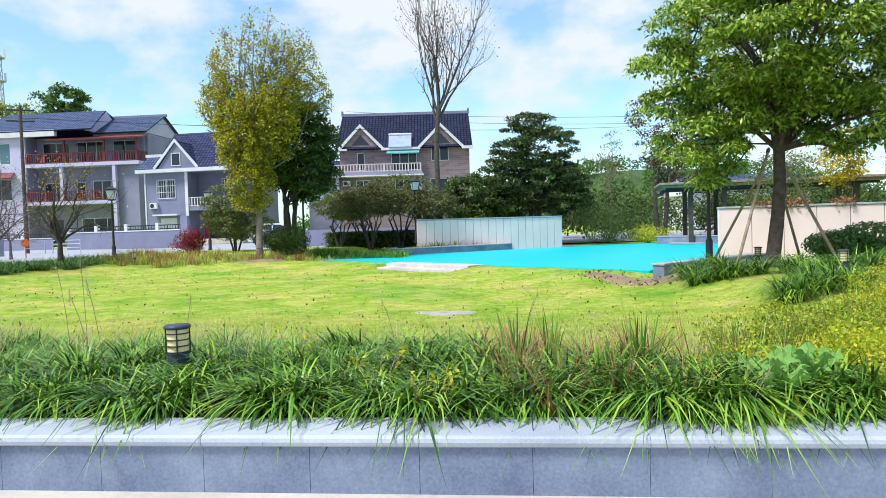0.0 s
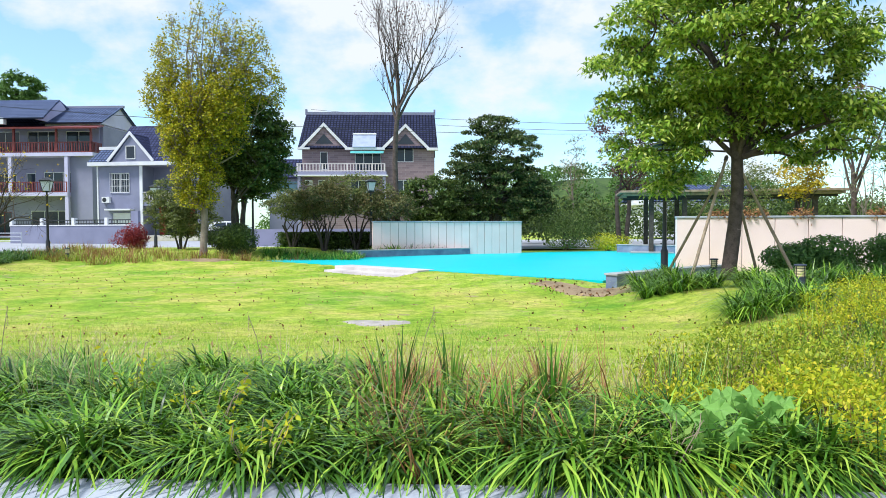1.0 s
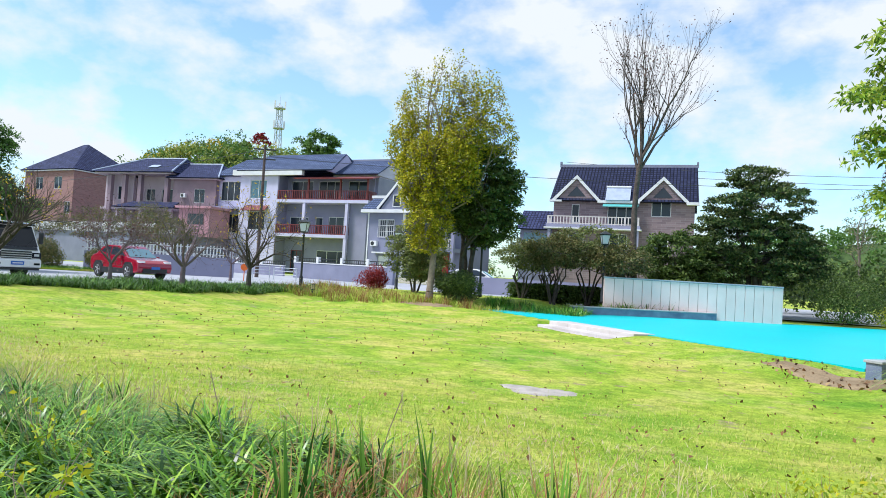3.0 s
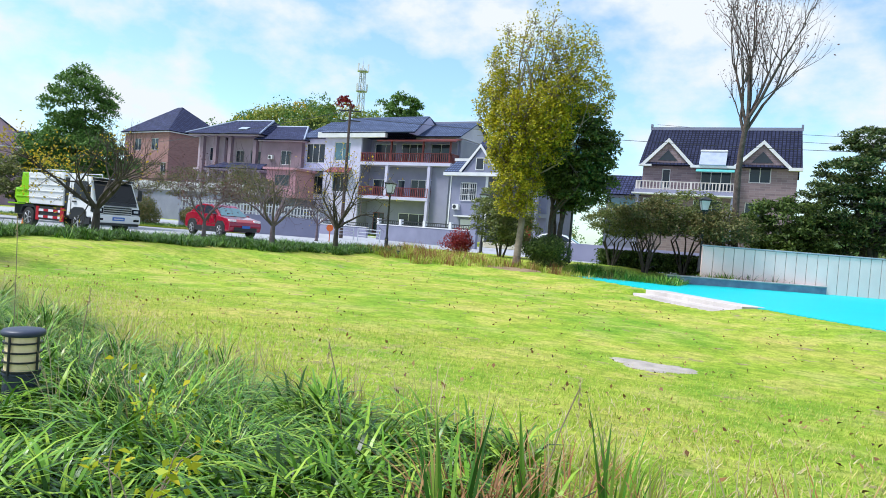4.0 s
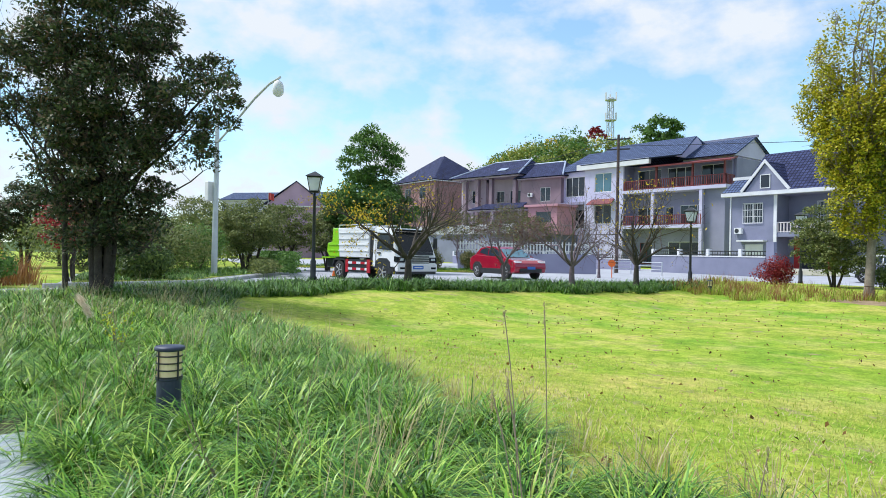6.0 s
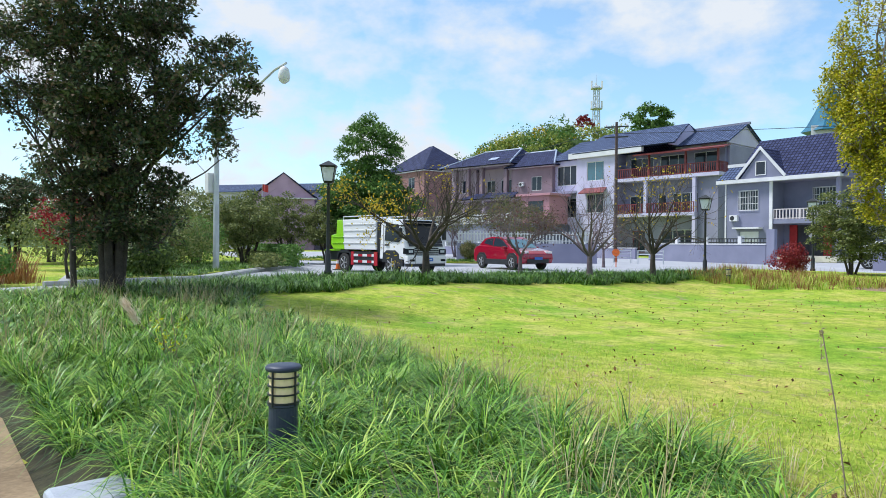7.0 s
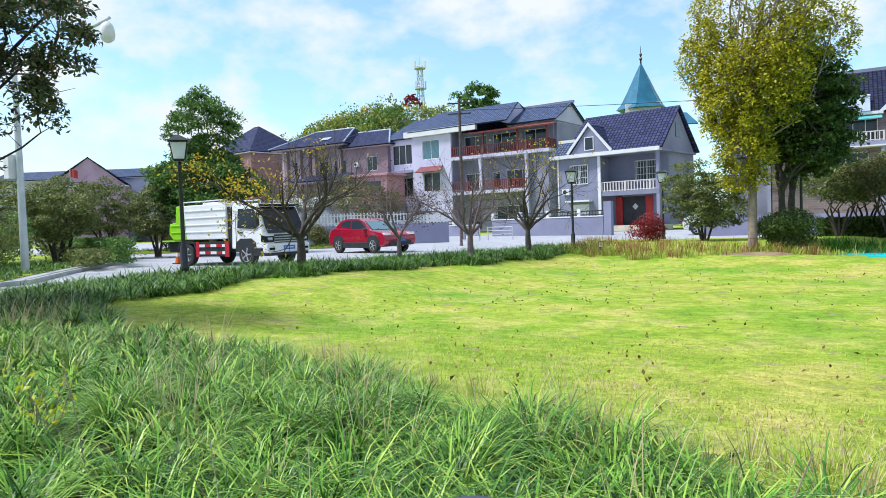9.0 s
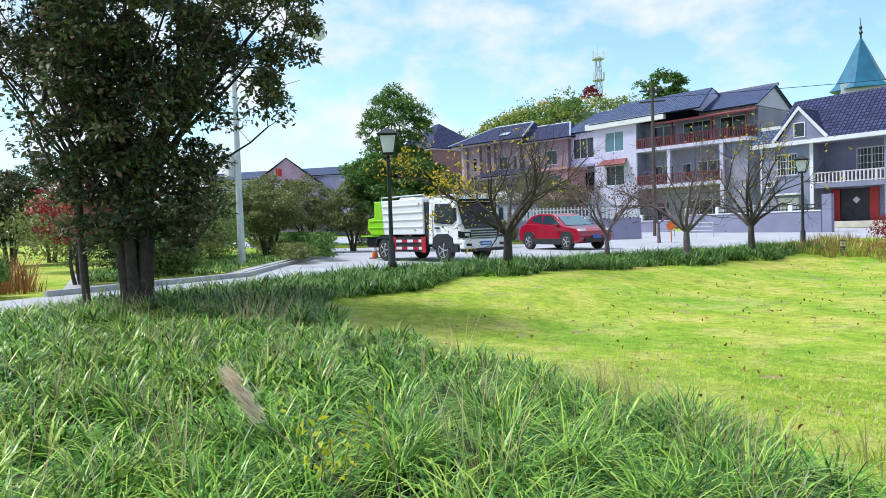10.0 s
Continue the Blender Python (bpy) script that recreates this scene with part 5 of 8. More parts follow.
def grey_house():
    r = root("grey_house", -31.0, 70.2, 0.5, -9.0, "two-storey grey house with violet tiled roof, small dormer and white balcony", "house")
    W, D, E = 10.6, 8.5, 6.9
    house_wall(r, 0, 4.6, 0, E, 0, [(1.35, 3.35, 4.3, 6.2), (1.5, 3.4, 0.1, 2.3)], M_RENDERDARK)
    house_wall(r, 4.6, W, 0, E, 2.2, [(7.3, 9.6, 4.3, 6.3), (5.2, 9.0, 0.1, 2.9)], M_RENDERDARK)
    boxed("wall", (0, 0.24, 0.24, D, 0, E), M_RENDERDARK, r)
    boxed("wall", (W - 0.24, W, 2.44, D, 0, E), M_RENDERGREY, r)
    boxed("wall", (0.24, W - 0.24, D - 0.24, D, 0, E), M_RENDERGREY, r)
    # near-black partition: the unlit room behind the windows is in its colour
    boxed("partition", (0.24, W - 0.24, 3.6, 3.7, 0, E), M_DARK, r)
    boxed("partition", (4.36, 4.6, 0.24, 3.6, 0, E), M_RENDERDARK, r)
    boxed("floor_slab", (0.24, W - 0.24, 0.24, D - 0.3, 3.15, 3.4), M_RENDERDARK, r)
    boxed("balcony", (4.6, W, 0, 2.2, 3.0, 3.4), M_RENDERDARK, r)
    boxed("pillar", (4.45, 4.75, -0.1, 0.0, 0, E - 0.0), M_WHITE, r)
    boxed("pillar", (W - 0.3, W, 0.02, 0.32, 0, 3.0), M_RENDERGREY, r)
    boxed("pillar", (W - 0.3, W, 0.02, 0.32, 3.4, E), M_RENDERGREY, r)
    boxed("corner_strip", (-0.06, 0.08, -0.06, -0.0, 0, E), M_WHITE, r)
    balustrade(r, [(4.75, 0.1), (W - 0.3, 0.1)], 3.4, 0.95, 0.3, M_BALU)
    boxed("eave_slab", (-0.7, W + 0.3, -0.6, 0.0, E, E + 0.35), M_WHITE, r)
    boxed("eave_slab", (-0.3, W + 0.3, 0.0, D, E, E + 0.2), M_RENDERGREY, r)
    slab_uv("roof", ((1.0, -0.4, E + 0.3), (W + 0.5, -0.4, E + 0.3), (W + 0.4, 4.2, E + 4.5), (1.0, 4.2, E + 4.5)), 0.14, M_ROOFVIOLET, r)
    slab_uv("roof", ((W + 0.5, 8.9, E + 0.3), (1.0, 8.9, E + 0.3), (1.0, 4.3, E + 4.5), (W + 0.4, 4.3, E + 4.5)), 0.14, M_ROOFVIOLET, r)
    side_gable(r, W - 0.1, 0.1, D - 0.1, E + 0.2, E + 4.25, 0.2, M_RENDERGREY)
    side_gable(r, 1.1, 0.1, D - 0.1, E + 0.2, E + 4.25, 0.2, M_RENDERGREY)
    boxed("gable_window", (W + 0.11, W + 0.16, 3.7, 4.7, E + 1.5, E + 2.9), M_GLASS, r)
    slab_uv("sheet_roof", ((-0.7, -0.5, E + 0.4), (1.2, -0.5, E + 0.4), (1.2, 1.4, E + 1.9), (-0.3, 1.4, E + 1.9)), 0.1, M_ROOFBLUE, r)
    boxed("tank", (-0.6, 1.3, 1.2, 1.6, E + 1.75, E + 2.05), M_WHITE, r)
    gable_tri(r, 1.7, 5.9, E + 0.35, E + 2.95, -0.42, 0.25, M_RENDERDARK)
    barge(r, 1.35, 6.25, 3.8, E + 0.5, E + 3.3, -0.5, 0.24)
    slab_uv("dormer_roof", ((1.5, 2.6, E + 0.4), (1.5, -0.55, E + 0.4), (3.8, -0.55, E + 3.15), (3.8, 2.6, E + 3.15)), 0.1, M_ROOFVIOLET, r)
    slab_uv("dormer_roof", ((6.1, -0.55, E + 0.4), (6.1, 2.6, E + 0.4), (3.8, 2.6, E + 3.15), (3.8, -0.55, E + 3.15)), 0.1, M_ROOFVIOLET, r)
    window(r, 3.3, 4.3, E + 0.6, E + 1.9, -0.55, 1, name="dormer_window")
    window(r, 1.35, 3.35, 4.3, 6.2, 0, 2, 8)
    window(r, 7.3, 9.6, 4.3, 6.3, 2.2, 2, 8)
    boxed("garage_door", (1.5, 3.4, 0.08, 0.14, 0.1, 2.3), M_WHITE, r, "white roller door")
    boxed("door_canopy", (1.1, 3.8, -0.7, 0.0, 2.55, 2.7), M_WHITE, r)
    for x in (5.2, 8.3):
        boxed("door_panel", (x, x + 0.7, 2.1, 2.18, 0.1, 2.9), M_DOORRED, r, "red door panel")
    # flat near-black panel in place of the doorway's shade
    boxed("door_shade_panel", (5.9, 8.3, 2.25, 2.3, 0.1, 2.9), M_DARK, r)
    bm = box(bmesh.new(), -0.22, 0.22, -0.01, 0.01, -0.22, 0.22)
    bmesh.ops.transform(bm, matrix=Matrix.Translation((7.2, 2.22, 1.9)) @ Matrix.Rotation(math.pi / 4, 4, "Y"), verts=bm.verts)
    part("door_sign", bm, M_WHITE, r)
    boxed("door_step", (5.0, W + 0.4, -1.2, 2.0, -0.4, 0.1), M_STEP, r, "pale stone steps")
    ac_unit(r, 0.6, 0, 3.3)


grey_house()


def white_house():
    r = root("white_house", -61.0, 80.5, 0.3, -4.0, "three-storey pale lilac house with red-railed balconies under a blue tiled roof", "house", size=1.13)
    E = 11.2
    # left wing, white block, balcony block
    house_wall(r, 0, 4.9, 0, 11.2, 1.2, [(0.9, 3.9, 8.2, 10.6), (0.9, 3.9, 4.3, 6.6)], M_RENDER)
    boxed("wing_balcony", (-0.3, 4.9, -0.1, 1.2, 7.1, 7.4), M_RENDERGREY, r)
    window(r, 0.9, 3.9, 8.2, 10.6, 1.2, 3)
    window(r, 0.9, 3.9, 4.3, 6.6, 1.2, 3)
    house_wall(r, 4.9, 10.4, 0, E, 0, [(6.4, 8.8, 8.4, 10.6), (6.4, 8.8, 4.7, 6.9)], M_RENDER)
    window(r, 6.4, 8.8, 8.4, 10.6, 0, 2, glass=M_GLASSBLUE)
    window(r, 6.4, 8.8, 4.7, 6.9, 0, 2)
    slab_uv("canopy", ((5.8, -0.9, 6.95), (9.4, -0.9, 6.95), (9.2, 0, 7.6), (6.0, 0, 7.6)), 0.08, M_RED, r)
    # greyer than the front: the shade under the balconies is in the colour
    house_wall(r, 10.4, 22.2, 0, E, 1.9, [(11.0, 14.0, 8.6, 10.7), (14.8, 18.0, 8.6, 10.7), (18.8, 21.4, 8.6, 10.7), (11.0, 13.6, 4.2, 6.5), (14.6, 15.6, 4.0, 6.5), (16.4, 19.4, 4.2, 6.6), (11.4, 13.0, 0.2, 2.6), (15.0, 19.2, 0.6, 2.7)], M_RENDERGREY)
    for x0, x1, z0, z1, p in ((11.0, 14.0, 8.6, 10.7, 2), (14.8, 18.0, 8.6, 10.7, 3), (18.8, 21.4, 8.6, 10.7, 2), (11.0, 13.6, 4.2, 6.5, 2), (14.6, 15.6, 4.0, 6.5, 1), (16.4, 19.4, 4.2, 6.6, 3), (15.0, 19.2, 0.6, 2.7, 3)):
        window(r, x0, x1, z0, z1, 1.9, p)
    window(r, 11.4, 13.0, 0.2, 2.6, 1.9, 2, fr=M_RED, name="door")
    # side and back walls coloured darker, as if turned from the sun
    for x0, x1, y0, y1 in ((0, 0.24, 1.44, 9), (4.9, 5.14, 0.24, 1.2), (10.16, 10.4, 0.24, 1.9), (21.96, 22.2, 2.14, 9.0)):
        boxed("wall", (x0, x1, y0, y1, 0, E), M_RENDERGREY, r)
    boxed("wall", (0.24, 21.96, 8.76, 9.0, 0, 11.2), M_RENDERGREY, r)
    # partition and slabs coloured near-black to stand for unlit rooms
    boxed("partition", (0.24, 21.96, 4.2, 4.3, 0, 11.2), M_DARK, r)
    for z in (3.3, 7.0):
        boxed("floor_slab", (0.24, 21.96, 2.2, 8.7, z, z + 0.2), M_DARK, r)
    # balconies
    for z, x1 in ((4.1, 20.0), (8.0, 22.6)):
        boxed("balcony", (10.4, x1, 0.0, 1.9, z, z + 0.35), M_RENDER, r, "pale balcony slab")
        balustrade(r, [(10.5, 0.1), (x1 - 0.1, 0.1), (x1 - 0.1, 1.8)], z + 0.35, 1.05, 0.25, M_RED, 0.05, 0.035)
    # greyer as well, with the balcony's shade in its colour
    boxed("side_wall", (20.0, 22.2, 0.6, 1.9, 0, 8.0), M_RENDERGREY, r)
    boxed("pilaster", (14.0, 14.35, 0.05, 0.35, 4.45, 8.0), M_RENDER, r)
    boxed("pilaster", (19.7, 20.05, 0.05, 0.4, 0, 8.0), M_RENDER, r)
    for x in (14.6, 18.9, 22.4):
        boxed("post", (x - 0.09, x + 0.09, 0.05, 0.23, 8.35, 10.75), M_RED, r, "dark red timber post")
    slab_uv("veranda_roof", ((13.0, -0.6, 10.75), (23.4, -0.6, 10.7), (22.6, 2.2, 11.3), (13.0, 2.2, 11.3)), 0.14, M_RED, r, "dark red timber roof edge")
    boxed("fascia", (4.0, 14.0, -0.45, 0.0, E - 0.1, E + 0.55), M_WHITE, r)
    slab_uv("roof", ((4.6, -0.5, E + 0.5), (18.0, -0.5, E + 0.5), (17.0, 3.8, E + 3.0), (6.0, 3.8, E + 3.0)), 0.14, M_ROOFBLUE, r)
    slab_uv("roof", ((18.0, 8.4, E + 0.5), (3.8, 8.4, E + 0.5), (6.0, 3.9, E + 3.0), (17.0, 3.9, E + 3.0)), 0.14, M_ROOFBLUE, r)
    slab_uv("roof", ((-0.5, 0.9, E + 0.1), (6.4, 0.9, E + 0.1), (6.4, 3.8, E + 2.5), (2.4, 3.8, E + 2.5)), 0.14, M_ROOFBLUE, r)
    slab_uv("roof", ((16.4, 1.4, E + 0.3), (22.8, 1.4, E + 0.3), (22.8, 5.4, E + 2.45), (16.4, 5.4, E + 2.45)), 0.14, M_ROOFBLUE, r)
    slab_uv("roof", ((22.8, 9.6, E + 0.3), (16.4, 9.6, E + 0.3), (16.4, 5.5, E + 2.45), (22.8, 5.5, E + 2.45)), 0.14, M_ROOFBLUE, r)
    boxed("ridge", (16.3, 23.0, 5.3, 5.6, E + 2.35, E + 2.6), M_RENDERDARK, r)
    boxed("attic_wall", (16.6, 22.3, 2.0, 9.0, E - 0.1, E + 0.4), M_RENDER, r)
    side_gable(r, 22.3, 1.6, 9.4, E + 0.2, E + 2.3, 0.2, M_RENDER)
    side_gable(r, 16.9, 0.0, 7.8, E + 0.4, E + 2.85, 0.2, M_RENDER)
    # gable side, its shade given by the greyer render
    boxed("wall", (22.2, 22.5, 2.2, 9.0, 0, E), M_RENDERGREY, r)


white_house()


def plain_house(name, label, x, y, z, rz, w, d, e, ridge, wallm, roofm, wins, hip=True):
    r = root(name, x, y, z, rz, label, "house")
    holes = [(a, b, c, f) for a, b, c, f in wins]
    house_wall(r, 0, w, 0, e, 0, holes, wallm)
    for a, b, c, f in wins:
        window(r, a, b, c, f, 0, 2)
    boxed("wall", (0, 0.24, 0.24, d, 0, e), wallm, r)
    boxed("wall", (w - 0.24, w, 0.24, d, 0, e), wallm, r)
    boxed("wall", (0.24, w - 0.24, d - 0.24, d, 0, e), wallm, r)
    # partition painted near-black for the dark room behind the panes
    boxed("partition", (0.24, w - 0.24, 2.4, 2.5, 0, e), M_DARK, r)
    k = d / 2 if hip else 0.0
    o = 0.6
    slab_uv("roof", ((-o, -o, e), (w + o, -o, e), (w - k + o * 0.2, d / 2, ridge), (k - o * 0.2, d / 2, ridge)), 0.15, roofm, r)
    slab_uv("roof", ((w + o, d + o, e), (-o, d + o, e), (k - o * 0.2, d / 2, ridge), (w - k + o * 0.2, d / 2, ridge)), 0.15, roofm, r)
    if hip:
        slab_uv("roof", ((w + o, -o, e), (w + o, d + o, e), (w - k + o * 0.2 + 0.02, d / 2 + 0.02, ridge), (w - k + o * 0.2, d / 2 - 0.02, ridge)), 0.15, roofm, r)
        slab_uv("roof", ((-o, d + o, e), (-o, -o, e), (k - o * 0.2, d / 2 - 0.02, ridge), (k - o * 0.2 - 0.02, d / 2 + 0.02, ridge)), 0.15, roofm, r)
    else:
        side_gable(r, 0, 0, d, e, ridge - 0.2, 0.2, wallm)
        side_gable(r, w - 0.2, 0, d, e, ridge - 0.2, 0.2, wallm)
    boxed("eave", (-o * 0.8, w + o * 0.8, -o * 0.8, d + o * 0.8, e - 0.25, e - 0.05), M_WHITE, r)
    return r


def pink_house():
    r = root("pink_house", -80.2, 80.0, 4.2, 2, "pinkish villa with brown columns, tiled porch and hipped grey roof", "house")
    H = 9.1
    house_wall(r, 0, 5.2, 0, H, 1.2, [(2.3, 4.0, 5.2, 7.2), (2.3, 4.0, 1.2, 3.4)], M_PINK)
    house_wall(r, 5.2, 12.8, 0, H, 2.4, [(6.4, 8.0, 5.2, 7.0), (9.2, 11.6, 5.0, 7.0), (7.0, 10.4, 0.6, 3.0)], M_PINK)
    house_wall(r, 12.8, 20.0, 0, H - 0.7, 0.4, [(16.4, 18.2, 4.9, 6.9), (16.4, 18.2, 1.2, 3.0)], M_PINKBROWN)
    for x0, x1, z0, z1, y in ((2.3, 4.0, 5.2, 7.2, 1.2), (2.3, 4.0, 1.2, 3.4, 1.2), (6.4, 8.0, 5.2, 7.0, 2.4), (9.2, 11.6, 5.0, 7.0, 2.4), (7.0, 10.4, 0.6, 3.0, 2.4), (16.4, 18.2, 4.9, 6.9, 0.4), (16.4, 18.2, 1.2, 3.0, 0.4)):
        window(r, x0, x1, z0, z1, y, 2)
    for x0, x1, y0, y1 in ((0, 0.24, 1.44, 10), (19.76, 20.0, 0.64, 10), (12.8, 13.04, 0.64, 2.4), (5.2, 5.44, 1.44, 2.4)):
        boxed("wall", (x0, x1, y0, y1, 0, H - 0.7), M_PINKBROWN, r)
    boxed("wall", (0.24, 19.76, 9.76, 10.0, 0, H - 0.7), M_PINK, r)
    # near-black partition, room shade put into its colour
    boxed("partition", (0.24, 19.76, 4.0, 4.1, 0, H - 0.7), M_DARK, r)
    for x in (1.5, 4.1, 6.9, 11.6):
        boxed("column", (x, x + 0.6, 0.0, 0.6, 0, H - 0.35), M_PINKBROWN, r, "brown square column")
    boxed("landing", (0.1, 12.7, 0.3, 2.3, 3.7, 4.0), M_PINK, r)
    boxed("eave", (-0.5, 13.0, -0.5, 10.4, H - 0.3, H), M_PINK, r)
    boxed("eave", (12.6, 20.6, -0.2, 10.3, H - 0.95, H - 0.7), M_PINK, r)
    slab_uv("roof", ((-0.8, -0.8, H), (13.4, -0.8, H), (11.4, 4.6, H + 2.7), (4.2, 4.6, H + 2.7)), 0.15, M_ROOFVIOLET, r)
    slab_uv("roof", ((-0.8, 10.6, H), (-0.8, -0.8, H), (4.2, 4.6, H + 2.7), (4.2, 4.7, H + 2.7)), 0.15, M_ROOFVIOLET, r)
    slab_uv("roof", ((13.4, -0.8, H), (13.4, 10.6, H), (11.4, 4.7, H + 2.7), (11.4, 4.6, H + 2.7)), 0.15, M_ROOFVIOLET, r)
    slab_uv("roof", ((12.0, -0.4, H - 0.7), (20.9, -0.4, H - 0.7), (17.6, 4.8, H + 1.9), (12.0, 4.8, H + 1.9)), 0.15, M_ROOFVIOLET, r)
    slab_uv("roof", ((20.9, -0.4, H - 0.7), (20.9, 10.6, H - 0.7), (17.6, 4.9, H + 1.9), (17.6, 4.8, H + 1.9)), 0.15, M_ROOFVIOLET, r)
    for p0, p1 in (((-0.8, -0.8, H + 0.05), (4.2, 4.6, H + 2.75)), ((13.4, -0.8, H + 0.05), (11.4, 4.6, H + 2.75)), ((20.9, -0.4, H - 0.65), (17.6, 4.8, H + 1.95)), ((4.2, 4.6, H + 2.75), (11.4, 4.6, H + 2.75)), ((11.4, 4.8, H + 1.95), (17.6, 4.8, H + 1.95))):
        bm = bmesh.new()
        tube(bm, p0, p1, 0.13, 0.13, 6)
        part("hip_tiles", bm, M_SHEET, r)
    slab_uv("porch_roof", ((5.0, -2.6, 3.9), (15.4, -2.6, 3.9), (14.2, 0.2, 4.9), (6.2, 0.2, 4.9)), 0.15, M_ROOFVIOLET, r)
    boxed("porch_eave", (5.2, 15.2, -2.4, 0.2, 3.6, 3.8), M_PINK, r)
    for x in (5.4, 9.4, 14.6):
        boxed("porch_post", (x, x + 0.4, -2.3, -1.9, 0, 3.6), M_PINK, r)
    slab_uv("roof_light", ((8.0, 0.6, H + 0.85), (9.6, 0.6, H + 0.85), (9.6, 1.5, H + 1.3), (8.0, 1.5, H + 1.3)), 0.06, M_SHEET, r, "pale roof light")
    ac_unit(r, 14.4, 0.4, 5.6)


sheet("terrace", [(-118, 79), (-58, 71.5), (-57, 100), (-118, 112)], 4.2, 4.3, M_RENDERDARK, "raised grey terrace below the upper houses", "terrace")
pink_house()
terrace_rail = root("terrace_railing", -58.5, 71.8, 4.2, 172.9, "white railing along the edge of the raised terrace", "railing", kind="structure")
balustrade(terrace_rail, [(0, 0), (30, 0)], 0, 1.3, 0.55, M_FRAME, 0.06, 0.09, "railing")
boxed_annex = root("rose_annex", -61.8, 76.0, 4.2, 0, "low rose-painted annexe with a flat roof", "annexe")
boxed("wall", (0, 5.0, 0, 4, 0, 3.7), M_ROSE, boxed_annex)
boxed("roof", (-0.4, 5.4, -0.4, 4, 3.7, 4.0), M_ROSE, boxed_annex)
boxed("window", (1.5, 4, -0.04, 0.0, 1.6, 3.0), M_GLASS, boxed_annex)
plain_house("brown_house", "red-brown brick villa with a dark hipped roof", -103.0, 86.0, 4.2, -8, 13, 12, 10.2, 15.4, M_REDBRICK, M_ROOFVIOLET, [(8, 10, 7, 9), (3, 5, 7, 9), (11, 12.5, 3, 5)])
plain_house("gabled_house", "mauve-painted house with a gable and grey tiled roof", -125.5, 72.5, 0.1, -36, 12, 11, 9.6, 14.2, M_MAUVE, M_ROOFVIOLET, [(2, 4, 7.5, 9.6), (6, 8, 7.5, 9.6), (2, 4, 3, 5), (6, 8, 3, 5)], False)
plain_house("gabled_house", "long low pale building behind the trees", -135, 66.0, 0.1, 30, 30, 8, 11.4, 13.2, M_RENDER, M_ROOFBLUE, [(2, 5, 7, 9), (8, 11, 7, 9), (14, 17, 7, 9), (20, 23, 7, 9)], False)
plain_house("far_house", "white house with grey tiled roof beyond the garden wall", 47, 62, 0.3, -18, 12, 9, 7.6, 11.2, M_WHITE, M_ROOFVIOLET, [(1.5, 3.3, 4.6, 6.4), (5, 7, 4.6, 6.4), (1.5, 3.3, 1.2, 3.2), (5, 7, 1.2, 3.2)], False)
plain_house("far_house", "low house with blue-grey roof seen past the pavilion", 23, 66, 0.3, 4, 12, 8, 3.4, 5.2, M_WHITE, M_ROOFBLUE, [(1.5, 3.3, 1.2, 2.8), (5, 7, 1.2, 2.8)], False)


def spire():
    r = root("turret", -29.4, 95.7, 0.5, 20, "teal metal spire on a white turret behind the houses", "turret")
    boxed("tower", (-2.2, 2.2, -2.2, 2.2, 0, 15.5), M_WHITE, r)
    bm = bmesh.new()
    rings = []
    for w, z in ((3.4, 14.9), (2.75, 15.6), (1.9, 17.2), (0.95, 19.2), (0.1, 20.9)):
        rings.append([bm.verts.new((w * math.cos(math.pi / 3 * k + 0.2), w * math.sin(math.pi / 3 * k + 0.2), z)) for k in range(6)])
    bm.faces.new(rings[0][::-1])
    bm.faces.new(rings[-1])
    for a, b in zip(rings, rings[1:]):
        for k in range(6):
            bm.faces.new((a[k], a[(k + 1) % 6], b[(k + 1) % 6], b[k]))
    part("roof", bm, M_TEAL, r, "teal pointed roof")
    part("finial", lathe(bmesh.new(), [(0.1, 20.8), (0.1, 21.3), (0.22, 21.5), (0.08, 21.8), (0.18, 22.1), (0.05, 22.4), (0.02, 23.2)], 8), M_BLACK, r)
    slab_uv("side_roof", ((1, -3, 12.4), (6.5, -3, 12.4), (5.6, 0, 14.2), (2, 0, 14.6)), 0.15, M_TEAL, r)


spire()


def yard_wall(p0, p1, z, h, name="yard_wall", material=None, rail=True, label="grey rendered yard wall with white posts and dark railing"):
    (x0, y0), (x1, y1) = p0, p1
    ln = math.hypot(x1 - x0, y1 - y0)
    r = root(name, x0, y0, z, math.degrees(math.atan2(y1 - y0, x1 - x0)), label, "wall", "yard walls", "structure")
    boxed("base", (0, ln, 0, 0.25, -0.1, h), material or M_RENDERDARK, r)
    if rail:
        boxed("coping", (-0.03, ln + 0.03, -0.04, 0.29, h, h + 0.08), M_WHITE, r)
        balustrade(r, [(0, 0.12), (ln, 0.12)], h + 0.08, 0.4, 0.28, M_BLACK, 0.02, 0.015, "railing")
        for i in range(int(ln // 3.4) + 1):
            boxed("post", (i * 3.4 - 0.0, i * 3.4 + 0.3, -0.03, 0.28, h + 0.08, h + 0.62), M_WHITE, r)
    return r


yard_wall((-32.8, 58.8), (-21.0, 54.0), ROAD_Z, 1.4)
yard_wall((-20.95, 53.98), (-20.3, 53.7), ROAD_Z, 2.5, "gate_pier", None, False, "grey gate pier at the end of the yard wall")
yard_wall((-12.5, 46.5), (6, 49), ROAD_Z, 1.1, "yard_wall", M_RENDERGREY, False, "long low grey wall along the village road")
yard_wall((-66, 66), (-36, 62), ROAD_Z, 1.0, "white_fence", M_RENDERGREY, True, "grey yard wall with a white picket fence above")
balu = root("terrace_balustrade", -90, 75.2, 4.2, -7, "pale balustrade along the edge of the terrace", "balustrade")
balustrade(balu, [(0, 0), (30, 0)], 0, 1.1, 0.45, M_WHITE, 0.06, 0.06, "rail")


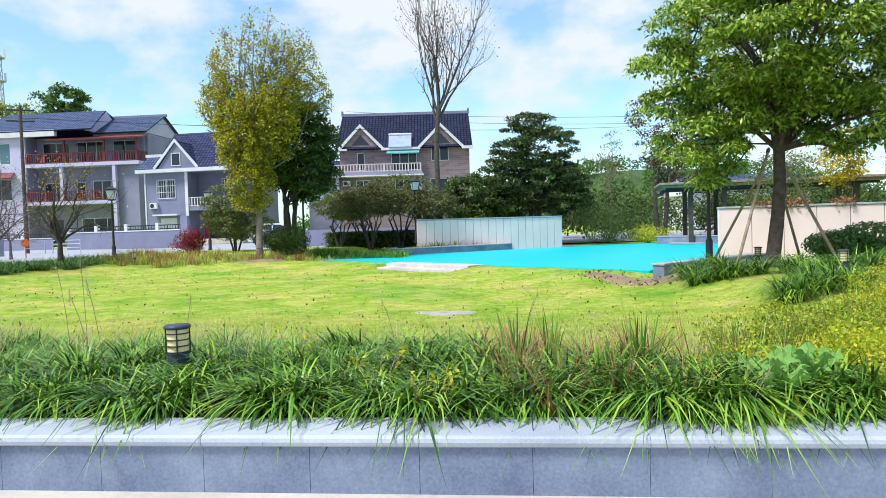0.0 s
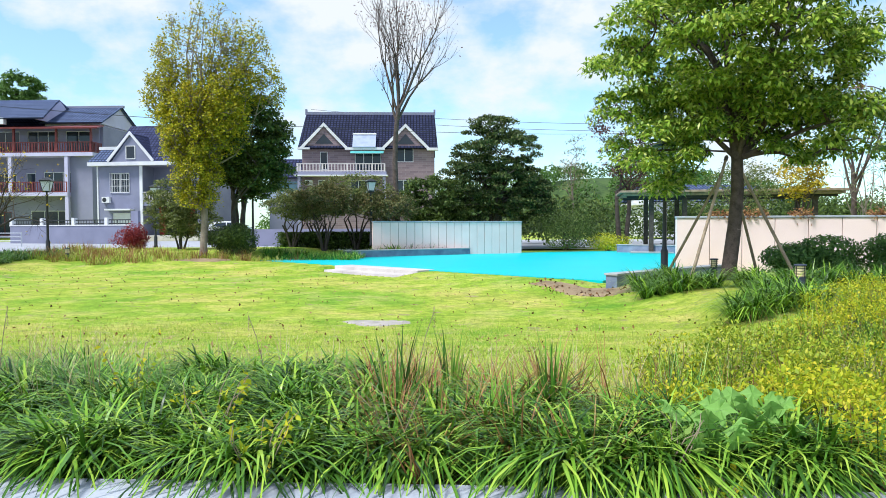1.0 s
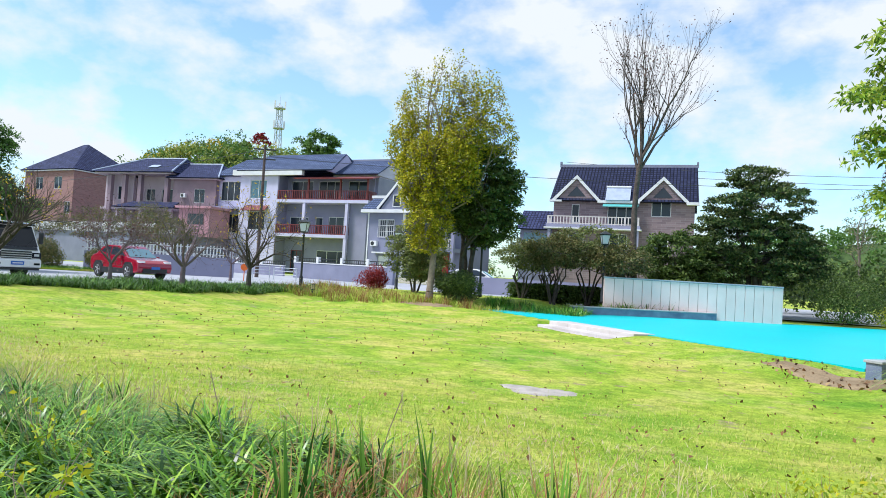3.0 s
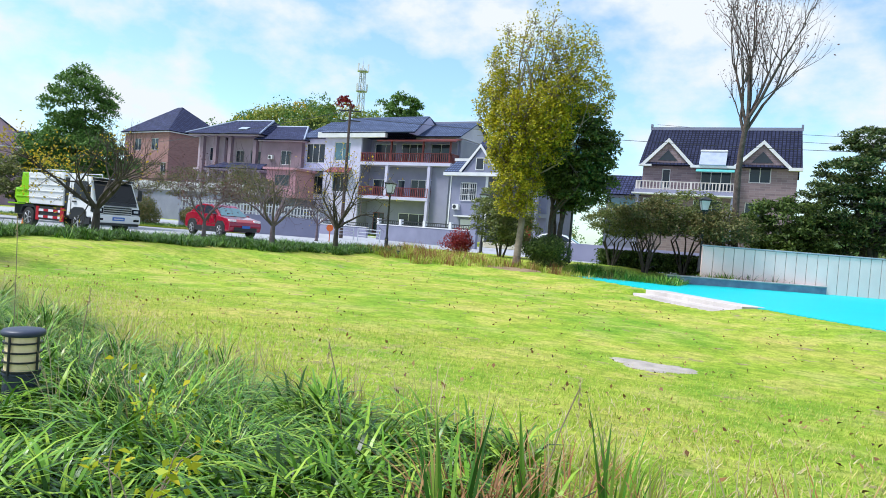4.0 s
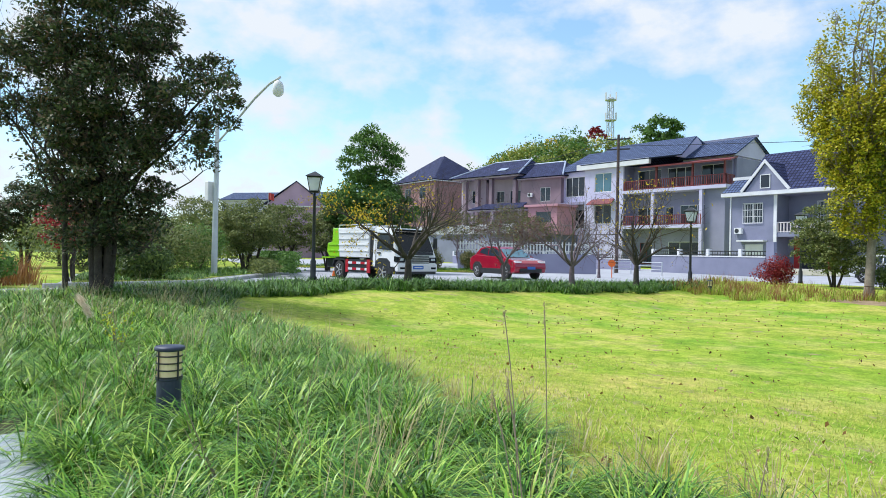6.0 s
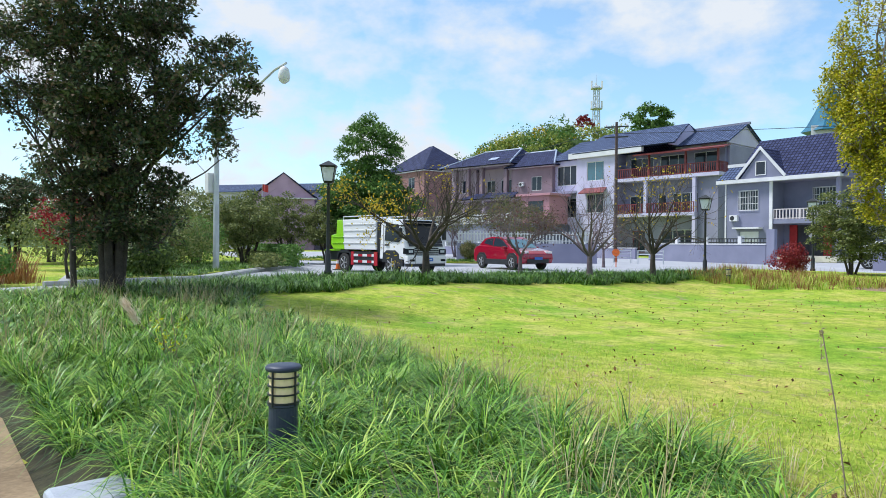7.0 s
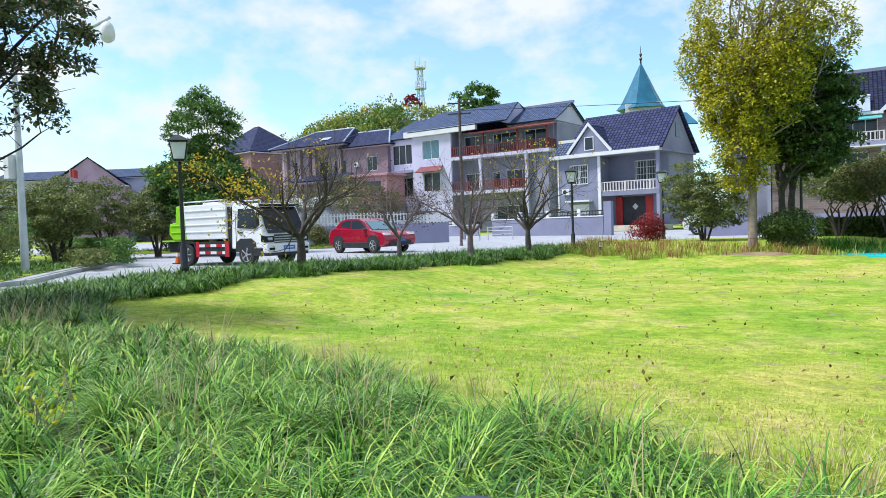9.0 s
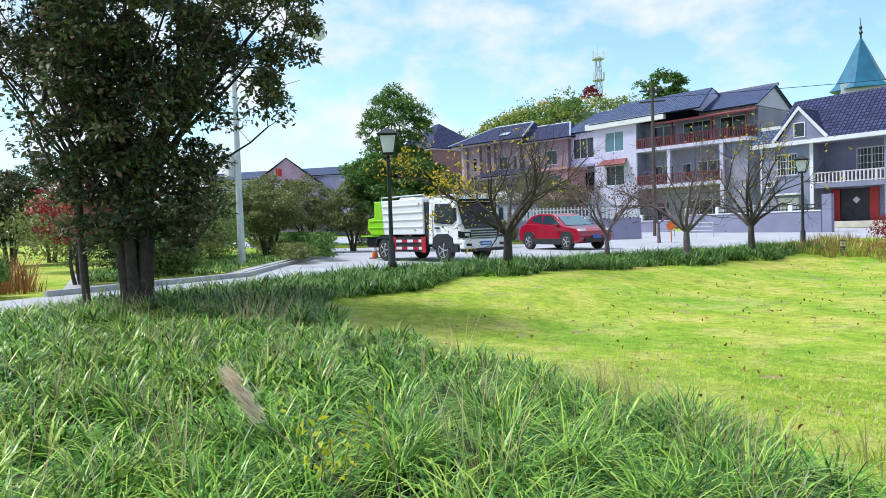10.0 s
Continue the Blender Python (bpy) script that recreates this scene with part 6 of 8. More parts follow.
def utility_pole(x, y, z, h, arm, label="dark weathered utility pole with crossarms"):
    r = root("utility_pole", x, y, z, 25, label, "utility pole", "utility poles")
    part("pole", lathe(bmesh.new(), [(0.17, -0.2), (0.15, 0.6), (0.1, h)], 12), M_BARK, r)
    for i in range(2):
        boxed("crossarm", (-arm, arm, -0.05, 0.05, h - 0.4 - i * 0.8, h - 0.3 - i * 0.8), M_BLACK, r)
    for k in (-0.85, -0.3, 0.3, 0.85):
        part("insulator", lathe(bmesh.new(), [(0.05, 0), (0.06, 0.08), (0.03, 0.16)], 8, (k * arm, 0, h - 0.3)), M_WHITE, r)
    return r


utility_pole(-30.9, 50.4, ROAD_Z, 10.8, 0.9)
utility_pole(-84, 66, ROAD_Z, 9, 0.8)


def wire(p0, p1, sag):
    c = bpy.data.curves.new("wire", "CURVE")
    c.dimensions, c.bevel_depth, c.bevel_resolution = "3D", 0.022, 1
    s = c.splines.new("POLY")
    s.points.add(14)
    for i in range(15):
        t = i / 14
        p = Vector(p0).lerp(Vector(p1), t)
        s.points[i].co = (p.x, p.y, p.z - sag * 4 * t * (1 - t), 1)
    ob = new("overhead_wire", c)
    c.materials.append(M_BLACK)
    tagged(ob, "thin dark overhead cable strung above the roofs", "cable", "overhead cables")


wire((-30.9, 50.4, 10.6), (-84, 66, 9.2), 0.6)
wire((-30.9, 50.4, 10.0), (40, 88, 13.5), 1.2)
wire((-12, 82, 15.0), (45, 70, 12.0), 1.0)
wire((-12, 82, 14.3), (45, 70, 11.2), 1.0)


def mast():
    r = root("telecom_mast", -136.2, 206, 1.4, 10, "distant white lattice telecom mast on the hill", "mast")
    H = 55
    for sx, sy in ((-1, -1), (1, -1), (1, 1), (-1, 1)):
        bm = bmesh.new()
        tube(bm, (sx * 1.7, sy * 1.7, 0), (sx * 0.7, sy * 0.7, H), 0.2, 0.16, 5)
        part("leg", bm, M_STEEL, r)
    bm = bmesh.new()
    for k in range(16):
        z0, z1 = H * k / 16, H * (k + 1) / 16
        w0, w1 = 1.7 - k / 16, 1.7 - (k + 1) / 16
        for a, b in (((-1, -1), (1, -1)), ((1, -1), (1, 1)), ((1, 1), (-1, 1)), ((-1, 1), (-1, -1))):
            tube(bm, (a[0] * w0, a[1] * w0, z0), (b[0] * w1, b[1] * w1, z1), 0.09, 0.09, 4)
            tube(bm, (a[0] * w1, a[1] * w1, z1), (b[0] * w1, b[1] * w1, z1), 0.09, 0.09, 4)
    part("bracing", bm, M_STEEL, r)
    for z in (H - 8, H - 1):
        bm = lathe(bmesh.new(), [(2.0, z), (2.0, z + 0.3)], 14)
        part("platform", bm, M_STEEL, r)
        for k in range(3):
            a = k * math.tau / 3
            boxed("antenna", (2.0 * math.cos(a) - 0.25, 2.0 * math.cos(a) + 0.25, 2.0 * math.sin(a) - 0.15, 2.0 * math.sin(a) + 0.15, z, z + 2.6), M_WHITE, r)
    bm = bmesh.new()
    tube(bm, (0, 0, H), (0, 0, H + 4), 0.08, 0.03, 5)
    part("rod", bm, M_STEEL, r)


mast()


# ---- pavilion ----
def pavilion():
    r = root("pavilion", 16.0, 36.6, 0.0, -12, "flat-roofed timber pavilion with dark posts by the pool", "pavilion")
    boxed("roof_deck", (-4.6, 5.6, -1.8, 1.8, 2.82, 2.95), M_POLE, r, bevel=0.02)
    boxed("fascia", (-4.75, 5.75, -1.95, 1.95, 2.95, 3.07), M_POLE, r, bevel=0.02)
    for x in (-3.2, -1.6, 1.4, 4.4):
        for y in (-1.3, 1.3):
            boxed("post", (x - 0.11, x + 0.11, y - 0.11, y + 0.11, 0.0, 2.7), M_BARKDARK, r)
    for y in (-1.3, 1.3):
        boxed("beam", (-4.4, 5.4, y - 0.08, y + 0.08, 2.7, 2.82), M_DARK, r)
    boxed("floor", (-4.2, 5.2, -1.7, 1.7, -0.05, 0.02), M_KERB, r)


pavilion()


# ---- planting ----
def clump_blades(centres, per, spread, tall, width, lean, flop, seg=4, pull=None):
    """Blades that lean outwards from the middle of each clump."""
    n = len(centres) * per
    own = np.repeat(np.asarray(centres, float), per, 0)
    ang = rng.uniform(0, math.tau, n)
    rad = spread * np.sqrt(rng.uniform(0, 1, n))
    pts = own + np.stack([np.cos(ang) * rad, np.sin(ang) * rad, np.zeros(n)], 1)
    # blades fall outwards, and each clump leans its own way
    way = np.repeat(rng.uniform(0, math.tau, len(centres)) if pull is None else rng.normal(pull, 0.8, len(centres)), per)
    out = np.arctan2(np.sin(ang) + 0.7 * np.sin(way), np.cos(ang) + 0.7 * np.cos(way)) + rng.normal(0, 0.35, n)
    own_tall = tall * np.repeat(rng.uniform(0.55, 1.4, len(centres)), per)
    return blades(pts, own_tall, width, lean, seg, flop, out)


def on_ground(x, y, dz=-0.01):
    return np.stack([x, y, height(x, y) + dz], 1)


def scatter(n, x0, x1, y0, y1, keep):
    x, y = rng.uniform(x0, x1, n), rng.uniform(y0, y1, n)
    k = keep(x, y)
    return x[k], y[k]


def stuff(name, data, material, label, category):
    v, s, i = data
    return tagged(mesh_of(name, v, s, material, None, i), label, category, kind="stuff")


def wild_edge(x):
    return np.interp(x, [-14, -13, -11, -9, -7, -5, -3, -1, 0.5, 2, 3.5], [10.6, 10.3, 9.9, 9.3, 8.5, 7.9, 7.4, 7.0, 6.7, 6.6, 6.6])


def bed(x, y, lo=0.22):
    free = np.ones(np.shape(x), bool)
    for bx, by in ((-1.4, 5.75), (-5.17, 5.82)):
        free &= (x - bx) ** 2 + (y - by) ** 2 > 0.1
    return (y > wall_y(x) + lo) & free


# broad strap-leaved bed above the wall
x, y = scatter(430, -2.5, 2.0, 4.2, 6.5, lambda x, y: bed(x, y, 0.5) & (y < wall_y(x) + 1.75 + 0.25 * np.sin(x * 2.1)))
x2, y2 = scatter(120, 1.9, 3.2, 4.2, 5.6, lambda x, y: bed(x, y, 0.48) & (y < wall_y(x) + 1.2))
x3, y3 = scatter(26, -0.9, 0.9, 6.0, 6.9, lambda x, y: bed(x, y))
x, y = np.concatenate([x, x2, x3]), np.concatenate([y, y2, y3])
stuff("strap_leaf_bed", clump_blades(on_ground(x, y), 92, 0.085, 0.33, 0.0195, 0.36, 2.0, 4, -1.9), L_STRAP, "lush arching strap-leaved plants spilling over the wall coping", "ground cover")
# upright blades and rust-brown stems among them
x, y = scatter(11, 1.0, 2.1, 5.0, 6.2, lambda x, y: bed(x, y, 0.8))
stuff("iris_blades", clump_blades(on_ground(x, y), 18, 0.05, 0.46, 0.02, 0.14, 0.2), L_WILD, "upright sword-shaped blades in the planting bed", "grass")
x, y = scatter(46, 1.0, 2.4, 4.6, 6.3, lambda x, y: bed(x, y, 0.45))
stuff("dry_stems", clump_blades(on_ground(x, y), 30, 0.1, 0.36, 0.008, 0.5, 0.6, 3), L_RUST, "tangled rust-brown dried stems in the bed", "dry plants")

# long wild grass on the western end of the bed
keep = lambda x, y: bed(x, y, np.where(x < -5.4, 0.28, 0.24)) & (y < wild_edge(x) + 0.25 * np.sin(x * 3)) & ((x < -2.0) | (y > wall_y(x) + 1.3)) & (rng.uniform(size=len(x)) < 0.62 + 0.5 * np.sin(x * 4.1 + 1.7 * np.sin(y * 3.3)) * np.sin(y * 4.7 + 1.5 * np.sin(x * 2.9)))
x, y = scatter(6000, -18.3, 0.2, 4.6, 10.6, keep)
near = (x > -9.5)
stuff("wild_grass", clump_blades(on_ground(x[near], y[near]), 60, 0.06, 0.33, 0.01, 0.42, 1.75, 3), L_WILD, "long tousled wild grass on the bank", "grass")
stuff("wild_grass", clump_blades(on_ground(x[~near], y[~near]), 28, 0.09, 0.27, 0.018, 0.45, 1.5, 3), L_WILD, "long wild grass towards the road", "grass")
k = rng.uniform(size=len(x)) < 0.12
stuff("dry_grass", clump_blades(on_ground(x[k], y[k]), 12, 0.12, 0.42, 0.005, 0.35, 0.4, 3), L_STRAW, "pale dry grass stems among the wild grass", "grass")
x, y = scatter(900, -9, 4.5, 6.2, 9.8, lambda x, y: np.abs(y - wild_edge(x) - 0.1) < 0.55)
stuff("dry_grass", clump_blades(on_ground(x, y), 9, 0.08, 0.26, 0.005, 0.3, 0.3, 3), L_STRAW, "straw-coloured stalks along the lawn edge", "grass")
stuff("edge_grass", clump_blades(on_ground(x, y), 26, 0.13, 0.15, 0.006, 0.5, 0.5, 3), L_TURF, "yellowing longer grass where the lawn meets the bed", "grass")

# dry straw lying in the turf along the bed
x, y = scatter(30000, -10, 7, 6.2, 12.5, lambda x, y: (y > wild_edge(np.clip(x, -14, 3.5)) - 0.3) & (rng.uniform(size=len(x)) < np.clip(1.1 - (y - wild_edge(np.clip(x, -14, 3.5))) / 2.8 + 0.35 * np.sin(x * 1.9 + 2 * np.sin(y * 1.3)), 0.04, 1)))
stuff("dry_turf", blades(on_ground(x, y, -0.004), 0.05, 0.007, 1.0, 2, 0.7), L_STRAW, "straw-coloured dry grass lying in the lawn beside the bed", "grass")

# short turf blades over the nearer lawn
x, y = scatter(125000, -11, 7, 6.4, 13.5, lambda x, y: (y > wild_edge(np.clip(x, -14, 3.5)) - 0.3) & (rng.uniform(size=len(x)) < np.clip((15.5 - y) / 8, 0.25, 1)))
v, s, i = blades(on_ground(x, y, -0.005), 0.042, 0.0066, 0.7, 1, 0.5)
stuff("turf", (v, s, i), L_TURF, "short mown lawn grass with yellowed tips", "grass")


def cover_edge(x):
    """The lawn side of the yellow-green ground cover."""
    return np.interp(x, [2.4, 2.8, 3.5, 4.5, 5.9, 6.8, 7.9, 9.0, 14], [5.4, 6.8, 7.5, 8.4, 9.9, 11.3, 13.2, 13.6, 12.0])


# low yellow-green ground cover on the right, in drifts
x, y = scatter(6200, 2.3, 14, 3.6, 14.2, lambda x, y: bed(x, y, 0.3) & ((x > 3.1) | (y > 5.5)) & (y < cover_edge(x) + 0.5 * np.sin(x * 5.1) * np.sin(y * 3.7)) & (rng.uniform(size=len(x)) < np.clip(1.35 - (y - 4) / 12 - (x - 3) / 16, 0.3, 1)) & (np.sin(x * 3.7 + 1.3 * np.sin(y * 2.9)) * np.sin(y * 4.3 + x) > -0.72))
g = on_ground(x, y)
lump = 0.2 + 0.11 * np.sin(x * 2.3 + 1.2 * np.sin(y * 1.7)) + 0.09 * np.cos(y * 3.1 + x) + rng.normal(0, 0.04, len(x))
drift = np.sin(x * 1.9 + 0.8 * np.sin(y * 2.3)) + np.cos(y * 2.1 - 0.6 * x) + rng.normal(0, 0.5, len(x))
for pick, leafy, wide, lab in ((drift < 0.45, L_COVER, (0.034, 0.018), "low yellow-green leafy ground cover with golden tips"), (drift >= 0.45, L_WEED, (0.042, 0.02), "low fresh green leafy ground cover between the yellow drifts")):
    own = np.repeat(g[pick], 64, 0)
    hh = np.repeat(np.maximum(lump[pick], 0.05), 64)
    t = rng.uniform(0, 1, len(own)) ** 0.6
    pts = own + np.stack([rng.normal(0, 0.07, len(own)), rng.normal(0, 0.07, len(own)), hh * t + 0.02], 1)
    v, s = leaf_quads(pts, wide[0], wide[1], -0.5, 1.5)
    stuff("ground_cover", (v, s, np.arange(len(v))), leafy, lab, "ground cover")
k = rng.uniform(size=len(x)) < 0.4
stuff("ground_cover_stems", clump_blades(g[k], 7, 0.06, 0.3, 0.004, 0.35, 0.2, 2), L_RUST, "thin brown stems under the ground cover", "ground cover")
x, y = scatter(700, 2.6, 9.0, 4.4, 10.5, lambda x, y: bed(x, y, 0.4) & (y < cover_edge(x)))
stuff("ground_cover_grass", clump_blades(on_ground(x, y), 14, 0.1, 0.32, 0.006, 0.3, 0.4, 3), L_WILD, "grass blades growing through the ground cover", "grass")

# strap-leaved clumps by the camphor and bright grass before the shrubs
cl = [(6.2, 11.5), (6.5, 11.9), (6.0, 11.9), (5.9, 11.2), (6.7, 11.4), (6.1, 15.6), (6.4, 15.2), (5.9, 15.2), (6.9, 14.9), (7.3, 14.6), (6.6, 12.2), (8.6, 14.5), (8.9, 14.9), (5.9, 16.2), (6.4, 16.4), (7.0, 13.2), (7.6, 13.6)]
cx = np.array([c[0] for c in cl]).repeat(5) + rng.normal(0, 0.16, len(cl) * 5)
cy = np.array([c[1] for c in cl]).repeat(5) + rng.normal(0, 0.16, len(cl) * 5)
stuff("strap_leaf_clumps", clump_blades(on_ground(cx, cy), 64, 0.09, 0.5, 0.022, 0.36, 1.7, 5), L_STRAP, "bright arching strap-leaved clumps beside the tree", "ground cover")
x, y = scatter(520, 8.6, 15.5, 11.6, 16.4, lambda x, y: y > cover_edge(x) - 0.4)
stuff("strap_leaf_clumps", clump_blades(on_ground(x, y), 26, 0.12, 0.42, 0.028, 0.45, 0.7, 2), L_STRAP, "bright green strap-leaved planting before the shrubs", "ground cover")
x, y = scatter(260, 7.6, 16, 14.6, 18.0, lambda x, y: y < 17.9)
g = on_ground(x, y)
own = np.repeat(g, 60, 0)
pts = own + np.stack([rng.normal(0, 0.2, len(own)), rng.normal(0, 0.2, len(own)), rng.uniform(0, 0.3, len(own))], 1)
v, s = leaf_quads(pts, 0.075, 0.04, 0.0, 0.8)
stuff("low_hedge", (v, s, np.arange(len(v))), L_MID, "low green leafy hedge under the tree", "hedge")

# grassy strip between lawn and road
x, y = scatter(6500, -20, -9, 8.5, 30.5, lambda x, y: (x > road_edge(y) + 0.15) & (x < road_edge(y) + np.interp(y, [8, 14, 22, 30], [4.0, 3.5, 3.2, 2.5]) + 0.2 * np.sin(y * 2)))
stuff("verge_grass", clump_blades(on_ground(x, y), 24, 0.11, 0.38, 0.021, 0.4, 1.5, 2), L_VERGE, "thick dark green grassy strip along the road", "grass")
x, y = scatter(1100, -14.6, -3.5, 25.5, 32.4, lambda x, y: (x > road_edge(y) + 0.3) & (y > np.interp(x, [-14.5, -11, -8, -5.5, -3.5], [28.0, 27.0, 28.3, 28.6, 29.6])) & (y < 29.9 + np.maximum(0, -x - 8) * 0.4))
k = rng.uniform(size=len(x)) < 0.55
stuff("rough_grass", clump_blades(on_ground(x[k], y[k]), 16, 0.16, 0.3, 0.02, 0.4, 0.5, 3), L_TURF, "rough yellowing grass around the tree feet", "grass")
stuff("rough_grass", clump_blades(on_ground(x[~k], y[~k]), 14, 0.16, 0.42, 0.014, 0.3, 0.4, 3), L_RUST, "reddish-brown dry grass around the tree feet", "grass")
x, y = scatter(900, -5.6, -1.6, 29.3, 33.4, lambda x, y: (y > 30.6 - (x + 5.0) * 0.2) & (y < 32.6 + (x + 2.25) * 0.35))
stuff("verge_grass", clump_blades(on_ground(x, y, 0.05), 18, 0.16, 0.42, 0.024, 0.45, 0.6, 3), L_WILD, "low green grassy hedge at the end of the pool", "grass")
# plants in the pool planter
x, y = rng.uniform(-1.5, 3.0, 46), np.zeros(46)
y = 32.9 + (x + 2.25) * 0.596 + rng.uniform(0, 0.5, 46)
stuff("planter_plants", clump_blades(np.stack([x, y, np.full(46, 0.1)], 1), 16, 0.12, 0.4, 0.025, 0.5, 0.6, 3), L_WILD, "small green plants in the pool planter", "plants")
sheet("planter_soil", [(-2.1, 32.45), (3.5, 35.8), (3.0, 35.75), (-1.4, 34.2), (-2.4, 34.0)], 0.16, 0.1, M_SOIL, "dark soil in the pool planter", "soil")
# hedge behind the low trees
hx = np.linspace(-6.0, 0.5, 60).repeat(240)
pts = np.stack([hx + rng.normal(0, 0.12, len(hx)), 36.4 + rng.normal(0, 0.3, len(hx)) + (hx + 6) * 0.06, 0.2 + rng.uniform(0, 0.85, len(hx))], 1)
v, s = leaf_quads(pts, 0.15, 0.08, 0.0, 0.8)
stuff("clipped_hedge", (v, s, np.arange(len(v))), L_DARK, "dark clipped hedge behind the low trees", "hedge")
# hedges on the far verge, behind the truck
for y0, z1, m, lab in ((0.0, 0.55, L_OLIVE, "low olive hedge on the verge across the road"), (1.6, 0.95, L_MID, "taller green hedge on the verge across the road")):
    tt = rng.uniform(0, 1, 11000)
    bx = -27.6 - 24 * tt + rng.normal(0, 0.25, len(tt)) - y0 * 0.4
    by = 18.6 + 11.5 * tt + rng.normal(0, 0.25, len(tt)) + y0
    pts = np.stack([bx, by, 0.3 + rng.uniform(0, z1, len(tt))], 1)
    v, s = leaf_quads(pts, 0.17, 0.08, 0.0, 0.8)
    stuff("clipped_hedge", (v, s, np.arange(len(v))), m, lab, "hedge")
# loose greenery beyond the bend of the road
for bx, by, rx, h, m in [(-28, 13.4, 1.6, 0.9, L_DARK), (-25.0, 12.6, 1.1, 0.7, L_DARK), (-23.6, 7.6, 1.3, 0.6, L_MID), (-26.5, 7.0, 1.8, 0.9, L_COVER), (-30, 15, 2.4, 1.4, L_OLIVE), (-34, 13, 2.8, 1.8, L_OLIVE), (-33, 17.8, 2.2, 1.3, L_MID)]:
    bush("verge_shrub", "loose green shrub on the far side of the road", (bx, by, 0.28), (rx, rx * 0.9, h), 4200, m, (0.15, 0.07), "shrubs beyond the road bend")
tree("red_maple", "small tree with red and brown leaves behind the dark one", "tree", (-24.5, 10.2, 0.1), (1.0, 0.05), [(0, 0, 1.9, 1.0, 1.0, 0.9)], 80, 22, 0.22, L_REDLEAF, M_BARKDARK, (0.11, 0.06), 0.4, 3, 20)

# fallen leaves and the stone set in the lawn
x, y = scatter(1700, -13, 7.5, 7.0, 26, lambda x, y: (y > wild_edge(np.clip(x, -14, 3.5))) & ((x - SX) * EV[0] + (y - SY) * EV[1] < -0.3) & (x > road_edge(y) + 2) & (x < 6.3))
v, s = leaf_quads(on_ground(x, y, 0.03), 0.055, 0.035, 0.0, 2.5)
stuff("fallen_leaves", (v, s, np.arange(len(v))), L_LITTER, "dry brown leaves scattered over the lawn", "leaves")

def soil_patch(cx, cy, rx, ry, rz, label, material=None):
    """A thin skin of earth with a ragged rim that follows the ground."""
    n, m = 40, 7
    rim = 1 + 0.22 * np.sin(np.arange(n) * math.tau / n * 3 + cx) + rng.normal(0, 0.1, n)
    bm = bmesh.new()
    rings = []
    for j in range(1, m + 1):
        row = []
        for i in range(n):
            a, q = i * math.tau / n, j / m * rim[i]
            lx, ly = rx * q * math.cos(a), ry * q * math.sin(a)
            px, py = cx + lx * math.cos(rz) - ly * math.sin(rz), cy + lx * math.sin(rz) + ly * math.cos(rz)
            row.append(bm.verts.new((px, py, float(height(px, py)) + 0.022 * (1 - (j / m) ** 3) + 0.008 * rng.uniform() - (0.02 if j == m else 0))))
        rings.append(row)
    for a, b in zip(rings, rings[1:]):
        for i in range(n):
            bm.faces.new((a[i], b[i], b[(i + 1) % n], a[(i + 1) % n]))
    bm.faces.new(rings[0])
    return tagged(part("soil_patch", bm, material or M_SOIL, None, "", True), label, "soil", kind="stuff")


soil_patch(5.0, 17.4, 1.6, 0.6, -0.9, "worn bare brown earth beside the planter")
soil_patch(0.48, 12.9, 0.55, 0.42, 0.1, "worn pale bare patch with crumbled stone in the lawn", M_SLAB)
soil_patch(-7.3, 28.6, 1.3, 0.6, 0.1, "bare brown earth round the tree foot")
k = 90
a, q = rng.uniform(0, math.tau, k), rng.uniform(0, 1, k) ** 0.5
v, s2 = leaf_quads(on_ground(5.0 + np.cos(a) * q * 1.3, 17.4 + np.sin(a) * q * 1.3 - np.cos(a) * q, 0.03), 0.1, 0.06, 0.0, 1.5)
stuff("fallen_leaves", (v, s2, np.arange(len(v))), L_LITTER, "dry leaves on the bare earth by the planter", "leaves")


def seed_stalk(x, y, h, lean):
    r = root("seed_stalk", x, y, float(height(x, y)), 0, "tall thin dry grass stalk with a feathery seed head", "grass stalk", "tall seed stalks")
    bm = bmesh.new()
    p = [np.array((lean * h * t * t, 0.1 * lean * h * t, h * t)) for t in (0, 0.25, 0.5, 0.75, 1.0)]
    for a, b in zip(p, p[1:]):
        tube(bm, a, b, 0.0028, 0.002, 5)
    part("stem", bm, M_POLE, r)
    q = p[-1] + np.stack([rng.normal(0, 0.003, 36), rng.normal(0, 0.003, 36), rng.uniform(-0.1, 0.03, 36)], 1)
    v, s = leaf_quads(q, 0.022, 0.004, -2.0)
    mesh_of("seed_head", v, s, L_STRAW, r)


for x, y, h, le in [(-2.4, 6.4, 0.95, -0.03), (-2.52, 6.36, 0.93, -0.1), (-1.9, 5.7, 0.8, -0.12), (-2.1, 5.9, 0.7, -0.2), (-1.5, 6.2, 0.6, 0.1), (-4.6, 6.6, 0.55, 0.2), (-7.5, 6.3, 0.6, -0.2), (1.2, 6.0, 0.6, 0.2), (0.2, 6.3, 0.55, -0.2)]:
    seed_stalk(x, y, h, le)


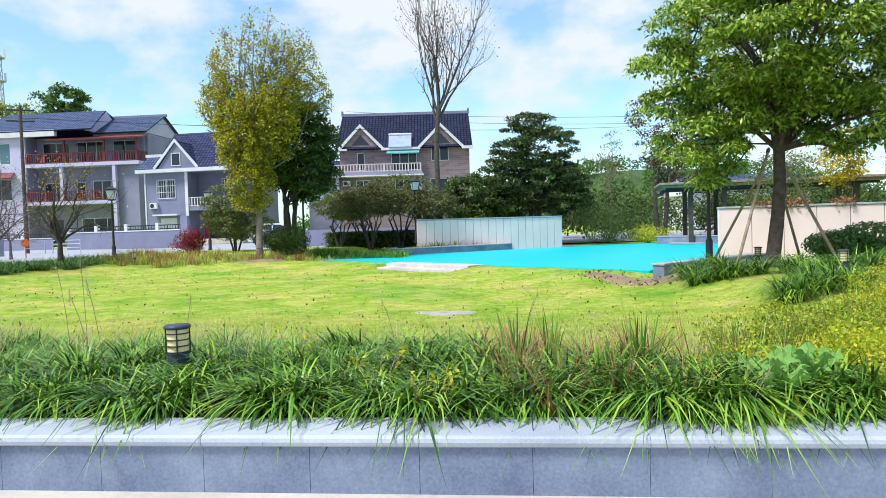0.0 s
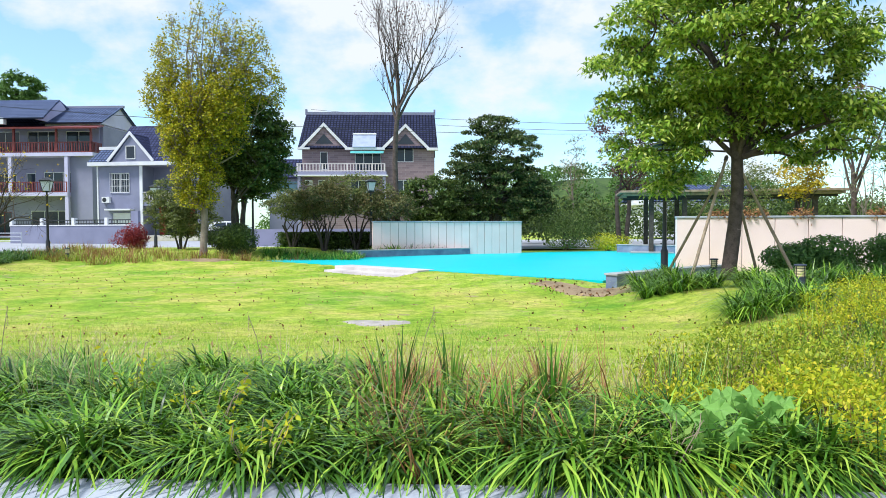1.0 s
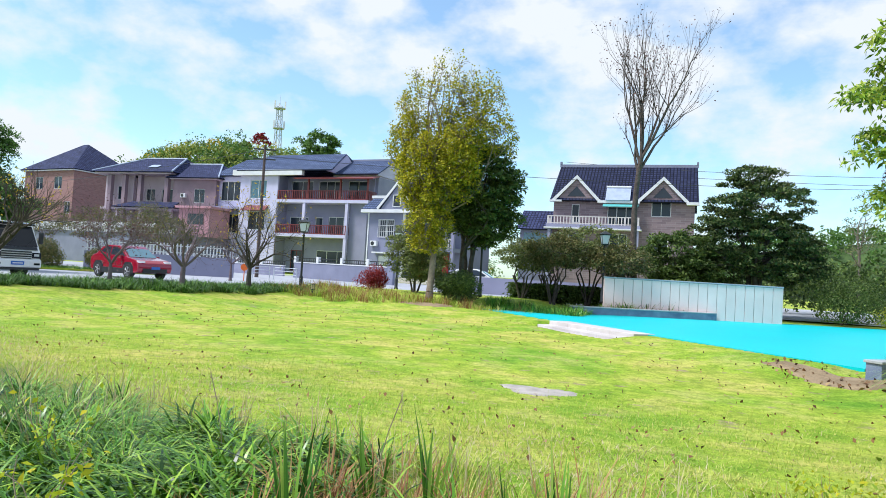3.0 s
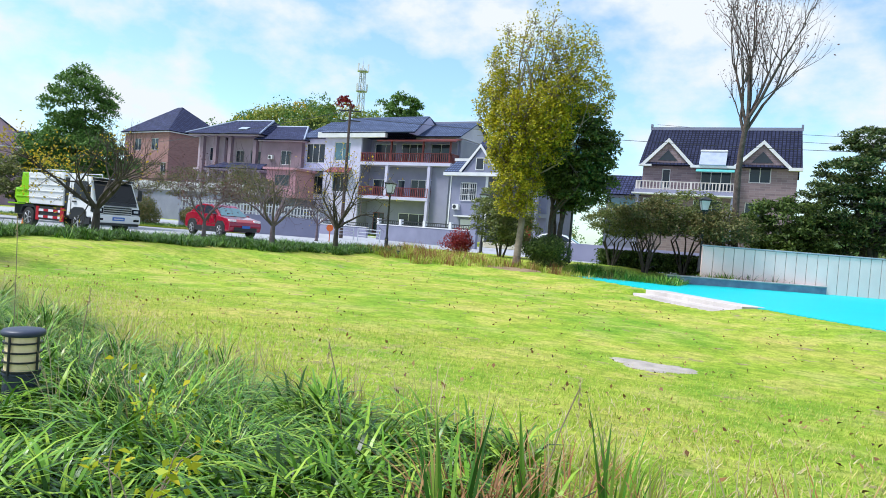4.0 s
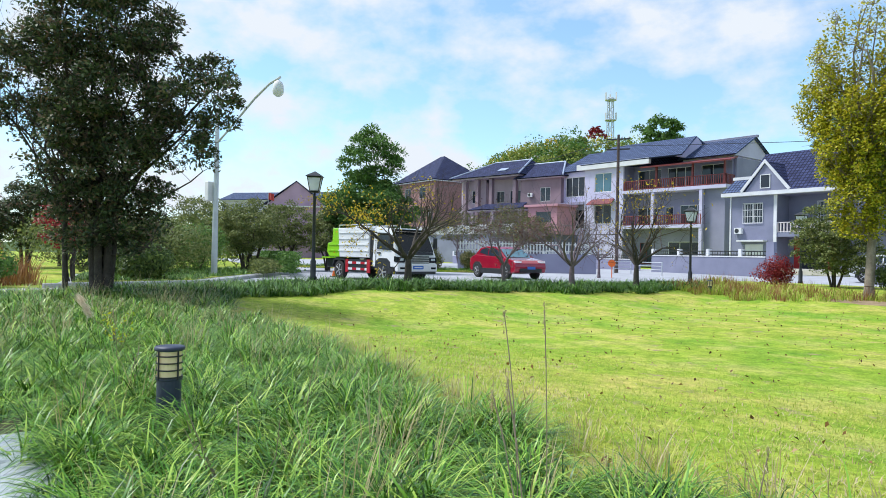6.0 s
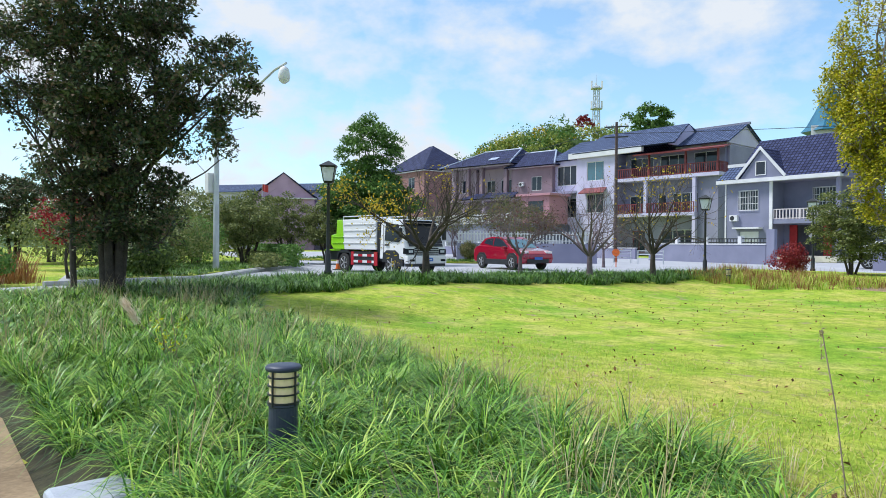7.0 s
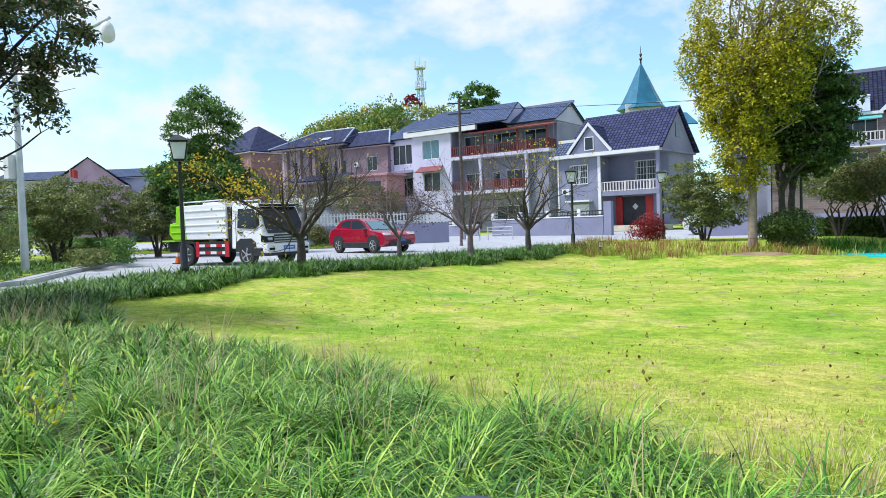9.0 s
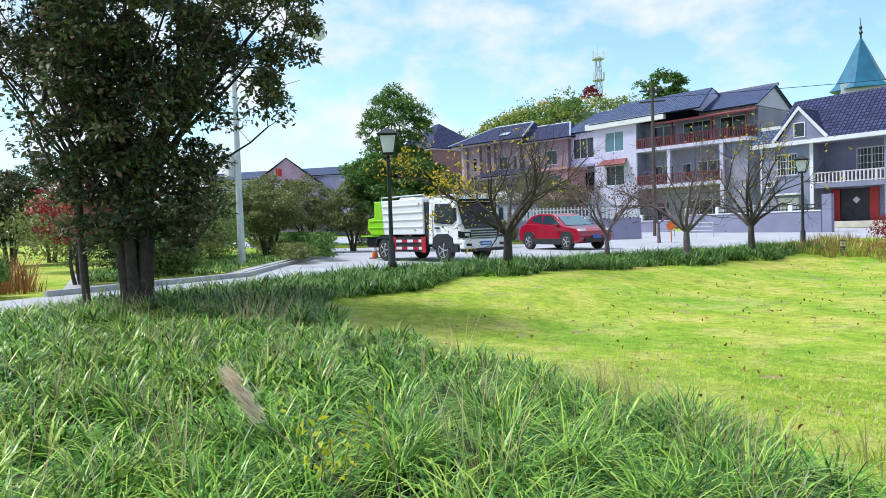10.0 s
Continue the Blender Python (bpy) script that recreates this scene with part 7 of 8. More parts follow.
def lobed_plant(x, y):
    r = root("broadleaf_plant", x, y, float(height(x, y)), 0, "broad-leaved plant with pale green lobed leaves above the wall", "plant")
    for k in range(16):
        a, h, L = rng.uniform(0, math.tau), rng.uniform(0.14, 0.32), rng.uniform(0.05, 0.085)
        o = np.array((math.cos(a), math.sin(a), 0)) * rng.uniform(0.06, 0.24)
        bm = bmesh.new()
        c = bm.verts.new((o[0], o[1], h))
        ring = []
        for j in range(20):
            b = j * math.tau / 20
            q = L * (1.0 if j % 4 == 0 else 0.55 if j % 2 else 0.4)
            ring.append(bm.verts.new((o[0] + math.cos(b + a) * q, o[1] + math.sin(b + a) * q, h - q * 0.35 + 0.05 * math.cos(b))))
        for j in range(20):
            bm.faces.new((c, ring[j], ring[(j + 1) % 20]))
        tube(bm, (0, 0, 0), (o[0], o[1], h), 0.004, 0.003, 5)
        part("leaf", bm, L_BROAD, r)


def leafy_sprig(x, y, h, material, label, n=60, leaf=(0.048, 0.022)):
    r = root("leafy_sprig", x, y, float(height(x, y)), 0, label, "plant")
    pts = []
    for k in range(6):
        bm = bmesh.new()
        a = rng.uniform(0, math.tau)
        tip = np.array((math.cos(a) * h * 0.45, math.sin(a) * h * 0.45, h * rng.uniform(0.7, 1.0)))
        limb(bm, (0, 0, -0.02), tip, 0.004, 0.0015, 0.08, 3, 5)
        bmesh.ops.remove_doubles(bm, verts=bm.verts, dist=0.0005)
        part("stem", bm, M_POLE, r)
        pts.append(tip * rng.uniform(0.35, 1.05, (n // 6, 1)) + rng.normal(0, 0.025, (n // 6, 3)))
    v, q = leaf_quads(np.concatenate(pts), leaf[0], leaf[1], 0.2, 0.9)
    mesh_of("leaves", v, q, material, r)


leafy_sprig(2.42, 4.42, 0.22, L_COVER, "small plant with bright yellow leaves on the coping edge", 36)
leafy_sprig(2.3, 4.6, 0.34, L_FRESH, "small plant with paired pale green leaflets", 60)
leafy_sprig(1.1, 5.0, 0.36, L_FRESH, "leafy green weed among the strap leaves")
leafy_sprig(0.55, 4.75, 0.34, L_COVER, "yellow-green weed among the strap leaves")
leafy_sprig(0.2, 5.2, 0.4, L_COVER, "yellow-green weed among the strap leaves")
leafy_sprig(-0.5, 5.9, 0.42, L_COVER, "yellowing weed in the strap-leaved bed")
leafy_sprig(-2.75, 4.75, 0.4, L_RUST, "rust-coloured weed at the end of the strap leaves")
leafy_sprig(-3.6, 5.6, 0.5, L_FRESH, "leafy green weed in the wild grass")
leafy_sprig(-6.2, 6.0, 0.5, L_FRESH, "leafy green weed in the wild grass")
leafy_sprig(-8.4, 6.6, 0.55, L_COVER, "yellow-green weed in the wild grass")


def seed_plume(x, y, rz):
    r = root("seed_plume", x, y, float(height(x, y)), rz, "pale tan feathery seed plume bent over in the wild grass", "seed plume")
    bm = bmesh.new()
    limb(bm, (0.5, 0, 0.0), (0.0, 0, 0.42), 0.004, 0.003, 0.03, 4, 5)
    part("stem", bm, M_POLE, r)
    t = rng.uniform(0, 1, 420)
    c = np.stack([-0.13 * t + rng.normal(0, 0.012, 420), rng.normal(0, 1, 420) * 0.035 * np.sin(math.pi * np.clip(t * 0.8 + 0.1, 0, 1)), 0.42 + 0.2 * t + rng.normal(0, 0.015, 420)], 1)
    d = np.tile(unit(np.array((-0.7, 0.0, 0.7))), (420, 1)) + rng.normal(0, 0.16, (420, 3))
    side = unit(np.cross(d, rng.normal(size=(420, 3)))) * 0.0035
    mesh_of("plume", np.stack([c - side, c + side, c + d * 0.07], 1).reshape(-1, 3), np.full(420, 3), L_PLUME, r)


seed_plume(-8.56, 6.36, 42)
lobed_plant(2.55, 4.75)
lobed_plant(2.85, 4.95)


sheet("bare_soil", [(-5.55, 4.85), (-5.55, 2.2), (-16, 1.0), (-17.5, 5.9), (-10, 5.35)], 0.0, 0.12, M_SOIL, "bare dry earth beyond the end of the wall", "soil")

# dry vines along the top of the garden wall
hx = rng.uniform(9.6, 22, 5200)
k = np.sin(hx * 1.3) + 0.7 * np.sin(hx * 3.1) > -0.1
hx = hx[k]
gw = 22.7 - (hx - 9) * 0.2
pts = np.stack([hx, gw + rng.normal(0, 0.1, len(hx)), 1.6 + rng.normal(0.0, 0.09, len(hx))], 1)
v, s = leaf_quads(pts, 0.12, 0.05, 0.3, 0.5)
stuff("dry_vines", (v, s, np.arange(len(v))), L_RUST, "dry rust-brown vines along the top of the garden wall", "vines")


# grassed verges across the road
def verge(poly, label, n, tall):
    sheet("verge", poly, ROAD_Z + 0.13, 0.12, M_LAWN, label, "verge")
    P = np.array(poly)
    lo, hi = P.min(0), P.max(0)
    x, y = rng.uniform(lo[0], hi[0], n), rng.uniform(lo[1], hi[1], n)
    inside = np.zeros(n, bool)
    for (x0, y0), (x1, y1) in zip(poly, poly[1:] + poly[:1]):
        cross = (y0 > y) != (y1 > y)
        inside ^= cross & (x < (x1 - x0) * (y - y0) / ((y1 - y0) or 1e-9) + x0)
    x, y = x[inside], y[inside]
    g = np.stack([x, y, np.full(len(x), ROAD_Z + 0.12)], 1)
    stuff("verge_grass", clump_blades(g, 13, 0.16, tall, 0.024, 0.45, 1.2, 2), L_VERGE, "rough green grass on the far verge", "grass")


verge([(-30.7, 12.3), (-23.7, 10.0), (-24.35, 14.0), (-27.3, 16.6), (-32.9, 21.9), (-37.6, 21.6)], "grassed verge inside the stone kerb", 2600, 0.22)
verge([(-46, 30.5), (-37.5, 33.0), (-33.2, 35.6), (-30.0, 38.2), (-31.0, 40.4), (-35.5, 37.6), (-46, 35)], "grassed verge behind the parked car", 2000, 0.26)
for bx, by, rx, h in ((-36.2, 35.4, 1.3, 1.1), (-39.0, 34.0, 1.5, 1.4), (-33.6, 37.0, 0.9, 0.8), (-42.5, 32.6, 1.6, 1.5)):
    bush("verge_shrub", "grey-green loose shrub behind the parked vehicles", (bx, by, ROAD_Z + 0.12), (rx, rx * 0.9, h), 4200, L_BRONZE, (0.14, 0.06), "shrubs behind the parked vehicles")

fence = root("picket_fence", -36.5, 38.6, ROAD_Z, 33.5, "white picket fence on a low pale stone wall", "fence", kind="structure")
boxed("base_wall", (0, 9.8, 0.0, 0.3, -0.1, 1.35), M_RENDERGREY, fence)
for k in range(44):
    x = 0.1 + k * 0.222
    boxed("picket", (x, x + 0.085, 0.1, 0.14, 1.35, 2.18), M_FRAME, fence)
for z in (1.5, 1.98):
    boxed("rail", (0, 9.8, 0.145, 0.19, z, z + 0.07), M_FRAME, fence)

# reddish-brown reeds beyond the bend
x, y = scatter(900, -40, -24.5, 1.5, 9.6, lambda x, y: y < 9.4 - 0.1 * (x + 24))
g = np.stack([x, y, height(x, y)], 1)
stuff("dry_reeds", clump_blades(g, 10, 0.2, 0.95, 0.034, 0.25, 0.5, 2), L_RUST, "tall reddish-brown dry reeds beyond the road bend", "reeds")


# ---- vehicles ----
def wheel(parent, x, y, rad, wide, side):
    bm = lathe(bmesh.new(), [(rad * 0.62, 0), (rad * 0.92, 0), (rad, wide * 0.15), (rad, wide * 0.85), (rad * 0.92, wide), (rad * 0.62, wide)], 28)
    m = Matrix.Translation((x, y, rad)) @ Matrix.Rotation(math.pi / 2 * side, 4, "X")
    bmesh.ops.transform(bm, matrix=m, verts=bm.verts)
    w = part("wheel", bm, M_RUBBER, parent)
    bm = lathe(bmesh.new(), [(rad * 0.6, wide * 0.8), (rad * 0.62, wide * 1.01), (rad * 0.5, wide * 0.98), (rad * 0.42, wide * 0.8), (rad * 0.2, wide * 0.82), (rad * 0.16, wide * 1.02), (rad * 0.05, wide * 1.04)], 20)
    bmesh.ops.transform(bm, matrix=m, verts=bm.verts)
    part("rim", bm, M_RIM, w)
    bm = bmesh.new()
    for k in range(5):
        a = k * math.tau / 5
        tube(bm, (math.cos(a) * rad * 0.18, math.sin(a) * rad * 0.18, wide * 0.95), (math.cos(a) * rad * 0.58, math.sin(a) * rad * 0.58, wide * 0.97), rad * 0.07, rad * 0.09, 6)
    bmesh.ops.transform(bm, matrix=m, verts=bm.verts)
    part("spokes", bm, M_RIM, w)


def prism(name, profile, y0, y1, material, parent, label="", inset=0.0, bevel=0.0):
    """A body from its side profile (x, z), from y0 to y1; inset narrows the upper half."""
    bm = bmesh.new()
    zs = [p[1] for p in profile]
    zm, zt = (min(zs) + max(zs)) / 2, max(zs)
    def yy(y, z):
        k = max(0.0, (z - zm) / (zt - zm)) * inset
        return y + k if y < 0 else y - k
    a = [bm.verts.new((x, yy(y0, z), z)) for x, z in profile]
    b = [bm.verts.new((x, yy(y1, z), z)) for x, z in profile]
    bm.faces.new(a)
    bm.faces.new(b[::-1])
    for i in range(len(profile)):
        j = (i + 1) % len(profile)
        bm.faces.new((a[i], b[i], b[j], a[j]))
    bmesh.ops.recalc_face_normals(bm, faces=bm.faces)
    if bevel:
        bmesh.ops.bevel(bm, geom=list(bm.edges), offset=bevel, segments=2, affect="EDGES", profile=0.5, clamp_overlap=True)
    return part(name, bm, material, parent, label)


def truck():
    r = root("sanitation_truck", -22.75, 22.2, ROAD_Z, -3, "white and lime-green tipper truck with red side guards", "truck", size=1.0)
    prism("cab", [(-0.78, 0.62), (0.5, 0.62), (0.98, 0.62), (1.03, 0.8), (1.02, 1.08), (0.93, 1.24), (0.56, 2.06), (0.4, 2.2), (-0.6, 2.26), (-0.78, 2.16)], -0.98, 0.98, M_TRUCKWHITE, r, "white cab", 0.08, 0.05)
    prism("windscreen", [(0.93, 1.27), (0.975, 1.27), (0.625, 2.06), (0.58, 2.06)], -0.87, 0.87, M_CABGLASS, r, "dark tinted windscreen", 0.07)
    prism("windscreen_band", [(0.985, 1.14), (1.03, 1.14), (0.985, 1.262), (0.94, 1.262)], -0.84, 0.84, M_BLACK, r)
    prism("sun_visor", [(0.56, 2.07), (0.8, 2.1), (0.8, 2.15), (0.5, 2.19)], -0.8, 0.8, M_CABGLASS, r, "dark sun visor")
    for y in (-0.4, 0.35):
        bm = bmesh.new()
        tube(bm, (1.0, y, 1.25), (0.88, y + 0.42, 1.56), 0.012, 0.008, 5)
        part("wiper", bm, M_BLACK, r)
    for y in (-1, 1):
        bm = bmesh.new()
        def at(px, pz, o):
            return (px, y * (0.98 + o - max(0.0, (pz - 1.44) / 0.82) * 0.08), pz)
        pr = [(-0.42, 1.36), (0.5, 1.3), (0.66, 1.42), (0.4, 2.0), (-0.42, 2.03)]
        f, b = [bm.verts.new(at(*q, 0.008)) for q in pr], [bm.verts.new(at(*q, -0.03)) for q in pr]
        bm.faces.new(f)
        bm.faces.new(b[::-1])
        for i in range(5):
            bm.faces.new((f[i], b[i], b[(i + 1) % 5], f[(i + 1) % 5]))
        bmesh.ops.recalc_face_normals(bm, faces=bm.faces)
        part("side_window", bm, M_CABGLASS, r)
        boxed("mirror", (0.72, 0.84, y * 1.12 - 0.08, y * 1.12 + 0.08, 1.4, 1.85), M_BLACK, r, bevel=0.03)
        bm = bmesh.new()
        tube(bm, (0.66, y * 0.94, 1.95), (0.77, y * 1.12, 1.84), 0.015, 0.015, 6)
        part("mirror_arm", bm, M_BLACK, r)
        boxed("door_handle", (-0.38, -0.16, y * 0.985 - 0.02, y * 0.985 + 0.02, 1.16, 1.22), M_BLACK, r)
        boxed("door_seam", (-0.52, -0.505, y * 0.98 - 0.006, y * 0.98 + 0.006, 0.7, 1.98), M_BLACK, r)
        boxed("cab_step", (0.42, 0.78, y * 0.95 - 0.05, y * 0.95 + 0.05, 0.36, 0.6), M_BLACK, r)
        prism("headlight", [(0.8, 0.86), (1.03, 0.82), (1.045, 0.9), (1.03, 1.04), (0.82, 1.08)], min(y * 0.62, y * 0.995), max(y * 0.62, y * 0.995), M_CABGLASS, r, "dark-edged headlight")
        boxed("headlamp_lens", (1.04, 1.055, y * 0.8 - 0.1, y * 0.8 + 0.1, 0.9, 0.99), M_LANTERN, r, "clear lens")
        boxed("fog_lamp", (1.1, 1.125, y * 0.78 - 0.12, y * 0.78 + 0.12, 0.56, 0.64), M_CABGLASS, r)
    boxed("bumper", (0.84, 1.11, -0.99, 0.99, 0.46, 0.78), M_TRUCKWHITE, r, bevel=0.05)
    boxed("bumper_lip", (0.86, 1.08, -0.94, 0.94, 0.36, 0.46), M_BLACK, r, bevel=0.02)
    boxed("grille", (1.0, 1.04, -0.6, 0.6, 0.8, 1.09), M_BLACK, r, "black grille")
    for k in range(3):
        boxed("grille_slat", (1.03, 1.055, -0.6, 0.6, 0.83 + k * 0.085, 0.865 + k * 0.085), M_RIM, r, "chrome grille slat")
    boxed("number_plate", (1.11, 1.125, -0.26, 0.26, 0.56, 0.7), M_PLATE, r, "blue plate with plain bars")
    boxed("plate_bars", (1.126, 1.13, -0.2, 0.2, 0.61, 0.65), M_WHITE, r)
    boxed("chassis", (-4.2, 0.7, -0.42, 0.42, 0.5, 0.84), M_BLACK, r)
    prism("body", [(-3.35, 0.98), (-1.0, 0.98), (-1.0, 2.26), (-3.5, 2.26)], -1.0, 1.0, M_TRUCKWHITE, r, "white ribbed tipper body", 0, 0.03)
    prism("green_body", [(-4.2, 0.98), (-3.35, 0.98), (-3.5, 2.26), (-3.95, 2.26), (-4.0, 1.66), (-4.4, 1.6), (-4.45, 1.2)], -1.0, 1.0, M_LIME, r, "lime-green rear body", 0, 0.03)
    for z in (1.24, 1.5, 1.76, 2.02):
        for y in (-1.012, 1.012):
            boxed("rib", (-3.4, -1.0, y - 0.018, y + 0.018, z, z + 0.05), M_TRUCKWHITE, r, bevel=0.01)
    for z in (1.24, 1.5):
        for y in (-1.012, 1.012):
            boxed("rib", (-4.3, -3.4, y - 0.018, y + 0.018, z, z + 0.05), M_LIME, r, bevel=0.01)
    boxed("body_gap", (-1.0, -0.8, -0.93, 0.93, 0.6, 2.12), M_BLACK, r)
    boxed("tank_cover", (-3.0, -2.0, -0.5, 0.5, 2.26, 2.36), M_TRUCKWHITE, r, bevel=0.04)
    bm = bmesh.new()
    for y in (-0.75, 0.75):
        tube(bm, (-3.8, y, 2.4), (-1.2, y, 2.4), 0.025, 0.025, 6)
        for x in (-3.8, -2.5, -1.2):
            tube(bm, (x, y, 2.25), (x, y, 2.4), 0.02, 0.02, 6)
    part("top_rail", bm, M_STEEL, r)
    boxed("rear_platform", (-5.0, -3.7, -0.95, 0.95, 0.92, 0.975), M_LIME, r)
    boxed("rear_box", (-4.95, -4.3, -0.7, 0.7, 0.5, 0.92), M_BLACK, r, bevel=0.03)
    for y in (-0.96, 0.96):
        boxed("side_guard", (-2.75, -0.95, y - 0.02, y + 0.02, 0.36, 0.9), M_BLACK, r)
        for z in (0.44, 0.7):
            for k in range(5):
                boxed("guard_bar", (-2.6 + k * 0.33, -2.6 + (k + 1) * 0.33, y * 1.03 - 0.02, y * 1.03 + 0.02, z, z + 0.1), M_TRUCKRED if k % 2 else M_WHITE, r)
        boxed("guard_panel", (-2.8, -2.6, y * 1.035 - 0.02, y * 1.035 + 0.02, 0.34, 0.9), M_TRUCKRED, r)
        boxed("guard_panel", (-1.12, -0.9, y * 1.035 - 0.02, y * 1.035 + 0.02, 0.34, 0.9), M_TRUCKRED, r)
        sd = 1 if y < 0 else -1
        for x in (0.0, -3.4):
            wheel(r, x, y + (0.22 if y < 0 else -0.22), 0.42, 0.24, sd)
        prism("wheel_arch", [(-0.56, 0.5), (0.56, 0.5), (0.52, 0.84), (0.28, 0.98), (-0.28, 0.98), (-0.52, 0.84)], min(y, y * 1.03), max(y, y * 1.03), M_BLACK, r)
        prism("rear_wing", [(-4.0, 0.6), (-3.9, 0.86), (-3.65, 0.95), (-3.15, 0.95), (-2.9, 0.86), (-2.8, 0.6), (-2.87, 0.6), (-3.0, 0.84), (-3.8, 0.84), (-3.93, 0.6)], min(y * 0.7, y * 1.02), max(y * 0.7, y * 1.02), M_BLACK, r)


truck()


def car(name, x, y, z, rz, paint, label):
    r = root(name, x, y, z, rz, label, "car", size=1.04)
    prism("body", [(-2.1, 0.36), (-1.75, 0.3), (1.7, 0.28), (2.08, 0.34), (2.16, 0.55), (2.12, 0.78), (1.9, 0.93), (1.0, 1.06), (-1.7, 1.16), (-2.05, 1.08), (-2.18, 0.75)], -0.89, 0.89, paint, r, "", 0.05, 0.05)
    prism("cabin", [(-1.95, 1.06), (1.12, 1.0), (0.4, 1.44), (0.05, 1.58), (-0.8, 1.6), (-1.35, 1.5)], -0.8, 0.78, paint, r, "", 0.12, 0.03)
    prism("windscreen", [(1.06, 1.06), (1.11, 1.06), (0.46, 1.46), (0.4, 1.46)], -0.7, 0.7, M_GLASSBLUE, r, "", 0.09)
    prism("rear_window", [(-1.9, 1.16), (-1.84, 1.16), (-1.4, 1.46), (-1.46, 1.46)], -0.66, 0.66, M_GLASS, r, "", 0.09)
    for s in (-1, 1):
        for pr in ([(-0.45, 1.12), (0.84, 1.08), (0.32, 1.4), (0.0, 1.5), (-0.45, 1.51)], [(-1.35, 1.26), (-0.52, 1.14), (-0.52, 1.51), (-0.85, 1.5), (-1.2, 1.44)]):
            bm = bmesh.new()
            f = [bm.verts.new((px, s * (0.82 - (pz - 1.0) * 0.21), pz)) for px, pz in pr]
            b = [bm.verts.new((px, s * (0.72 - (pz - 1.0) * 0.21), pz)) for px, pz in pr]
            bm.faces.new(f)
            bm.faces.new(b[::-1])
            for i in range(len(pr)):
                j = (i + 1) % len(pr)
                bm.faces.new((f[i], b[i], b[j], f[j]))
            bmesh.ops.recalc_face_normals(bm, faces=bm.faces)
            part("side_window", bm, M_GLASS, r)
        boxed("sill", (-1.0, 0.95, s * 0.88 - 0.035, s * 0.88 + 0.035, 0.24, 0.5), M_BLACK, r, bevel=0.02)
        boxed("mirror", (0.62, 0.82, s * 0.95 - 0.09, s * 0.95 + 0.09, 0.98, 1.12), paint, r, bevel=0.03)
        boxed("headlight", (1.8, 2.12, s * 0.68 - 0.18, s * 0.68 + 0.18, 0.8, 0.9), M_LANTERN, r, "clear headlight", 0.03)
        boxed("tail_light", (-2.19, -2.05, s * 0.68 - 0.16, s * 0.68 + 0.16, 0.82, 0.98), M_TRUCKRED, r, "", 0.02)
        for xx in (1.3, -1.36):
            prism("wheel_arch", [(xx - 0.47, 0.28), (xx + 0.47, 0.28), (xx + 0.42, 0.62), (xx + 0.22, 0.8), (xx - 0.22, 0.8), (xx - 0.42, 0.62)], min(s * 0.87, s * 0.903), max(s * 0.87, s * 0.903), M_BLACK, r)
            wheel(r, xx, s * 0.71, 0.36, 0.21, 1 if s < 0 else -1)
    boxed("grille", (2.06, 2.18, -0.62, 0.62, 0.34, 0.54), M_BLACK, r, bevel=0.02)
    boxed("number_plate", (2.19, 2.21, -0.22, 0.22, 0.5, 0.63), M_PLATE, r, "blue plate with plain bars")
    return r


car("red_car", -24.8, 30.9, ROAD_Z, -15, M_CARRED, "red compact crossover car parked beside the road")
car("white_car", -12.2, 50.5, ROAD_Z, 10, M_TRUCKWHITE, "white car parked along the far side of the road")


def cone(x, y):
    r = root("traffic_cone", x, y, ROAD_Z, 0, "orange traffic cone with a pale band behind the truck", "traffic cone")
    boxed("foot", (-0.18, 0.18, -0.18, 0.18, 0, 0.04), M_BLACK, r, bevel=0.01)
    part("cone", lathe(bmesh.new(), [(0.14, 0.04), (0.03, 0.68), (0.02, 0.7)], 14), M_CONE, r)
    part("band", lathe(bmesh.new(), [(0.105, 0.3), (0.08, 0.44)], 14), M_WHITE, r)


cone(-28.3, 22.6)


def barrier(x, y, rz):
    r = root("metal_barrier", x, y, ROAD_Z, rz, "low galvanised metal barrier at the yard entrance", "barrier", "entrance barriers")
    for k in (-0.9, 0.9):
        bm = bmesh.new()
        tube(bm, (k, 0, 0), (k, 0, 0.95), 0.04, 0.04, 8)
        part("post", bm, M_STEEL, r)
    for z in (0.4, 0.65, 0.9):
        bm = bmesh.new()
        tube(bm, (-0.9, 0, z), (0.9, 0, z), 0.025, 0.025, 8)
        part("rail", bm, M_STEEL, r)


barrier(-26.0, 47.0, 8)
barrier(-28.8, 48.0, 80)


def sign_post(x, y):
    r = root("warning_post", x, y, ROAD_Z, 20, "short post with a red and white round sign", "sign")
    bm = bmesh.new()
    tube(bm, (0, 0, 0), (0, 0, 1.0), 0.03, 0.03, 8)
    part("post", bm, M_CONE, r)
    bm = lathe(bmesh.new(), [(0.22, 0), (0.22, 0.02)], 20)
    bmesh.ops.transform(bm, matrix=Matrix.Translation((0, -0.04, 0.85)) @ Matrix.Rotation(math.pi / 2, 4, "X"), verts=bm.verts)
    part("disc", bm, M_CONE, r)


sign_post(-23.6, 38.8)
gp = root("gate_post", -31.5, 43.5, ROAD_Z, 0, "white square gate post beside the parked car", "post")
boxed("shaft", (-0.35, 0.35, -0.35, 0.35, 0, 1.5), M_WHITE, gp, bevel=0.02)
boxed("cap", (-0.42, 0.42, -0.42, 0.42, 1.5, 1.6), M_CAP, gp, bevel=0.02)
fl = root("flag", -46, 28.5, ROAD_Z, 0, "small red flag on a pole above the shrubs", "flag")
bm = bmesh.new()
tube(bm, (0, 0, 0), (0, 0, 5.4), 0.03, 0.025, 6)
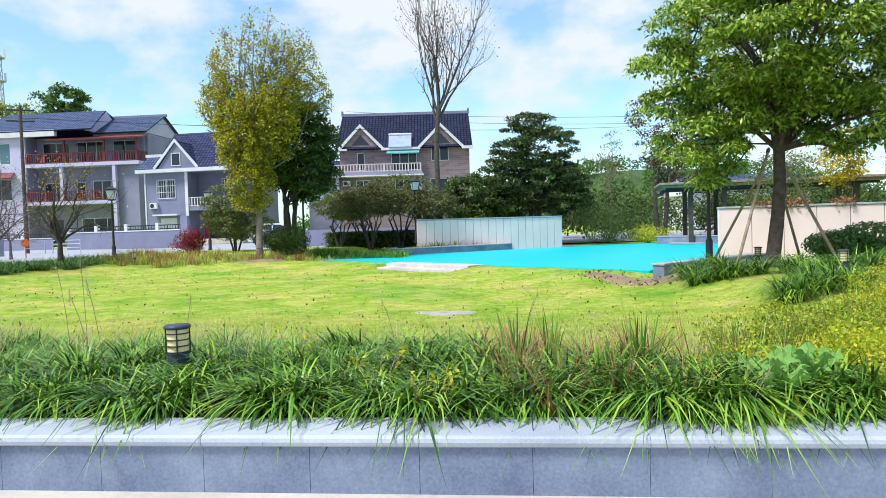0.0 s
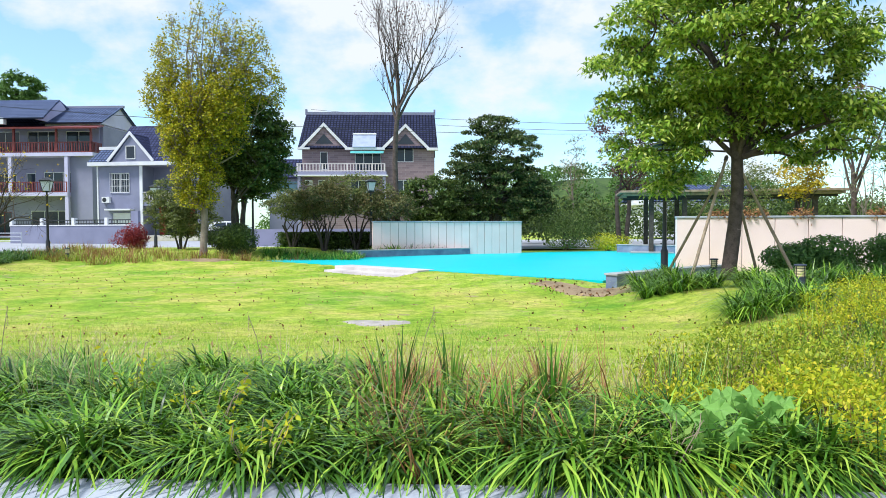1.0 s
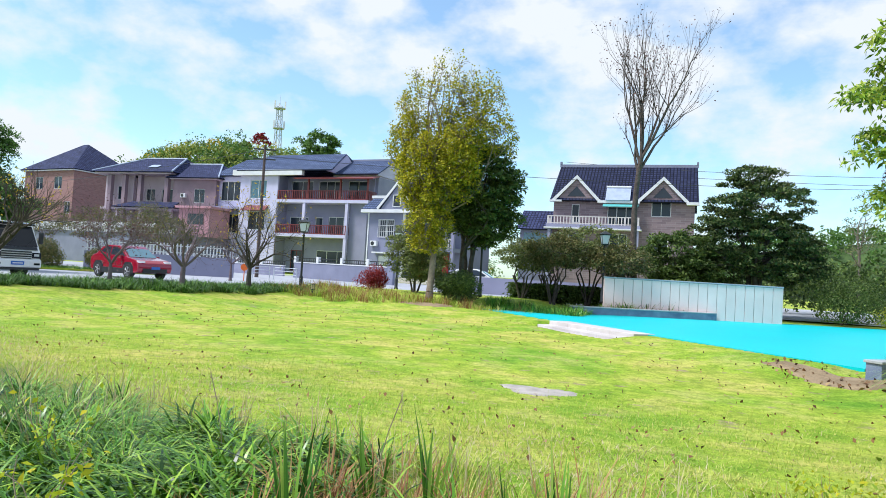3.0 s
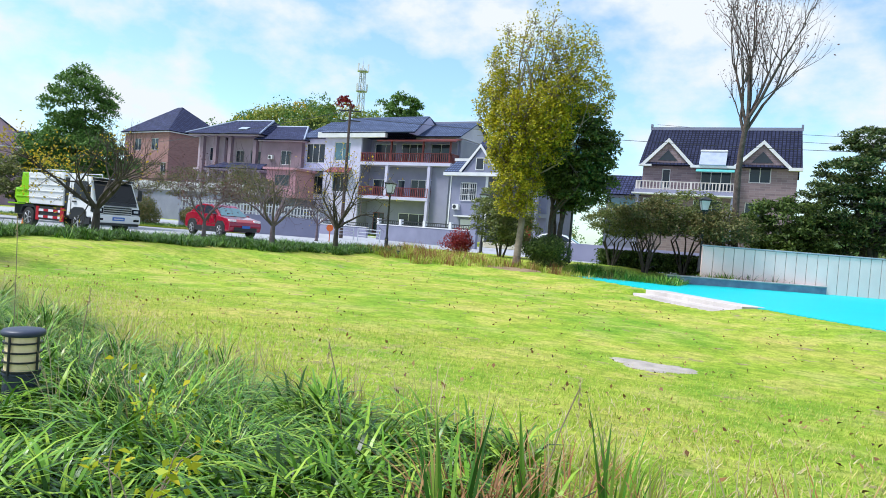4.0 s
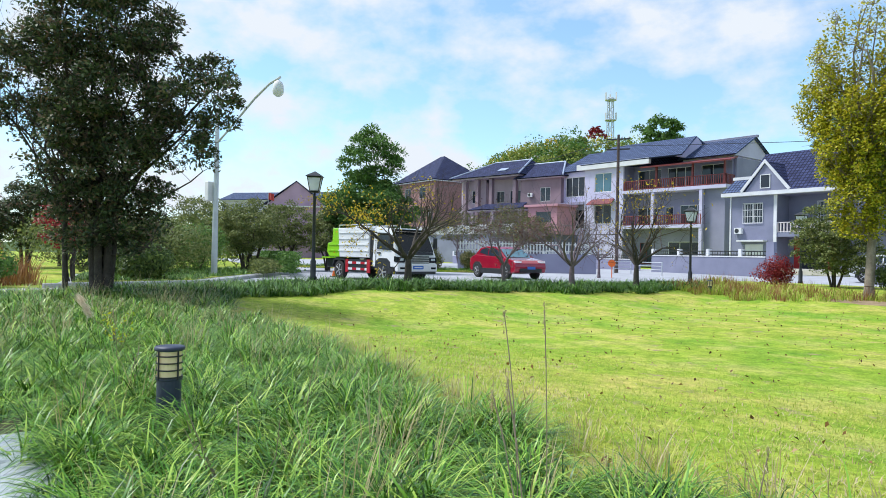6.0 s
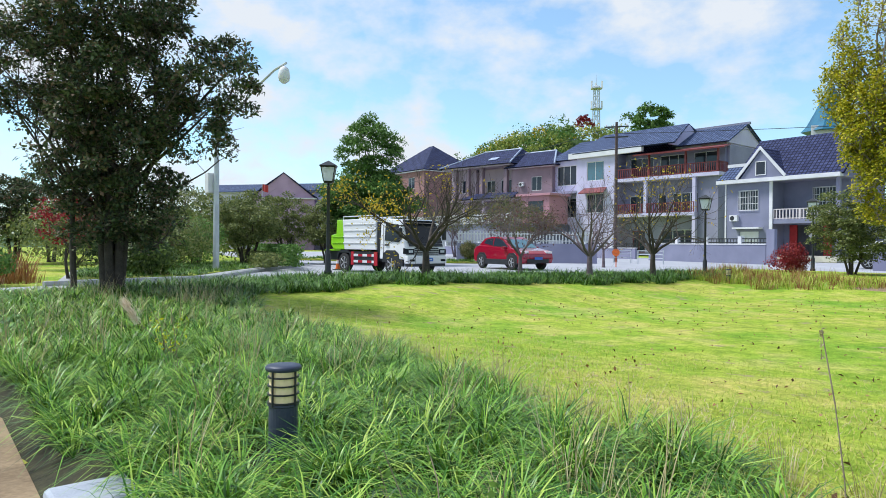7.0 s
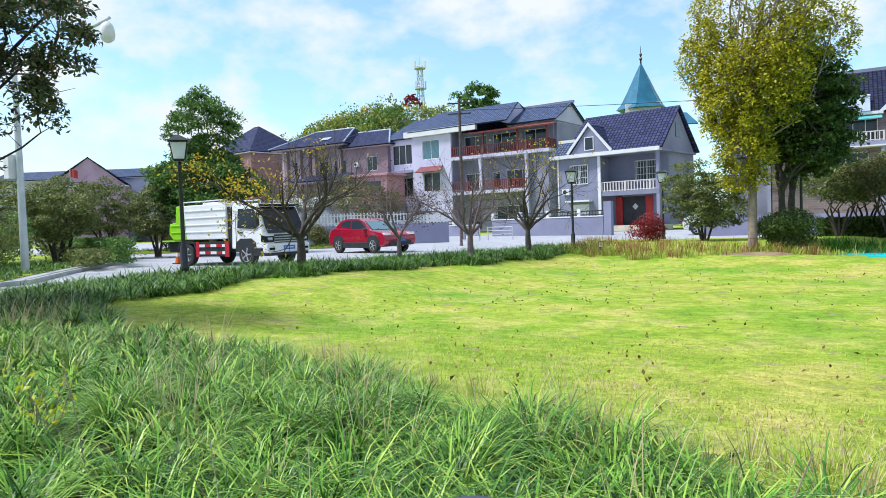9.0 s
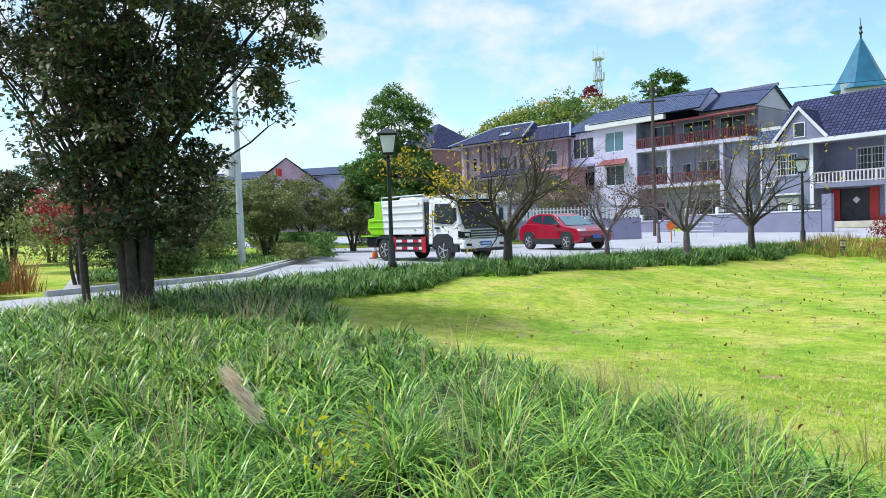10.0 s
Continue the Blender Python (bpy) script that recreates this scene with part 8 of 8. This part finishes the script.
part("pole", bm, M_STEEL, fl)
bm = bmesh.new()
rows = [[bm.verts.new((0.03 + 0.7 * i / 8, 0.07 * math.sin(i), 4.9 + 0.5 * j - 0.15 * (i / 8) ** 2)) for i in range(9)] for j in (0, 1)]
for i in range(8):
    bm.faces.new((rows[0][i], rows[0][i + 1], rows[1][i + 1], rows[1][i]))
part("cloth", bm, M_DOORRED, fl)


# ---- beyond the houses ----
def woods(name, spots, leafmat, label, leaves=170, leaf=(0.7, 0.4)):
    """Far crowns, each a cloud of clumps."""
    pts = []
    for x, y, z, rx, rz in spots:
        d = unit(rng.normal(size=(leaves, 3)))
        d[:, 2] = np.abs(d[:, 2]) * 1.1 - 0.35
        bump = 1 + 0.25 * np.sin(d[:, :1] * 7 + x) * np.cos(d[:, 1:2] * 6 + y)
        pts.append(np.array((x, y, z)) + d * bump * (rx, rx, rz) * rng.uniform(0.7, 1.05, (leaves, 1)))
    pts = np.concatenate(pts)
    v, s = leaf_quads(pts, leaf[0], leaf[1], 0.2, 0.6)
    return tagged(mesh_of(name, v, s, leafmat), label, "woods", kind="stuff")


def hill(x, y, rx, ry, h, rz):
    bm = bmesh.new()
    n, m = 28, 10
    rings = []
    for j in range(m + 1):
        q = j / m
        z = h * (math.cos(math.pi * q) + 1) / 2
        rings.append([bm.verts.new((rx * q * math.cos(i * math.tau / n) * (1 + 0.1 * math.sin(3 * i * math.tau / n)), ry * q * math.sin(i * math.tau / n), z - 0.6)) for i in range(n)])
    for a, b in zip(rings, rings[1:]):
        for i in range(n):
            bm.faces.new((a[i], b[i], b[(i + 1) % n], a[(i + 1) % n]))
    bmesh.ops.remove_doubles(bm, verts=bm.verts, dist=0.001)
    bmesh.ops.recalc_face_normals(bm, faces=bm.faces)
    bmesh.ops.transform(bm, matrix=pose(x, y, 0, 0, 0, rz), verts=bm.verts)
    return tagged(part("hill", bm, M_HILL, None, "", True), "low wooded hill behind the village", "hill", kind="structure")


M_HILL = mat("hill_scrub", (0.07, 0.12, 0.03), (0.03, 0.06, 0.018), 0.3, 0.95, 0.6, fine=2.0)
hill(-100, 141, 72, 28, 27.5, 38)
hill(-135, 218, 70, 50, 16, 20)
hill(-190, 95, 60, 90, 9, 0)
hill(60, 210, 120, 40, 17, 0)


def hill_spots(n, x, y, rx, ry, h, rz, base, lo=0.0, hi=0.8):
    out = []
    for _ in range(n):
        q, a = math.sqrt(rng.uniform(lo, hi)), rng.uniform(0, math.tau)
        px, py = rx * q * math.cos(a), ry * q * math.sin(a)
        c, s = math.cos(radians(rz)), math.sin(radians(rz))
        r = rng.uniform(1.8, 4.2)
        out.append((x + px * c - py * s, y + px * s + py * c, h * (math.cos(math.pi * q) + 1) / 2 + base, r, r * rng.uniform(0.9, 1.4)))
    return out


woods("hill_woods", hill_spots(300, -100, 141, 72, 28, 27.5, 38, 1.0), L_BAMBOO, "yellow-green bamboo and trees over the hill")
woods("hill_woods", hill_spots(190, -100, 141, 72, 28, 27.5, 38, 1.5), L_MID, "green trees over the hill")
woods("hill_woods", hill_spots(50, -100, 141, 72, 28, 27.5, 38, 1.0), L_YELLOW, "golden autumn trees on the hill")
woods("hill_woods", [(-93, 136, 29.5, 2.0, 2.2)], L_REDLEAF, "a rose-red tree among the hill woods", 260)
woods("hill_woods", hill_spots(90, -190, 95, 60, 90, 9, 0, 2.0), L_OLIVE, "woods on the low western hill")
woods("hill_woods", hill_spots(420, 60, 210, 120, 40, 17, 0, 1.5), L_MID, "woods on the far ridge beyond the pool", 80, (0.95, 0.55))
woods("tree_belt", [(rng.uniform(-150, -98), rng.uniform(40, 78), rng.uniform(2, 4), rng.uniform(2.5, 4), rng.uniform(3, 5)) for _ in range(40)], L_OLIVE, "belt of trees beyond the western houses")
spots = []
for _ in range(46):
    px = rng.uniform(-80, -36)
    spots.append((px, rng.uniform(8, 20) + (-30 - px) * 0.35, rng.uniform(1.0, 2.0), rng.uniform(1.5, 2.6), rng.uniform(1.6, 3.0)))
woods("scrub_belt", spots, L_OLIVE, "scrubby trees and bushes beyond the road bend", 330, (0.3, 0.14))
woods("scrub_belt", [(px - 6, py + 3, pz + 0.5, r, rz) for px, py, pz, r, rz in spots[:20]], L_BRONZE, "brownish scrub beyond the road bend", 300, (0.3, 0.14))
woods("garden_belt", [(rng.uniform(6, 42), rng.uniform(44, 60), rng.uniform(1.0, 2.0), rng.uniform(1.5, 2.6), rng.uniform(1.6, 3.0)) for _ in range(60)], L_DARK, "dark trees and shrubs behind the pool garden", 420, (0.3, 0.15))
tree("hill_tree", "round dark green tree rising behind the white house", "tree", (-62.0, 110, 0.3), (14, 0.4), [(0, 0, 21.5, 4.0, 4.0, 3.6), (1.2, 0, 19.0, 4.4, 4.0, 3.0)], 260, 40, 0.6, L_MID, M_BARKDARK, (0.5, 0.3), 0.5)
# trees behind the garden wall and the pavilion
tree("maple_tree", "thin red-brown leaved tree behind the pavilion", "tree", (13.6, 44.5, 0.3), (3.2, 0.15), [(0, 0, 6.4, 1.9, 1.8, 2.6), (1.6, 0, 4.4, 2.2, 1.8, 1.9)], 190, 26, 0.34, L_PURPLE, M_BARKDARK, (0.18, 0.1), 0.35, 2, 40, twigs=120)
tree("slender_tree", "slender pale thinly-leaved tree in the distance", "tree", (11.4, 49, 0.3), (4.0, 0.1), [(0, 0, 4.6, 0.9, 0.8, 2.6)], 60, 12, 0.3, L_OLIVE, M_BARKPALE, (0.16, 0.07), 0.3, 1, 24, twigs=80)
tree("garden_tree", "dense mid-green tree behind the white garden wall", "tree", (19.6, 26.2, 0.2), (2.6, 0.16), [(0, 0, 4.2, 1.9, 1.8, 2.6), (2.6, 0, 3.6, 2.4, 2.0, 2.4), (1.2, 0, 2.4, 2.2, 1.8, 1.6)], 380, 56, 0.26, L_MID, M_BARKDARK, (0.19, 0.09), 0.35, 2, 18, thin=0.2)
tree("garden_tree", "rust-tipped conifer behind the white garden wall", "tree", (18.2, 28.6, 0.2), (3.2, 0.12), [(0, 0, 5.6, 1.6, 1.4, 1.5)], 90, 26, 0.25, L_RUST, M_BARK, (0.15, 0.05), 0.35, 1, 30, twigs=60)
tree("golden_tree", "small bright golden-leaved tree behind the wall", "tree", (15.2, 26.8, 0.2), (1.6, 0.06), [(0, 0, 3.1, 0.75, 0.7, 1.3)], 90, 30, 0.2, L_YELLOW, M_BARK, (0.12, 0.07), 0.4, 1, 20)
tree("golden_tree", "thin olive shrub tree behind the wall", "tree", (13.8, 28.6, 0.2), (1.6, 0.06), [(0, 0, 2.5, 1.6, 1.4, 1.1)], 110, 24, 0.25, L_OLIVE, M_BARK, (0.12, 0.06), 0.4, 4, 26, splay=0.3)
for x, y in ((16.6, 25.4), (17.4, 25.2), (21.0, 24.0)):
    tree("pale_stemmed_shrub", "upright shrub with pale bare stems above the wall", "tree", (x, y, 0.1), (1.0, 0.05), [(0, 0, 2.9, 0.9, 0.8, 1.4)], 46, 2, 0.2, L_OLIVE, M_BARKPALE, (0.1, 0.05), 0.4, 5, 34, "pale-stemmed shrubs", 0.2, twigs=70)
